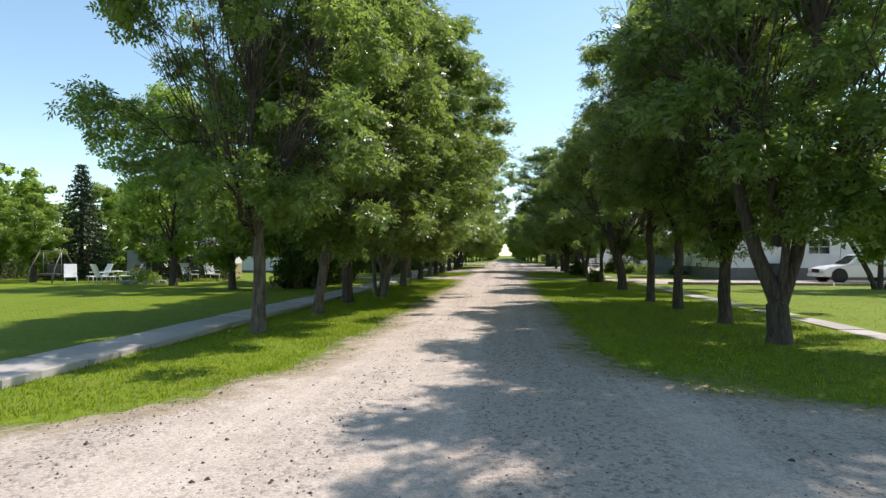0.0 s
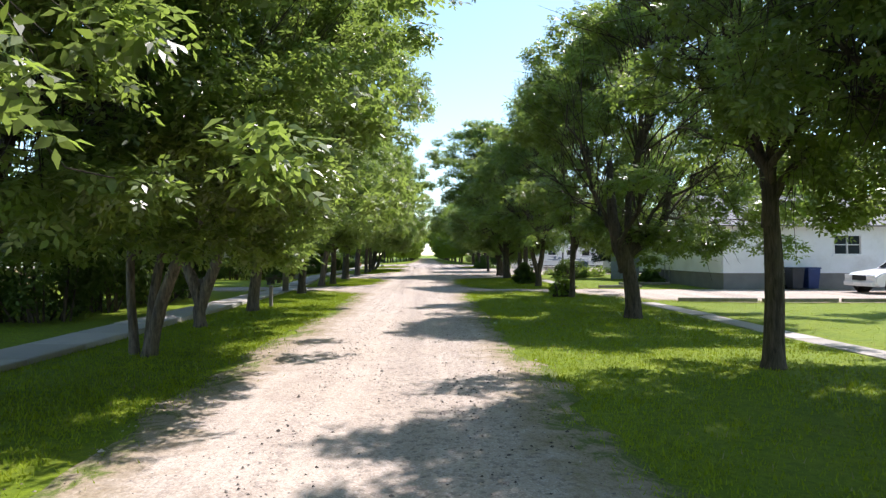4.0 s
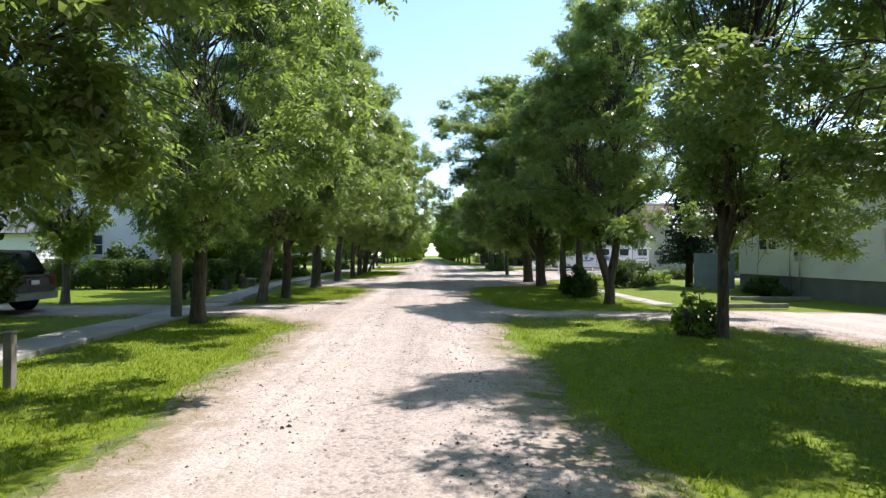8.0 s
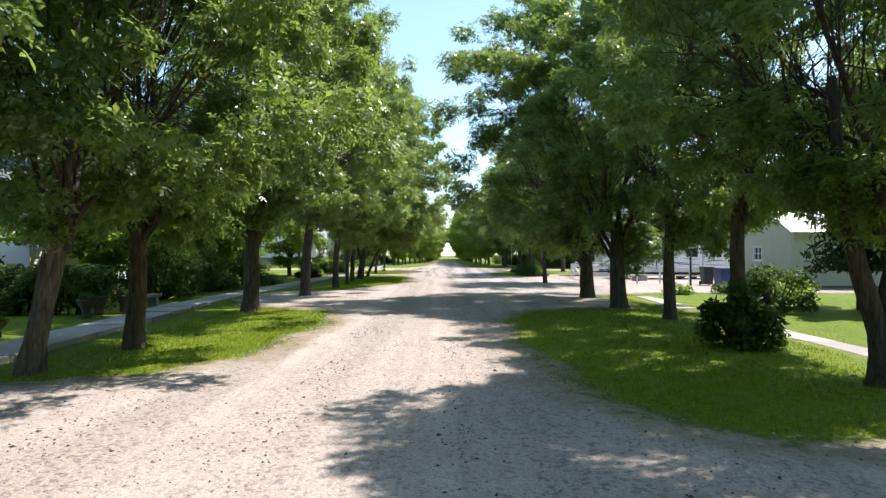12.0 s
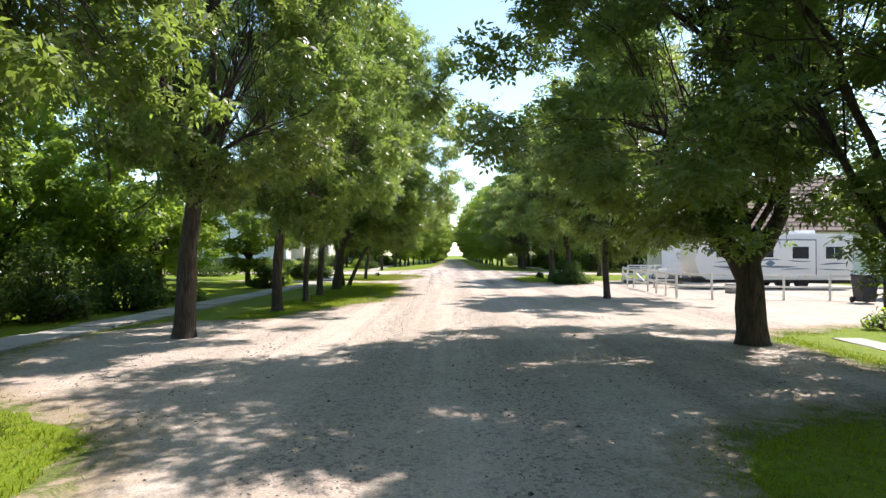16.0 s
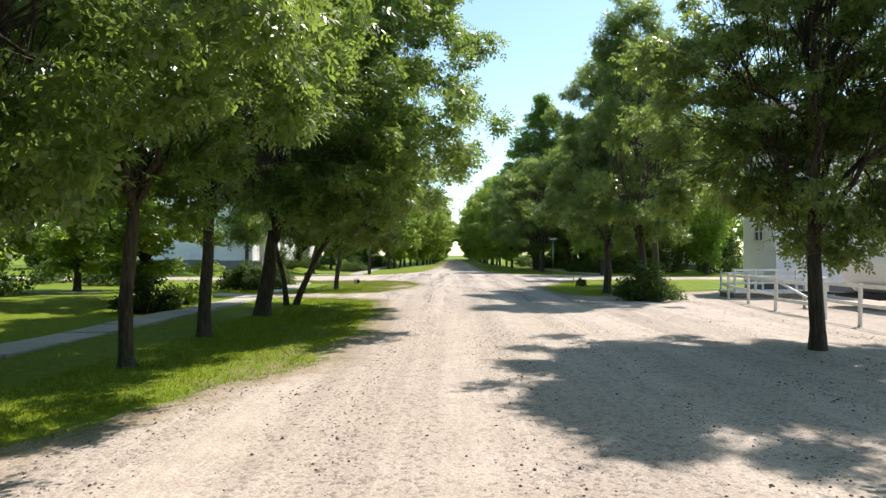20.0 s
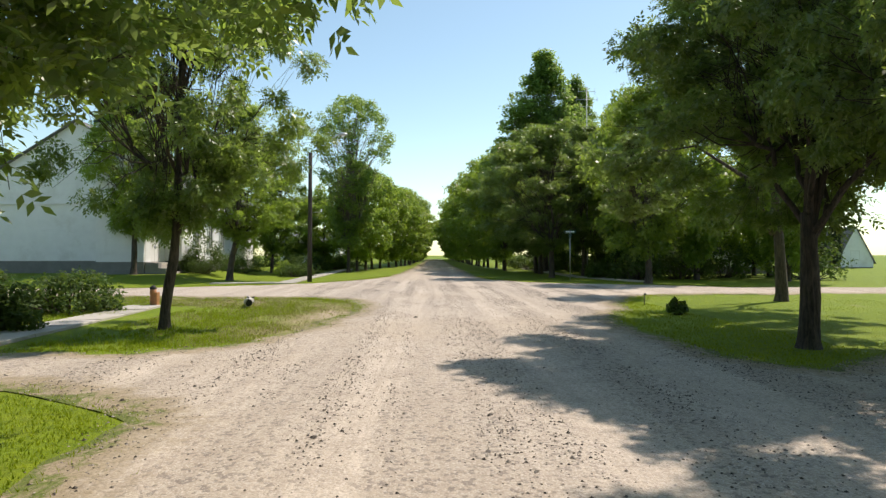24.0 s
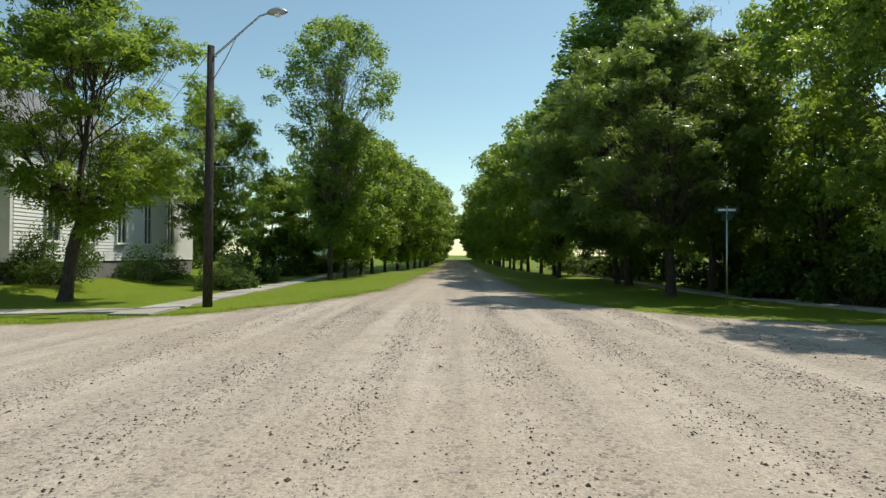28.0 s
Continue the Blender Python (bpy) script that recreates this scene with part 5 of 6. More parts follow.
for k in range(5):
    part("step", boxed(0.0, 1.75 - 0.33 * k, -1.0, 1.0, 0.22 * k, 0.22 * (k + 1), 0.012), CONCRETE, steps)
for k in range(3):
    part("side_block", boxed(0.0, 1.9 - 0.5 * k, -1.5, -1.02, 0.36 * k, 0.36 * (k + 1), 0.015), FOUNDATION, steps, "dark stepped side wall")


# ---- poles, fences and street furniture ----
lamp = thing("street_lamp", -8.2, 115.8, 0.0, "dark weathered wooden pole with a curved street lamp arm", "street lamp")
part("pole", tubed([(0, 0, -0.3), (0.02, 0, 4), (0.05, 0, 8.25)], [0.155, 0.135, 0.11], 12), POLE_WOOD, lamp)
arm = part("arm", tubed([(0.05, 0, 7.85), (0.5, 0.1, 8.3), (1.0, 0.2, 8.82), (1.5, 0.3, 9.32), (1.85, 0.37, 9.48)], [0.035, 0.035, 0.032, 0.03, 0.03], 8), STEEL, lamp, "thin curved metal arm")
part("brace", tubed([(0.08, 0, 7.1), (0.5, 0.1, 7.9), (0.85, 0.17, 8.7)], [0.018, 0.018, 0.018], 6), STEEL, lamp)
head = lathe([(0.06, 0.0), (0.13, 0.02), (0.18, 0.06), (0.17, 0.12), (0.1, 0.2), (0.04, 0.24)], 16)
for v in head.verts:
    v.co.x *= 1.9
lamp_head = part("lamp_head", head, LAMP_HEAD, lamp, "oval grey lamp head")
lamp_head.matrix_basis = pose(2.05, 0.4, 9.4, 0, -8, 11)
part("lens", lathe([(0.02, -0.07), (0.09, -0.05), (0.12, 0.0), (0.11, 0.015)], 14), TRAILER_WHITE, lamp_head, "milky lamp glass")
part("bracket", boxed(-0.12, 0.24, -0.03, 0.03, 7.9, 7.98, 0.01), STEEL, lamp)
for z in (4.4, 5.9):
    part("cross_bar", tubed([(0.05, 0, z), (0.75, 0.1, z + 0.05)], [0.012, 0.01], 6), STEEL, lamp)
    part("insulator", lathe([(0.03, 0), (0.05, 0.04), (0.03, 0.1), (0.045, 0.13), (0.02, 0.18)], 10), TRAILER_WHITE, lamp).location = (0.72, 0.1, z + 0.04)
wire = new("overhead_wire", None)
wire.matrix_basis = pose(-8.2, 115.8, 8.05)
tagged(wire, "thin dark overhead wire slung from a wooden pole", "wire")
part("cable", tubed([(0, 0, 0), (-5, 7, -0.35), (-11, 15, -0.45), (-18, 24, -0.1)], [0.01] * 4, 5), BLACK, wire)

pole = thing("utility_pole", -6.3, 39.2, 0.0, "tall straight grey wooden utility pole in the verge", "utility pole")
part("pole", tubed([(0, 0, -0.3), (0.0, 0, 5), (0.02, 0, 10.0)], [0.135, 0.12, 0.1], 12), GREY_WOOD, pole)
part("cross_arm", boxed(-0.9, 0.9, -0.06, 0.06, 9.4, 9.52, 0.01), GREY_WOOD, pole)
part("identity_plate", boxed(-0.04, 0.04, -0.145, -0.128, 1.9, 2.0), STEEL, pole)

sign = thing("street_sign", 9.0, 117.8, 0.0, "thin steel post with a small green street name sign", "street sign")
part("post", tubed([(0, 0, -0.2), (0, 0, 3.35)], [0.032, 0.03], 8), STEEL, sign)
plate = part("sign_plate", boxed(-0.42, 0.42, -0.008, 0.008, 3.12, 3.34, 0.006), SIGN_GREEN, sign, "green sign plate")
part("lettering", boxed(-0.3, 0.3, -0.013, -0.009, 3.19, 3.27), TRAILER_WHITE, plate, "unreadable pale bar of lettering")
part("second_plate", boxed(-0.008, 0.008, -0.42, 0.42, 2.88, 3.1, 0.006), SIGN_GREEN, sign, "green sign plate")


def rail_fence(runs, label):
    """White posts with a top and a middle rail, post by post."""
    fence = thing("rail_fence", 0, 0, 0, label, "fence")
    rng = random.Random(3)
    for run in runs:
        for k, (x, y) in enumerate(run):
            p = part("post", boxed(-0.036, 0.036, -0.036, 0.036, -0.1, 1.02, 0.01), WHITE_PAINT, fence)
            p.matrix_basis = pose(x, y, 0, rng.uniform(-1.5, 1.5), rng.uniform(-1.5, 1.5), rng.uniform(-8, 8))
            if k:
                x0, y0 = run[k - 1]
                ln, turn = math.hypot(x - x0, y - y0), math.degrees(math.atan2(y - y0, x - x0))
                for z in (0.5, 0.94):
                    r = part("rail", boxed(0, ln, -0.018, 0.018, -0.042, 0.042, 0.007), WHITE_PAINT, fence)
                    r.matrix_basis = pose(x0, y0, z + rng.uniform(-0.02, 0.02), 0, rng.uniform(-0.6, 0.6), turn)
    return fence


rail_fence([[(16.5, 70.9), (14.4, 71.0), (12.7, 71.1), (11.4, 71.2), (10.1, 71.4), (8.9, 71.9)], [(8.9, 71.9), (9.1, 73.7), (9.2, 75.2), (9.3, 76.7)], [(9.4, 79.3), (9.8, 81.8), (10.2, 84.2), (10.8, 86.2), (12.6, 86.3)]],
           "low white painted rail fence round the gravel lot")
block = thing("concrete_block", 12.9, 75.4, 0.0, "pale rough concrete block lying behind the rail fence", "block", 12)
part("body", boxed(-0.42, 0.42, -0.25, 0.25, -0.02, 0.44, 0.05), STONE, block)
gate_bm = bmesh.new()
box(gate_bm, 0, 2.5, -0.02, 0.02, 0.85, 0.95)
box(gate_bm, 0, 2.5, -0.02, 0.02, 0.3, 0.4)
box(gate_bm, 0, 0.1, -0.02, 0.02, 0.3, 0.95)
box(gate_bm, 2.4, 2.5, -0.02, 0.02, 0.3, 0.95)
gate = thing("rail_gate", 9.3, 76.75, 0, "white painted gate with a diagonal brace", "gate", 88)
part("gate_frame", gate_bm, WHITE_PAINT, gate)
part("brace", tubed([(0.1, 0, 0.35), (2.4, 0, 0.9)], [0.045, 0.045], 6), WHITE_PAINT, gate)
part("hinge", boxed(-0.04, 0.06, -0.03, 0.03, 0.6, 0.68), STEEL, gate)


def wheel(parent, x, y, r, width, name="wheel"):
    ty = lathe([(r * 0.62, -width / 2), (r * 0.93, -width / 2), (r, -width * 0.32), (r, width * 0.32), (r * 0.93, width / 2), (r * 0.62, width / 2)], 22)
    for v in ty.verts:
        v.co = Vector((v.co.x, v.co.z, v.co.y))
    w = part(name, ty, BLACK, parent, "black tyre")
    w.location = (x, y, r)
    rim = lathe([(r * 0.1, -width * 0.46), (r * 0.5, -width * 0.42), (r * 0.64, -width * 0.5), (r * 0.64, width * 0.5), (r * 0.5, width * 0.42), (r * 0.1, width * 0.46)], 18)
    for v in rim.verts:
        v.co = Vector((v.co.x, v.co.z, v.co.y))
    part("rim", rim, STEEL, w, "bright metal rim")
    return w


# travel trailer behind the fence
trailer = thing("travel_trailer", 11.3, 78.9, 0, "white travel trailer with blue-grey decals parked behind the fence", "trailer", -2)
outline = [(1.7, 0.48), (9.0, 0.48), (9.0, 2.72), (8.85, 2.84), (1.75, 2.84), (1.42, 2.74), (1.2, 2.2), (1.12, 1.4), (1.3, 0.85)]
part("body", extrude_outline(outline, 2.4, "y", 0.03), TRAILER_WHITE, trailer)
part("skirt", boxed(1.0, 8.9, 0.1, 2.3, 0.32, 0.48, 0.01), BLACK, trailer, "dark underframe")
for x in (5.6, 6.5):
    wheel(trailer, x, 0.16, 0.34, 0.2)
    wheel(trailer, x, 2.24, 0.34, 0.2)
for x0, x1, z0, z1 in ((2.25, 2.95, 1.68, 2.12), (4.3, 4.95, 1.68, 2.12), (6.0, 6.7, 1.62, 2.12), (7.7, 8.4, 1.62, 2.12)):
    wf = part("window", boxed(x0 - 0.05, x1 + 0.05, -0.03, 0.02, z0 - 0.05, z1 + 0.05, 0.02), BLACK, trailer, "dark framed window")
    part("pane", boxed(x0, x1, -0.037, -0.028, z0, z1, 0.004), GLASS, wf, "dark glass")
    part("mullion", boxed((x0 + x1) / 2 - 0.012, (x0 + x1) / 2 + 0.012, -0.042, -0.03, z0, z1), TRIM, wf)
slide = part("slide_out", boxed(3.9, 7.1, -0.09, 0.0, 0.7, 2.5, 0.02), TRAILER_WHITE, trailer, "boxed slide-out with a dark seal")
for a, b, c, d in ((3.86, 3.9, 0.66, 2.54), (7.1, 7.14, 0.66, 2.54)):
    part("seal", boxed(a, b, -0.075, 0.0, c, d), BLACK, slide)
part("seal", boxed(3.86, 7.14, -0.075, 0.0, 2.5, 2.54), BLACK, slide)
for x0, x1, z0, z1 in ((4.3, 4.95, 1.68, 2.12), (6.0, 6.7, 1.62, 2.12)):
    wf = part("window", boxed(x0 - 0.05, x1 + 0.05, -0.11, -0.085, z0 - 0.05, z1 + 0.05, 0.01), BLACK, slide, "dark framed window")
def swoosh(parent, x, z, length, thick, rise_by, face):
    """A painted stroke that swells and tapers along a shallow curve."""
    ts = [k / 9 for k in range(10)]
    low = [(x + length * t, z + rise_by * math.sin(2.2 * t) - thick * math.sin(math.pi * t) * 0.5) for t in ts]
    top = [(x + length * t, z + rise_by * math.sin(2.2 * t) + thick * math.sin(math.pi * t) * 0.5 + 0.004) for t in ts]
    part("decal", extrude_outline(low + top[::-1], 0.004), TRAILER_BLUE, parent, "blue-grey painted stroke").location = (0, face, 0)


for args in ((1.5, 2.25, 0.75, 0.07, 0.05), (1.45, 2.02, 0.6, 0.12, -0.04), (1.75, 1.9, 0.35, 0.3, 0.02), (2.1, 1.36, 1.3, 0.06, 0.07), (1.95, 1.16, 1.7, 0.09, -0.05), (2.75, 1.32, 0.35, 0.36, 0.03), (3.2, 1.24, 0.5, 0.22, 0.04), (2.5, 1.0, 1.2, 0.05, 0.05), (7.3, 1.25, 1.4, 0.08, 0.08), (7.2, 1.05, 1.6, 0.05, -0.05)):
    swoosh(trailer, *args, -0.006)
for args in ((4.05, 1.42, 1.4, 0.07, 0.1), (4.0, 1.2, 2.3, 0.1, -0.06), (4.6, 1.3, 0.5, 0.28, 0.03), (5.3, 1.0, 1.6, 0.05, 0.05), (4.1, 2.28, 1.1, 0.08, 0.06), (5.6, 1.5, 1.3, 0.05, -0.08)):
    swoosh(slide, *args, -0.096)
part("lettering", boxed(2.3, 2.9, -0.006, -0.002, 2.2, 2.27), TRAILER_BLUE, trailer, "unreadable bar of lettering")
for x in (3.0, 6.6):
    part("roof_unit", boxed(x, x + 0.95, 0.75, 1.6, 2.84, 3.05, 0.05), TRAILER_WHITE, trailer, "white rooftop air unit")
part("hitch", tubed([(-0.75, 1.2, 0.5), (0.0, 1.0, 0.5), (0.7, 0.6, 0.5)], [0.04, 0.04, 0.04], 6), BLACK, trailer)
part("gas_cover", boxed(-0.45, 0.05, 0.95, 1.45, 0.52, 1.0, 0.06), TRAILER_WHITE, trailer)
part("jack", tubed([(-0.6, 1.2, 0.0), (-0.6, 1.2, 0.95)], [0.04, 0.035], 8), STEEL, trailer)


def car(x, y, turn, paint, label, high=1.62, wide=1.85, length=4.7):
    c = thing("car", x, y, 0, label, "car", turn)
    k = length / 4.7
    side = [(0.02, 0.42), (0.2, 0.3), (4.5, 0.3), (4.68, 0.5), (4.66, 0.98), (4.5, 1.04), (3.4, 1.06), (1.4, 1.02), (0.35, 0.86), (0.05, 0.68)]
    part("body", extrude_outline([(u * k, w) for u, w in side], wide, "y", 0.05), paint, c)
    cab = bmesh.new()
    low, up = [(1.35, 1.0), (4.5, 1.02)], [(2.15, high), (4.2, high - 0.03)]
    lo = [cab.verts.new(p) for p in ((low[0][0] * k, 0.05, 1.0), (low[1][0] * k, 0.05, 1.02), (low[1][0] * k, wide - 0.05, 1.02), (low[0][0] * k, wide - 0.05, 1.0))]
    hi = [cab.verts.new(p) for p in ((up[0][0] * k, 0.2, high), (up[1][0] * k, 0.2, high - 0.03), (up[1][0] * k, wide - 0.2, high - 0.03), (up[0][0] * k, wide - 0.2, high))]
    cab.faces.new(lo[::-1])
    cab.faces.new(hi)
    for i in range(4):
        cab.faces.new((lo[i], lo[(i + 1) % 4], hi[(i + 1) % 4], hi[i]))
    bmesh.ops.recalc_face_normals(cab, faces=cab.faces)
    bmesh.ops.bevel(cab, geom=list(cab.edges), offset=0.06, segments=2, affect="EDGES")
    cabin = part("cabin", cab, paint, c)
    for s, yy in ((-1, 0.095), (1, wide - 0.095)):
        for u0, u1, v0, v1 in ((1.75, 2.75, 2.25, 2.72), (2.82, 3.6, 2.8, 3.58), (3.66, 4.3, 3.64, 4.1)):
            bm = bmesh.new()
            q = [bm.verts.new(p) for p in ((u0 * k, yy + s * 0.0, 1.08), (u1 * k, yy, 1.08), (v1 * k, yy - s * 0.098, high - 0.12), (v0 * k, yy - s * 0.098, high - 0.12))]
            bm.faces.new(q)
            bmesh.ops.solidify(bm, geom=bm.faces[:], thickness=0.02)
            part("side_window", bm, GLASS, cabin, "dark tinted window").location = (0, s * 0.012, 0)
    bm = bmesh.new()
    q = [bm.verts.new(p) for p in ((1.42 * k, 0.22, 1.06), (1.42 * k, wide - 0.22, 1.06), (2.08 * k, wide - 0.32, high - 0.08), (2.08 * k, 0.32, high - 0.08))]
    bm.faces.new(q)
    bmesh.ops.solidify(bm, geom=bm.faces[:], thickness=0.02)
    part("windscreen", bm, GLASS, cabin, "dark windscreen").location = (-0.02, 0, 0.01)
    for xx in (0.88 * k, 3.78 * k):
        for yy in (0.09, wide - 0.09):
            wheel(c, xx, yy, 0.36, 0.22)
            part("arch", lathe([(0.43, -0.03), (0.46, 0.0), (0.43, 0.03)], 18), BLACK, c).matrix_basis = pose(xx, yy + (0.075 if yy > 1 else -0.075), 0.38, 90)
    for yy in (0.28, wide - 0.28):
        part("headlight", boxed(-0.02, 0.12, yy - 0.17, yy + 0.17, 0.62, 0.78, 0.03), TRAILER_WHITE, c, "clear headlight")
    bm = bmesh.new()
    bm.faces.new([bm.verts.new(p) for p in ((4.47 * k, 0.2, 1.1), (4.47 * k, wide - 0.2, 1.1), (4.24 * k, wide - 0.3, high - 0.12), (4.24 * k, 0.3, high - 0.12))])
    bmesh.ops.solidify(bm, geom=bm.faces[:], thickness=0.02)
    part("rear_window", bm, GLASS, cabin, "dark rear window").location = (0.02, 0, 0.01)
    for yy in (0.16, wide - 0.16):
        part("tail_light", boxed(4.58 * k, 4.7 * k, yy - 0.1, yy + 0.1, 0.72, 0.98, 0.02), RED_PAINT, c, "dark red tail light")
    part("rear_bumper", boxed(4.56 * k, 4.78 * k, 0.06, wide - 0.06, 0.34, 0.54, 0.04), STEEL if paint == CAR_DARK else paint, c)
    part("rear_plate", boxed(4.69 * k, 4.705 * k, wide / 2 - 0.16, wide / 2 + 0.16, 0.74, 0.86), TRAILER_WHITE, c, "pale blank number plate")
    part("grille", boxed(-0.015, 0.06, 0.55, wide - 0.55, 0.55, 0.76, 0.02), BLACK, c, "dark grille")
    part("bumper", boxed(-0.06, 0.16, 0.08, wide - 0.08, 0.3, 0.5, 0.05), STEEL if paint == CAR_DARK else paint, c)
    part("number_plate", boxed(-0.075, -0.06, wide / 2 - 0.2, wide / 2 + 0.2, 0.38, 0.48), TRAILER_WHITE, c, "pale blank number plate")
    return c


car(18.2, 36.4, 0, CAR_WHITE, "white station wagon parked on the gravel drive")
car(-15.3, 39.6, 0, CAR_DARK, "dark sport utility car parked with its back to the street", 1.7)


def wheeled_bin(x, y, turn, body, label):
    b = thing("wheeled_bin", x, y, 0, label, "bin", turn, "wheeled bins")
    bm = boxed(-0.29, 0.29, -0.33, 0.33, 0.05, 0.95, 0.03)
    for v in bm.verts:
        s = 0.8 + 0.2 * (v.co.z - 0.05) / 0.9
        v.co.x, v.co.y = v.co.x * s, v.co.y * s
    part("body", bm, body, b)
    part("lid", boxed(-0.31, 0.31, -0.37, 0.34, 0.95, 1.04, 0.03), body, b)
    part("handle", tubed([(-0.25, 0.38, 0.98), (0.25, 0.38, 0.98)], [0.018, 0.018], 6), BLACK, b)
    for s in (-0.27, 0.27):
        w = lathe([(0.03, -0.03), (0.11, -0.03), (0.11, 0.03), (0.03, 0.03)], 14)
        part("wheel", w, BLACK, b).matrix_basis = pose(s, 0.27, 0.11, 0, 90, 0)
    return b


wheeled_bin(17.15, 40.05, 0, BIN_DARK, "dark wheeled bin with a shut lid against the house wall")
wheeled_bin(17.9, 40.05, 0, BIN_BLUE, "blue wheeled bin with a shut lid against the house wall")
wheeled_bin(14.2, 66.4, 10, BIN_BLUE, "blue wheeled bin with a shut lid beside the garage")
wheeled_bin(14.9, 69.8, 0, BIN_DARK, "dark wheeled bin with a shut lid near the rail fence")

panel = thing("privacy_fence", 12.1, 51.3, 0, "blue-grey boarded privacy fence beside the bungalow", "fence")
for k in range(11):
    part("board", boxed(0.16 * k, 0.16 * k + 0.152, 0, 0.03, 0.05, 1.6, 0.006), FENCE_BLUE, panel)
part("post", boxed(-0.1, 0.0, -0.03, 0.06, -0.1, 1.65, 0.01), FENCE_BLUE, panel)
part("top_rail", boxed(-0.1, 1.78, -0.04, 0.06, 1.6, 1.66, 0.01), FENCE_BLUE, panel)
black_post = thing("gate_post", 11.8, 64.4, 0, "thin black steel post at the edge of the lot", "post")
part("post", tubed([(0, 0, -0.1), (0, 0, 1.75)], [0.045, 0.045], 8), BLACK, black_post)
part("cap", lathe([(0.05, 1.75), (0.055, 1.78), (0.02, 1.82)], 10), BLACK, black_post)
stake = thing("wooden_stake", -4.92, 31.35, 0, "short weathered wooden stake beside a street tree", "stake")
part("post", boxed(-0.05, 0.05, -0.05, 0.05, -0.1, 0.62, 0.012), GREY_WOOD, stake)
part("cap", boxed(-0.06, 0.06, -0.06, 0.06, 0.62, 0.65, 0.008), GREY_WOOD, stake)


stump = thing("tree_stump", 5.12, 36.15, 0.0, "short dark stump with sprouting leaves beside a street tree", "stump")
part("trunk", tubed([(0, 0, -0.1), (0.01, 0, 0.06), (0, 0.01, 0.3), (0.02, 0, 0.47)], [0.22, 0.165, 0.145, 0.15], 14), BARK, stump)
part("cut_face", lathe([(0.135, 0.468), (0.13, 0.476), (0.02, 0.479)], 14), GREY_WOOD, stump, "grey weathered cut face").location = (0.02, 0, 0)
meter = thing("electric_meter", 13.93, 46.6, 0.0, "grey electric meter with two pipes on a house wall", "meter")
part("box", boxed(-0.12, 0.0, -0.14, 0.14, 1.35, 1.8, 0.02), STEEL, meter)
part("dial", lathe([(0.09, 0.0), (0.09, 0.05), (0.06, 0.08)], 16), GLASS, meter, "round glass dial").matrix_basis = pose(-0.12, 0, 1.62, 0, -90, 0)
for yy in (-0.06, 0.55):
    part("pipe", tubed([(-0.05, yy, 0.0), (-0.05, yy, 2.6 if yy > 0 else 3.05)], [0.026, 0.026], 8), STEEL, meter)


def timber(x, y, turn, length, label):
    t = thing("edging_timber", x, y, 0.0, label, "timber", turn, "edging timbers")
    part("beam", boxed(0, length, -0.07, 0.07, 0.0, 0.13, 0.02), GREY_WOOD, t)
    return t


for x, y, turn, ln in ((8.7, 33.1, -8, 2.6), (11.4, 32.6, 0, 2.6), (14.1, 32.5, 0, 2.6), (16.8, 32.5, 0, 2.6), (8.4, 41.7, 4, 2.2), (10.4, 44.8, 0, 2.8)):
    timber(x, y, turn, ln, "low weathered edging timber between gravel and lawn")

# carved post, log and small things on the island of grass
carved = thing("carved_post", -9.4, 97.0, 0, "orange-brown carved wooden post with a dark top", "post")
carved.matrix_basis = carved.matrix_basis @ Matrix.Diagonal((0.6, 0.6, 0.78, 1))
part("trunk", lathe([(0.17, -0.05), (0.16, 0.12), (0.175, 0.3), (0.15, 0.42), (0.17, 0.55), (0.165, 0.7)], 12), ORANGE_WOOD, carved)
part("top", lathe([(0.165, 0.7), (0.18, 0.76), (0.1, 0.84), (0.05, 0.87)], 12), BLACK, carved, "dark weathered top")
part("base_plate", boxed(-0.02, 0.16, -0.2, 0.16, -0.02, 0.58, 0.03), ORANGE_WOOD, carved).location = (0.12, 0.02, 0)
log = thing("birch_log", -6.15, 96.5, 0.02, "short white birch log lying on the grass", "log", 105)
log_bm = tubed([(0.13 * k, 0.025 * math.sin(k * 0.9), 0.125 + 0.01 * math.sin(k * 1.7)) for k in range(11)], [0.118 + 0.016 * math.sin(k * 2.3) - 0.002 * k for k in range(11)], 18)
for v in log_bm.verts:
    k = 1 + 0.07 * math.sin(v.co.x * 23 + v.co.y * 31) + 0.05 * math.sin(v.co.z * 47 + v.co.x * 11)
    v.co.y, v.co.z = v.co.y * k, 0.125 + (v.co.z - 0.125) * k
part("trunk", log_bm, LOG_WHITE, log)
part("cut_end", tubed([(-0.012, 0, 0.125), (0.002, 0, 0.125)], [0.095, 0.118], 14), BLACK, log, "black cut end")
part("branch_stub", tubed([(0.6, 0, 0.2), (0.66, 0.06, 0.3)], [0.04, 0.026], 8), LOG_WHITE, log)
part("second_stub", tubed([(0.95, -0.05, 0.18), (1.0, -0.15, 0.25)], [0.032, 0.02], 8), BLACK, log, "black stub")
marker = thing("marker_post", 6.85, 97.4, 0, "thin little metal marker post with a bracket", "post")
part("post", tubed([(0, 0, -0.1), (0, 0, 0.36)], [0.016, 0.016], 8), GREY_WOOD, marker)
part("bracket", boxed(-0.03, 0.06, -0.015, 0.015, 0.3, 0.36, 0.01), GREY_WOOD, marker)

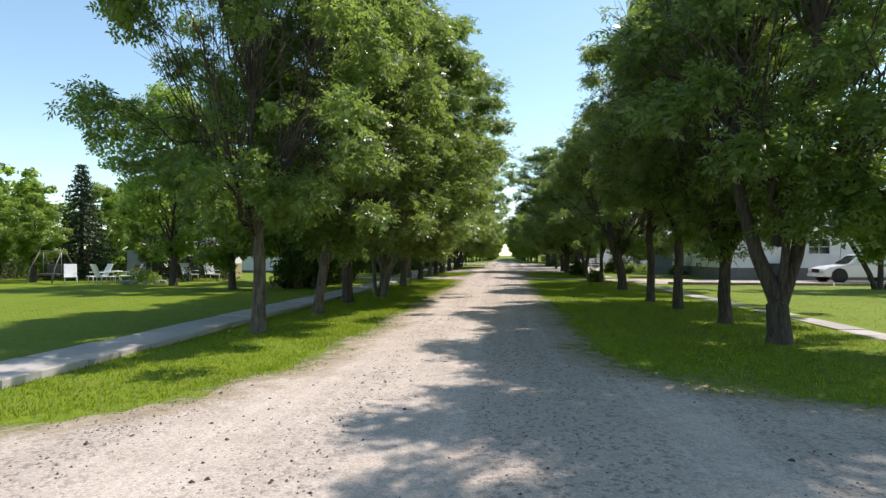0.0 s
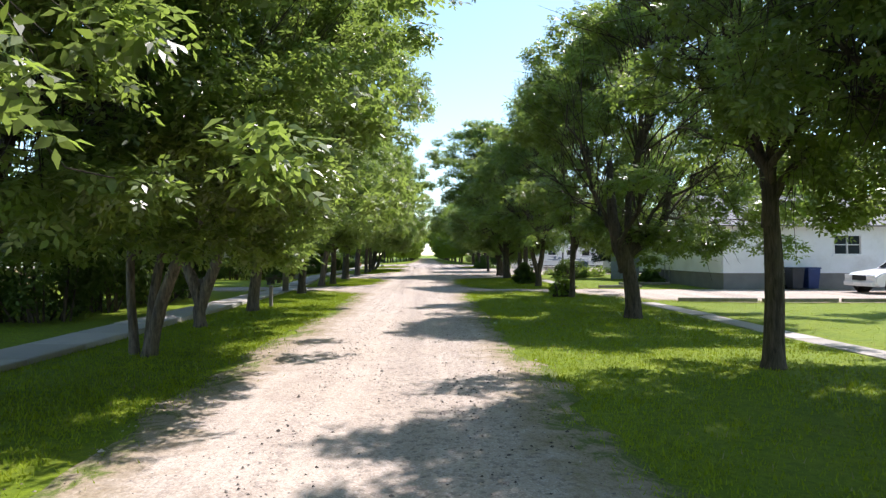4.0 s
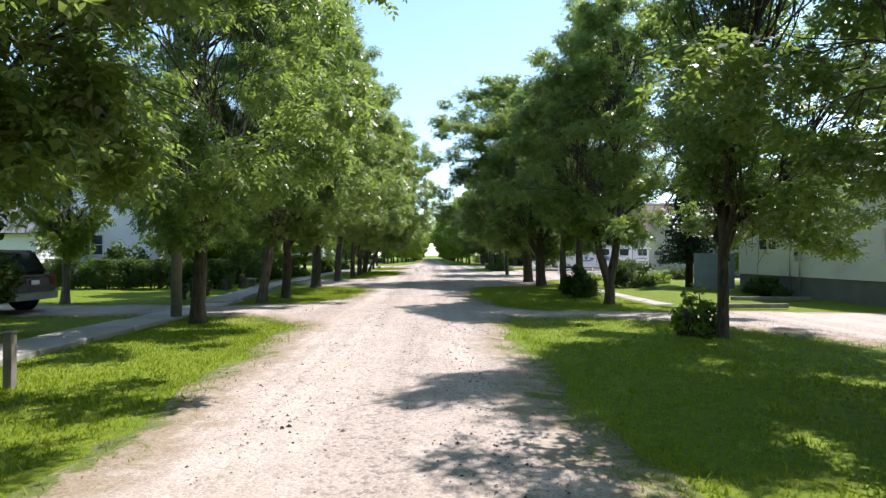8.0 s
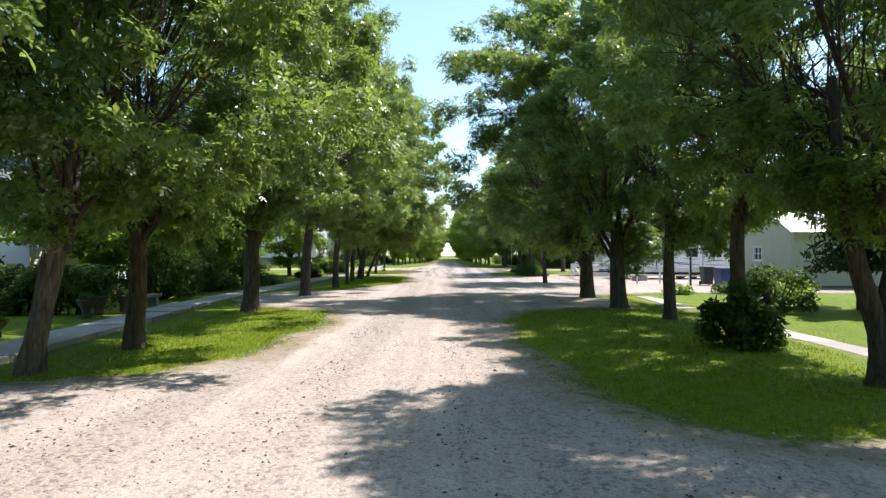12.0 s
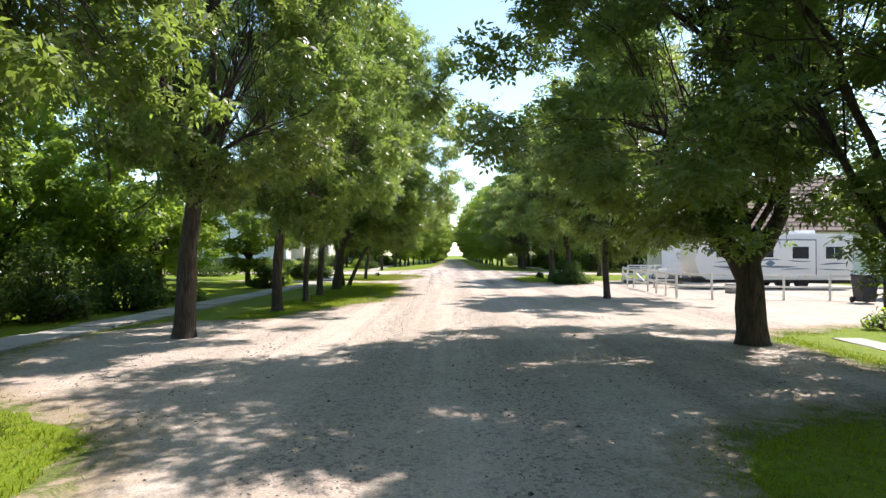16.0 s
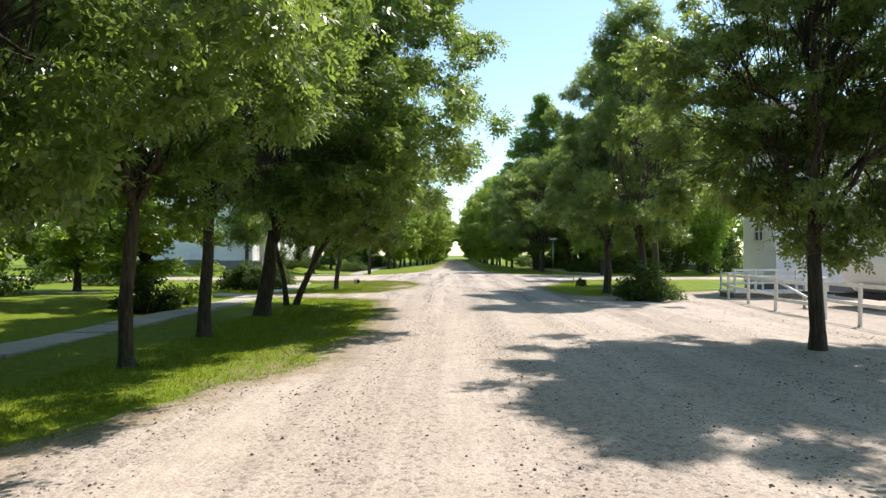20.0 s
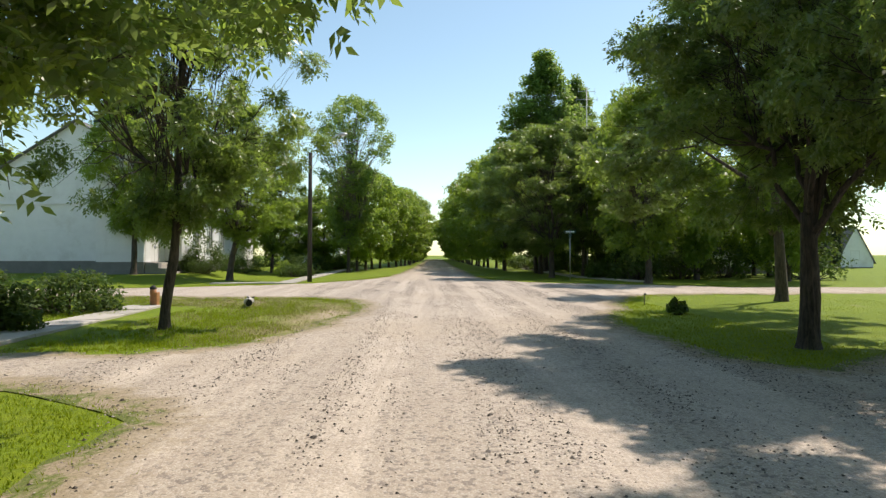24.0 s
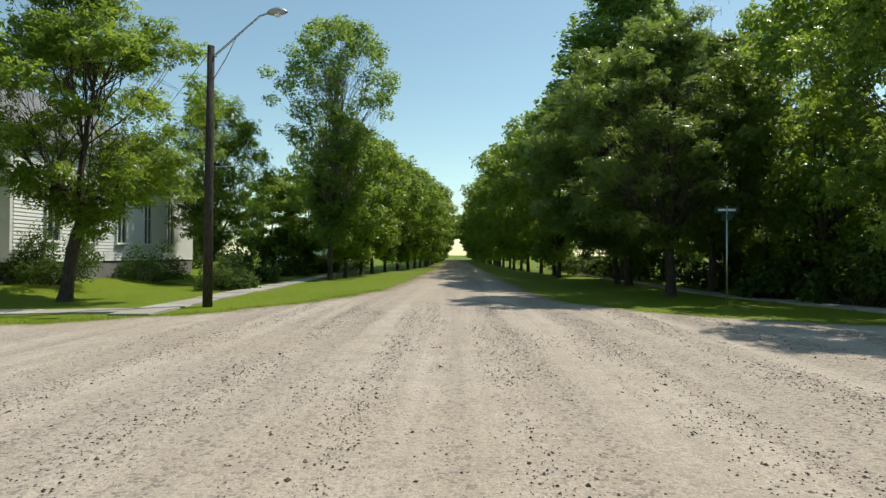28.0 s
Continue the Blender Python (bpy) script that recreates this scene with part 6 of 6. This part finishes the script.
# pots and a bench along the west pavement
def stone_pot(x, y, r, h, label):
    r, h = 0.8 * r, 0.8 * h
    p = thing("stone_pot", x, y, 0.0, label, "planter", group="stone pots")
    part("bowl", lathe([(r * 0.55, 0.0), (r * 0.6, 0.06), (r * 0.45, 0.16), (r * 0.6, h * 0.5), (r, h * 0.86), (r * 1.08, h * 0.9), (r * 1.08, h), (r * 0.9, h), (r * 0.85, h - 0.06)], 20), POT_STONE, p)
    rng = np.random.default_rng(int(abs(x) * 10 + y))
    part_mesh("plant", quads_mesh("plant", clump_leaves(np.array([[0, 0, h + 0.05]]), np.array([r * 0.9]), 160, rng, 0.1, 0.05), LEAF_DARK), p, "dark trailing leaves")
    return p


for x, y, r, h in ((-8.6, 45.2, 0.26, 0.5), (-8.75, 46.5, 0.3, 0.6), (-8.6, 47.4, 0.26, 0.4), (-9.1, 51.2, 0.27, 0.6), (-9.3, 52.1, 0.3, 0.62), (-9.0, 52.8, 0.24, 0.6)):
    stone_pot(x, y, r, h, "weathered cast stone pot with dark leaves beside the pavement")
bench = thing("stone_bench", -8.95, 53.9, 0, "low cast stone bench beside the pavement", "bench", 80)
part("seat", boxed(-0.55, 0.55, -0.19, 0.19, 0.34, 0.42, 0.02), STONE, bench)
for s in (-0.38, 0.38):
    part("leg", boxed(s - 0.07, s + 0.07, -0.15, 0.15, 0, 0.34, 0.02), STONE, bench)
boulder_bm = bmesh.new()
bmesh.ops.create_icosphere(boulder_bm, subdivisions=3, radius=0.5)
for v in boulder_bm.verts:
    k = 1 + 0.12 * math.sin(v.co.x * 5 + v.co.y * 3) + 0.08 * math.sin(v.co.z * 7)
    v.co = Vector((v.co.x * 1.25 * k, v.co.y * k, max(-0.1, v.co.z * 0.75 * k + 0.22)))
boulder = new("boulder", None)
boulder.matrix_basis = pose(-10.8, 64.1, 0)
tagged(boulder, "pale rounded boulder among the shrubs", "boulder")
part("stone", boulder_bm, STONE, boulder)

# garden furniture on the wide lawn
swing = thing("garden_swing", -24.6, 30.4, 0, "garden swing seat with a curved metal frame and grey cushions", "garden swing", -20)
for s in (-1.0, 1.0):
    part("frame", tubed([(s * 1.1, -0.7, 0), (s * 1.06, -0.5, 0.9), (s * 0.98, -0.1, 1.75), (s * 0.98, 0.1, 1.75), (s * 1.06, 0.5, 0.9), (s * 1.1, 0.7, 0)], [0.03] * 6, 8), GREY_WOOD, swing)
part("top_bar", tubed([(-1.0, 0, 1.75), (1.0, 0, 1.75)], [0.03, 0.03], 8), GREY_WOOD, swing)
part("seat", boxed(-0.85, 0.85, -0.3, 0.25, 0.42, 0.55, 0.04), SWING_CLOTH, swing)
part("backrest", boxed(-0.85, 0.85, 0.22, 0.34, 0.5, 1.05, 0.04), SWING_CLOTH, swing)
for s in (-0.8, 0.8):
    part("hanger", tubed([(s, 0.0, 0.5), (s, 0.0, 1.75)], [0.012, 0.012], 6), STEEL, swing)


def lounge_chair(x, y, turn, label):
    c = thing("lawn_chair", x, y, 0, label, "chair", turn, "lawn chairs")
    part("seat", boxed(-0.3, 0.3, -0.55, 0.3, 0.36, 0.42, 0.02), WHITE_PAINT, c)
    b = part("backrest", boxed(-0.3, 0.3, -0.03, 0.03, 0, 0.72, 0.02), WHITE_PAINT, c)
    b.matrix_basis = pose(0, 0.3, 0.4, -24)
    for sx in (-0.27, 0.27):
        for sy in (-0.45, 0.28):
            part("leg", tubed([(sx, sy, 0), (sx, sy * 0.95, 0.38)], [0.022, 0.022], 6), WHITE_PAINT, c)
        part("armrest", boxed(sx - 0.03, sx + 0.03, -0.4, 0.36, 0.6, 0.63, 0.01), WHITE_PAINT, c)
    return c


for x, y, turn in ((-22.9, 29.6, 40), (-22.0, 30.6, -30), (-21.2, 29.9, 150), (-20.6, 31.2, -60), (-19.0, 34.6, 60), (-17.8, 35.0, 50)):
    lounge_chair(x, y, turn, "white slatted lawn chair on the grass")
table = thing("garden_table", -21.6, 31.2, 0, "low white garden table on the lawn", "table")
part("tabletop", lathe([(0.45, 0.62), (0.47, 0.63), (0.47, 0.66), (0.44, 0.67)], 20), WHITE_PAINT, table)
for k in range(4):
    a = math.pi / 2 * k + 0.6
    part("leg", tubed([(0.35 * math.cos(a), 0.35 * math.sin(a), 0), (0.25 * math.cos(a), 0.25 * math.sin(a), 0.62)], [0.02, 0.02], 6), WHITE_PAINT, table)
bed = thing("flower_bed", -19.4, 30.6, 0, "small raised flower bed with yellow blooms and pale stones", "flower bed")
for k in range(11):
    a = 2 * math.pi * k / 11
    part("stone", boxed(-0.16, 0.16, -0.1, 0.1, 0, 0.18, 0.05), STONE, bed).matrix_basis = pose(1.1 * math.cos(a), 0.7 * math.sin(a), 0, 0, 0, math.degrees(a))
bed_rng = np.random.default_rng(5)
for x, y, z, r in ((-0.4, 0, 0.35, 0.5), (0.1, 0.1, 0.4, 0.55), (0.5, -0.1, 0.3, 0.5)):
    part_mesh("plant", quads_mesh("plant", clump_leaves(np.array([[x, y, z]]), np.array([r]), 260, bed_rng, 0.14, 0.06), LEAF_BRIGHT), bed)
part_mesh("bloom", quads_mesh("bloom", clump_leaves(np.array([[-0.45, -0.1, 0.75]]), np.array([0.3]), 120, bed_rng, 0.09, 0.08), YELLOW_PETAL), bed, "yellow blooms")


def garden_shed(x, y, w, d, h, wall_mat, low_mat, label):
    s = thing("garden_shed", x, y, 0, label, "shed", group="garden sheds")
    part("lower_wall", boxed(0, w, 0, d, -0.05, h * 0.5, 0.01), low_mat, s)
    part("upper_wall", boxed(0.01, w - 0.01, 0.01, d - 0.01, h * 0.5, h, 0.01), wall_mat, s)
    part("roof", extrude_outline([(-0.15, h), (w / 2, h + 0.45), (w + 0.15, h), (w + 0.15, h + 0.06), (w / 2, h + 0.52), (-0.15, h + 0.06)], d + 0.3), SHINGLE_GREY, s).location = (0, -0.15, 0)
    window(s, pose(w / 2, 0.01, h * 0.6), 0.6, 0.5, 1)
    return s


TAN = plain("tan_panel", (0.42, 0.34, 0.19), 0.7, 0.12, 3, 40, 0.2)
garden_shed(-22.0, 40.5, 2.6, 2.2, 1.9, SIDING, TAN, "small shed with white upper and tan lower walls")
garden_shed(-27.0, 40.5, 2.0, 2.0, 1.9, SIDING, SIDING, "small white shed under the spruces")
mower = thing("ride_on_mower", -23.6, 38.5, 0, "red ride-on mower standing beside a shed", "mower", 30)
part("body", boxed(0, 1.3, 0, 0.6, 0.3, 0.75, 0.06), RED_PAINT, mower)
part("seat", boxed(0.1, 0.5, 0.1, 0.5, 0.75, 1.1, 0.05), BLACK, mower)
for x in (0.25, 1.1):
    for yy in (-0.05, 0.65):
        wheel(mower, x, yy, 0.24, 0.16)

mast = thing("antenna_mast", 12.8, 128.0, 0, "thin steel television antenna mast with short cross bars", "antenna")
part("mast", tubed([(0, 0, 0), (0, 0, 16.0)], [0.05, 0.03], 8), STEEL, mast)
for z, w in ((15.6, 0.7), (14.9, 0.9), (14.3, 0.5)):
    part("cross_bar", tubed([(-w, 0, z), (w, 0, z)], [0.02, 0.02], 6), STEEL, mast)
    for s in (-w, w):
        part("element", tubed([(s, 0, z - 0.25), (s, 0, z + 0.25)], [0.014, 0.014], 5), STEEL, mast)
mailbox = thing("archway", -11.6, 170.0, 0, "small white garden arch far down the pavement", "arch")
for s in (-0.6, 0.6):
    part("post", tubed([(s, 0, 0), (s, 0, 2.2)], [0.05, 0.05], 8), WHITE_PAINT, mailbox)
part("bow", tubed([(-0.6, 0, 2.2), (-0.35, 0, 2.55), (0, 0, 2.65), (0.35, 0, 2.55), (0.6, 0, 2.2)], [0.05] * 5, 8), WHITE_PAINT, mailbox)
ramp = thing("hall_ramp", 10.6, 84.6, 0, "white railed wooden ramp in front of the hall", "ramp", 0)
part("deck", boxed(0, 3.4, 0, 1.4, 0.18, 0.26, 0.01), WHITE_PAINT, ramp)
part("skirt", boxed(0.05, 3.35, 0.05, 1.35, -0.05, 0.18), GREY_WOOD, ramp)
for k in range(5):
    part("post", boxed(0.8 * k + 0.02, 0.8 * k + 0.1, 0.0, 0.08, 0.26, 1.15, 0.01), WHITE_PAINT, ramp)
for z in (0.6, 0.85, 1.1):
    part("rail", boxed(0, 3.35, 0.02, 0.06, z - 0.04, z + 0.04, 0.008), WHITE_PAINT, ramp)

# ---- hedges and bushes ----
for k in range(4):
    shrub("hedge", -9.6, 27.6 + 2.7 * k, 0.95, 1.5, 3.5, 8000, "tall dense dark green hedge along the pavement", "hedge", seed=k, size=0.17, group="tall hedges", box_like=True, clumps=70)
for k in range(4):
    shrub("hedge", -17.0 + 2.2 * k, 52.4, 1.2, 0.75, 1.32, 7500, "low clipped hedge in front of a white house", "hedge", seed=10 + k, size=0.12, group="clipped hedges", box_like=True, clumps=50)
BUSHES = [(13.25, 47.6, 0.55, 1.3, 0.75, 1500, LEAF_DARK), (5.65, 47.0, 0.66, 0.62, 1.38, 2200, LEAF_DARK), (5.35, 36.1, 0.48, 0.42, 0.95, 450, LEAF_BRIGHT), (9.9, 53.8, 1.1, 0.9, 1.9, 2200, LEAF_DARK), (11.9, 57.6, 0.9, 0.7, 0.9, 900, LEAF_BRIGHT), (13.0, 57.9, 0.6, 0.6, 0.8, 600, LEAF_BRIGHT),
          (6.9, 83.6, 1.15, 1.0, 1.5, 3000, LEAF_DARK), (6.65, 94.2, 0.28, 0.27, 0.45, 350, LEAF_DARK), (-9.9, 79.0, 0.85, 0.75, 1.25, 1800, LEAF_DARK), (-10.6, 90.8, 1.65, 0.95, 1.5, 4200, LEAF_DARK), (-10.9, 95.0, 1.3, 1.2, 1.35, 2600, LEAF_DARK),
          (-10.6, 57.8, 1.3, 1.3, 2.9, 3000, LEAF_DARK), (-11.4, 60.4, 1.4, 1.3, 2.6, 3000, LEAF_DARK), (-10.6, 62.9, 1.1, 1.0, 2.0, 2000, LEAF_DARK), (-10.3, 66.4, 1.1, 1.3, 1.7, 2200, LEAF_DARK), (-12.5, 66.0, 1.3, 1.3, 2.4, 2200, LEAF_DARK), (-9.8, 69.3, 0.7, 0.8, 0.7, 900, LEAF_BRIGHT),
          (-10.2, 82.2, 0.8, 1.3, 0.7, 1200, LEAF_BRIGHT), (-17.3, 121.8, 2.1, 1.6, 2.7, 4600, LEAF_DARK), (-11.2, 125.0, 1.3, 1.2, 1.7, 2200, LEAF_DARK), (-16.5, 128.5, 1.5, 1.4, 2.2, 2200, LEAF_DARK), (-12.6, 127.5, 1.0, 0.9, 1.4, 1200, LEAF_BRIGHT),
          (10.2, 61.8, 0.6, 0.5, 0.5, 500, LEAF_BRIGHT), (12.8, 62.6, 0.7, 0.6, 0.6, 600, LEAF_DARK), (16.3, 63.8, 1.0, 0.8, 1.0, 900, LEAF_DARK)]
for k, (x, y, rx, ry, h, n, mat) in enumerate(BUSHES):
    shrub("bush", x, y, rx, ry, h, int(n * 1.7), "leafy green bush with an uneven outline" if mat == LEAF_DARK else "light green garden shrub", "bush", mat, 30 + k, group="bushes")
for k, (x, y, rx, h) in enumerate(((13.5, 117.5, 1.8, 2.6), (-17, 146, 3.0, 3.0), (-23, 147, 3.2, 3.2), (-29, 146, 3.2, 3.0), (-36, 147, 3.4, 3.4), (-43, 143, 3.4, 3.4), (11.8, 141, 1.8, 2.2), (11.4, 148, 2.0, 2.4), (11.6, 156, 2.2, 2.4), (12.0, 166, 2.6, 2.6), (-12.5, 131.5, 1.5, 1.8), (-31.0, 63.0, 3.0, 3.0), (-24.0, 72.5, 2.6, 2.6), (-21.5, 86.5, 2.4, 2.2), (17.0, 119.0, 2.2, 3.0), (21.0, 121.0, 2.2, 3.2), (15.0, 122.5, 2.2, 3.2), (12.6, 121.0, 1.5, 2.0), (25.5, 118.0, 2.4, 3.2), (13.5, 128.5, 1.8, 2.6), (14.0, 137.0, 2.2, 3.0), (14.0, 146.0, 2.4, 3.0), (14.0, 156.0, 2.6, 3.0), (-13.5, 143.0, 2.0, 1.8), (-13.0, 150.0, 2.0, 1.8),
                                   (-13.0, 157.0, 2.2, 1.8), (-13.0, 166.0, 2.4, 2.0), (-21.0, 39.5, 2.0, 2.4), (-33.0, 37.5, 2.8, 3.2), (-29.5, 39.0, 2.6, 3.0), (-37.0, 40.0, 3.0, 3.4), (-12.5, 38.5, 1.8, 2.8), (-17.0, 70.0, 2.2, 2.6), (-20.0, 96.0, 2.2, 1.8), (-25, 99.0, 2.4, 2.0), (-15.5, 55.5, 1.6, 2.2))):
    shrub("bush", x, y, rx, rx * 0.85, h, 1500, "large dark shrub in the shade of the trees", "bush", LEAF_DARK, 80 + k, 0.26, group="background shrubs", clumps=30)
for x in (47.5, 49.6):
    juniper(x, 151.0, 11.6 if x < 48 else 12.6, 0.95, int(x))


# ---- grass blades, pebbles and leaf litter ----
def on_pavement(x, y):
    west = (np.abs(x + 6.5 + 0.0094 * (y - 6.4)) < 0.58) & (y > 6) & (y < 38.4)
    west |= (np.abs(x + 6.9 + 0.105 * (y - 43.6)) < 0.6) & (y > 43.4) & (y < 57.2)
    west |= (np.abs(x + 8.5) < 0.62) & (y > 56.8) & (y < 97)
    east = (np.abs(x - 7.4) < 0.46) & (y > 8.6) & (y < 52) | (np.abs(x - 7.95) < 0.6) & (y >= 52) & (y < 61)
    return west | east


def blades(name, count, x0, x1, y0, y1, height, seed, thin=0.011, dry=False, tufts=0):
    """Single blades over a stretch of turf, spread out or in so many tufts."""
    rng = np.random.default_rng(seed)
    x, y = rng.uniform(x0, x1, tufts or count), rng.uniform(y0, y1, tufts or count)
    if tufts:
        spread = rng.uniform(0.03, 0.13, tufts)
        pick = rng.integers(0, tufts, count)
        x, y = x[pick] + rng.normal(size=count) * spread[pick], y[pick] + rng.normal(size=count) * spread[pick]
    keep = ~inside(ROAD_LEFT + ROAD_RIGHT, x, y) & ~on_pavement(x, y)
    keep &= (wave(x, y, 0.9) + rng.normal(size=count) * 0.7) > -1.3
    bare = wear(x, y) + rng.normal(size=count) * 0.14 + 0.1 * wave(x, y, 1.1)
    keep &= (bare > 0.22) & (bare < 0.68) if dry else bare < 0.45
    x, y = x[keep], y[keep]
    n = len(x)
    z = rise(x, y) - 0.035 + 0.012 * wave(x, y, 0.45)
    h = height * rng.uniform(0.5, 1.3, n)
    a = rng.uniform(0, 2 * math.pi, n)
    lean = rng.uniform(0.15, 0.75, n) * h
    b = a + rng.uniform(0.8, 2.4, n)
    w = thin * rng.uniform(0.7, 1.4, n)
    foot = np.stack([x, y, z - 0.004], -1)
    side = np.stack([np.cos(a) * w, np.sin(a) * w, np.zeros(n)], -1)
    tip = foot + np.stack([np.cos(b) * lean, np.sin(b) * lean, h], -1)
    ob = new(name, tris_mesh(name, np.stack([foot - side, foot + side, tip], 1), DRY_BLADE if dry else BLADE))
    return ob


near_west = blades("grass", 210000, -6.2, -2.4, 4, 104, 0.045, 11, 0.008)
tagged(near_west, "short mown grass blades on the verges", "grass", kind="stuff")
near_east = blades("grass", 210000, 1.3, 7.2, 4, 100, 0.045, 12, 0.008)
tagged(near_east, "short mown grass blades on the verges", "grass", kind="stuff")
yards = blades("grass", 90000, -16, -6.9, 4, 112, 0.024, 13, 0.009)
tagged(yards, "mown grass blades of the front yards", "grass", kind="stuff")
yards_east = blades("grass", 80000, 7.7, 16, 4, 112, 0.024, 14, 0.009)
tagged(yards_east, "mown grass blades of the front yards", "grass", kind="stuff")
far_lawn = blades("grass", 40000, -20, 20, 104, 140, 0.024, 15, 0.01)
tagged(far_lawn, "mown grass blades beyond the crossing", "grass", kind="stuff")


dry_grass = blades("dry_grass", 120000, -13, -2.6, 86, 103, 0.05, 16, 0.006, True)
tagged(dry_grass, "thin dry straw-coloured grass on worn turf", "grass", kind="stuff")
island_tufts = blades("grass", 60000, -12, -2.6, 87, 102, 0.085, 18, 0.006, False, 1500)
tagged(island_tufts, "rough tufts of longer grass on the island at the crossing", "grass", kind="stuff")
verge_tufts = blades("grass", 45000, -6.2, 7.0, 5, 86, 0.07, 19, 0.006, False, 1500)
tagged(verge_tufts, "rough tufts of longer grass on the verges", "grass", kind="stuff")
dry_verge = blades("dry_grass", 60000, -6.5, 8.5, 5, 80, 0.06, 17, 0.008, True)
tagged(dry_verge, "thin dry straw-coloured grass on worn turf", "grass", kind="stuff")


def ragged_edge(seed, count):
    """Longer tufts where the verge meets the gravel."""
    rng = np.random.default_rng(seed)
    out = []
    for line in (ROAD_LEFT, ROAD_RIGHT):
        for (xa, ya), (xb, yb) in zip(line, line[1:]):
            ln = math.hypot(xb - xa, yb - ya)
            if max(ya, yb) > 130 or min(ya, yb) < 2 or max(abs(xa), abs(xb)) > 20:
                continue
            n = int(ln * count)
            t = rng.uniform(0, 1, n)
            out.append(np.stack([xa + (xb - xa) * t + rng.normal(size=n) * 0.27, ya + (yb - ya) * t + rng.normal(size=n) * 0.27], -1))
    p = np.concatenate(out)
    p = p[(wave(p[:, 0], p[:, 1], 1.4) + rng.normal(size=len(p)) * 0.5) > -0.2]
    n = len(p)
    a, b = rng.uniform(0, 2 * math.pi, n), rng.uniform(0, 2 * math.pi, n)
    h = rng.uniform(0.02, 0.065, n)
    foot = np.stack([p[:, 0], p[:, 1], np.full(n, -0.02)], -1)
    side = np.stack([np.cos(a), np.sin(a), np.zeros(n)], -1) * 0.006
    tip = foot + np.stack([np.cos(b) * h * 0.6, np.sin(b) * h * 0.6, h], -1)
    return np.stack([foot - side, foot + side, tip], 1)


edge = new("grass_edge", tris_mesh("grass_edge", ragged_edge(21, 300), BLADE))
tagged(edge, "ragged longer grass tufts along the gravel edge", "grass", kind="stuff")


def pebbles(name, count, seed, y0, y1, size):
    """Loose stones strewn on the street, thicker in bands between the wheel tracks."""
    rng = np.random.default_rng(seed)
    x, y = rng.uniform(-6.5, 8.5, count), rng.uniform(y0, y1, count)
    keep = inside(ROAD_LEFT + ROAD_RIGHT, x, y)
    bands = np.sin(x * 3.4 + 0.5 * np.sin(y * 0.21)) + 0.6 * np.sin(x * 8.1 + y * 0.3) + 0.8 * wave(x, y, 0.6)
    keep &= bands + rng.normal(size=count) * 0.9 > 0.4
    x, y = x[keep], y[keep]
    n = len(x)
    r = size * rng.lognormal(0, 0.38, n)
    turn = rng.uniform(0, 2 * math.pi, n)
    c, s = np.cos(turn), np.sin(turn)
    shape = np.array([(1, 0, 0), (0.15, 0.8, 0.1), (-0.9, 0.15, 0), (-0.1, -0.75, 0.05), (0.08, 0.05, 0.62)])
    jig = shape[None] * rng.uniform(0.75, 1.25, (n, 5, 1)) * r[:, None, None]
    v = np.stack([jig[..., 0] * c[:, None] - jig[..., 1] * s[:, None] + x[:, None], jig[..., 0] * s[:, None] + jig[..., 1] * c[:, None] + y[:, None], jig[..., 2] + 0.001 + ruts(x, y)[:, None]], -1)
    tri = np.stack([v[:, [0, 1, 4]], v[:, [1, 2, 4]], v[:, [2, 3, 4]], v[:, [3, 0, 4]]], 1).reshape(-1, 3, 3)
    me = bpy.data.meshes.new(name)
    faces = (np.array([[0, 1, 4], [1, 2, 4], [2, 3, 4], [3, 0, 4]])[None] + 5 * np.arange(n)[:, None, None]).reshape(-1, 3)
    me.from_pydata(v.reshape(-1, 3).tolist(), [], faces.tolist())
    me.materials.append(STONES)
    me.update()
    return tagged(new(name, me), "loose grey and brown stones strewn on the gravel street", "gravel", kind="stuff")


n_stone = Nodes("loose_stone")
one_stone = n_stone.add("ShaderNodeNewGeometry").outputs["Random Per Island"]
STONES = n_stone.finish(Base_Color=n_stone.mix(n_stone.ramp(n_stone.noise(40), 0.35, 0.65), n_stone.mix(n_stone.ramp(one_stone, 0.35, 1.0), (0.05, 0.042, 0.034), (0.34, 0.29, 0.24)), n_stone.mix(n_stone.ramp(one_stone, 0.45, 1.0), (0.075, 0.062, 0.05), (0.55, 0.5, 0.44))), Roughness=0.9)
pebbles("gravel_stones", 150000, 31, 2, 116, 0.0095)
pebbles("gravel_stones_coarse", 70000, 32, 2, 116, 0.0122)
pebbles("gravel_stones_crossing", 90000, 33, 82, 118, 0.0108)
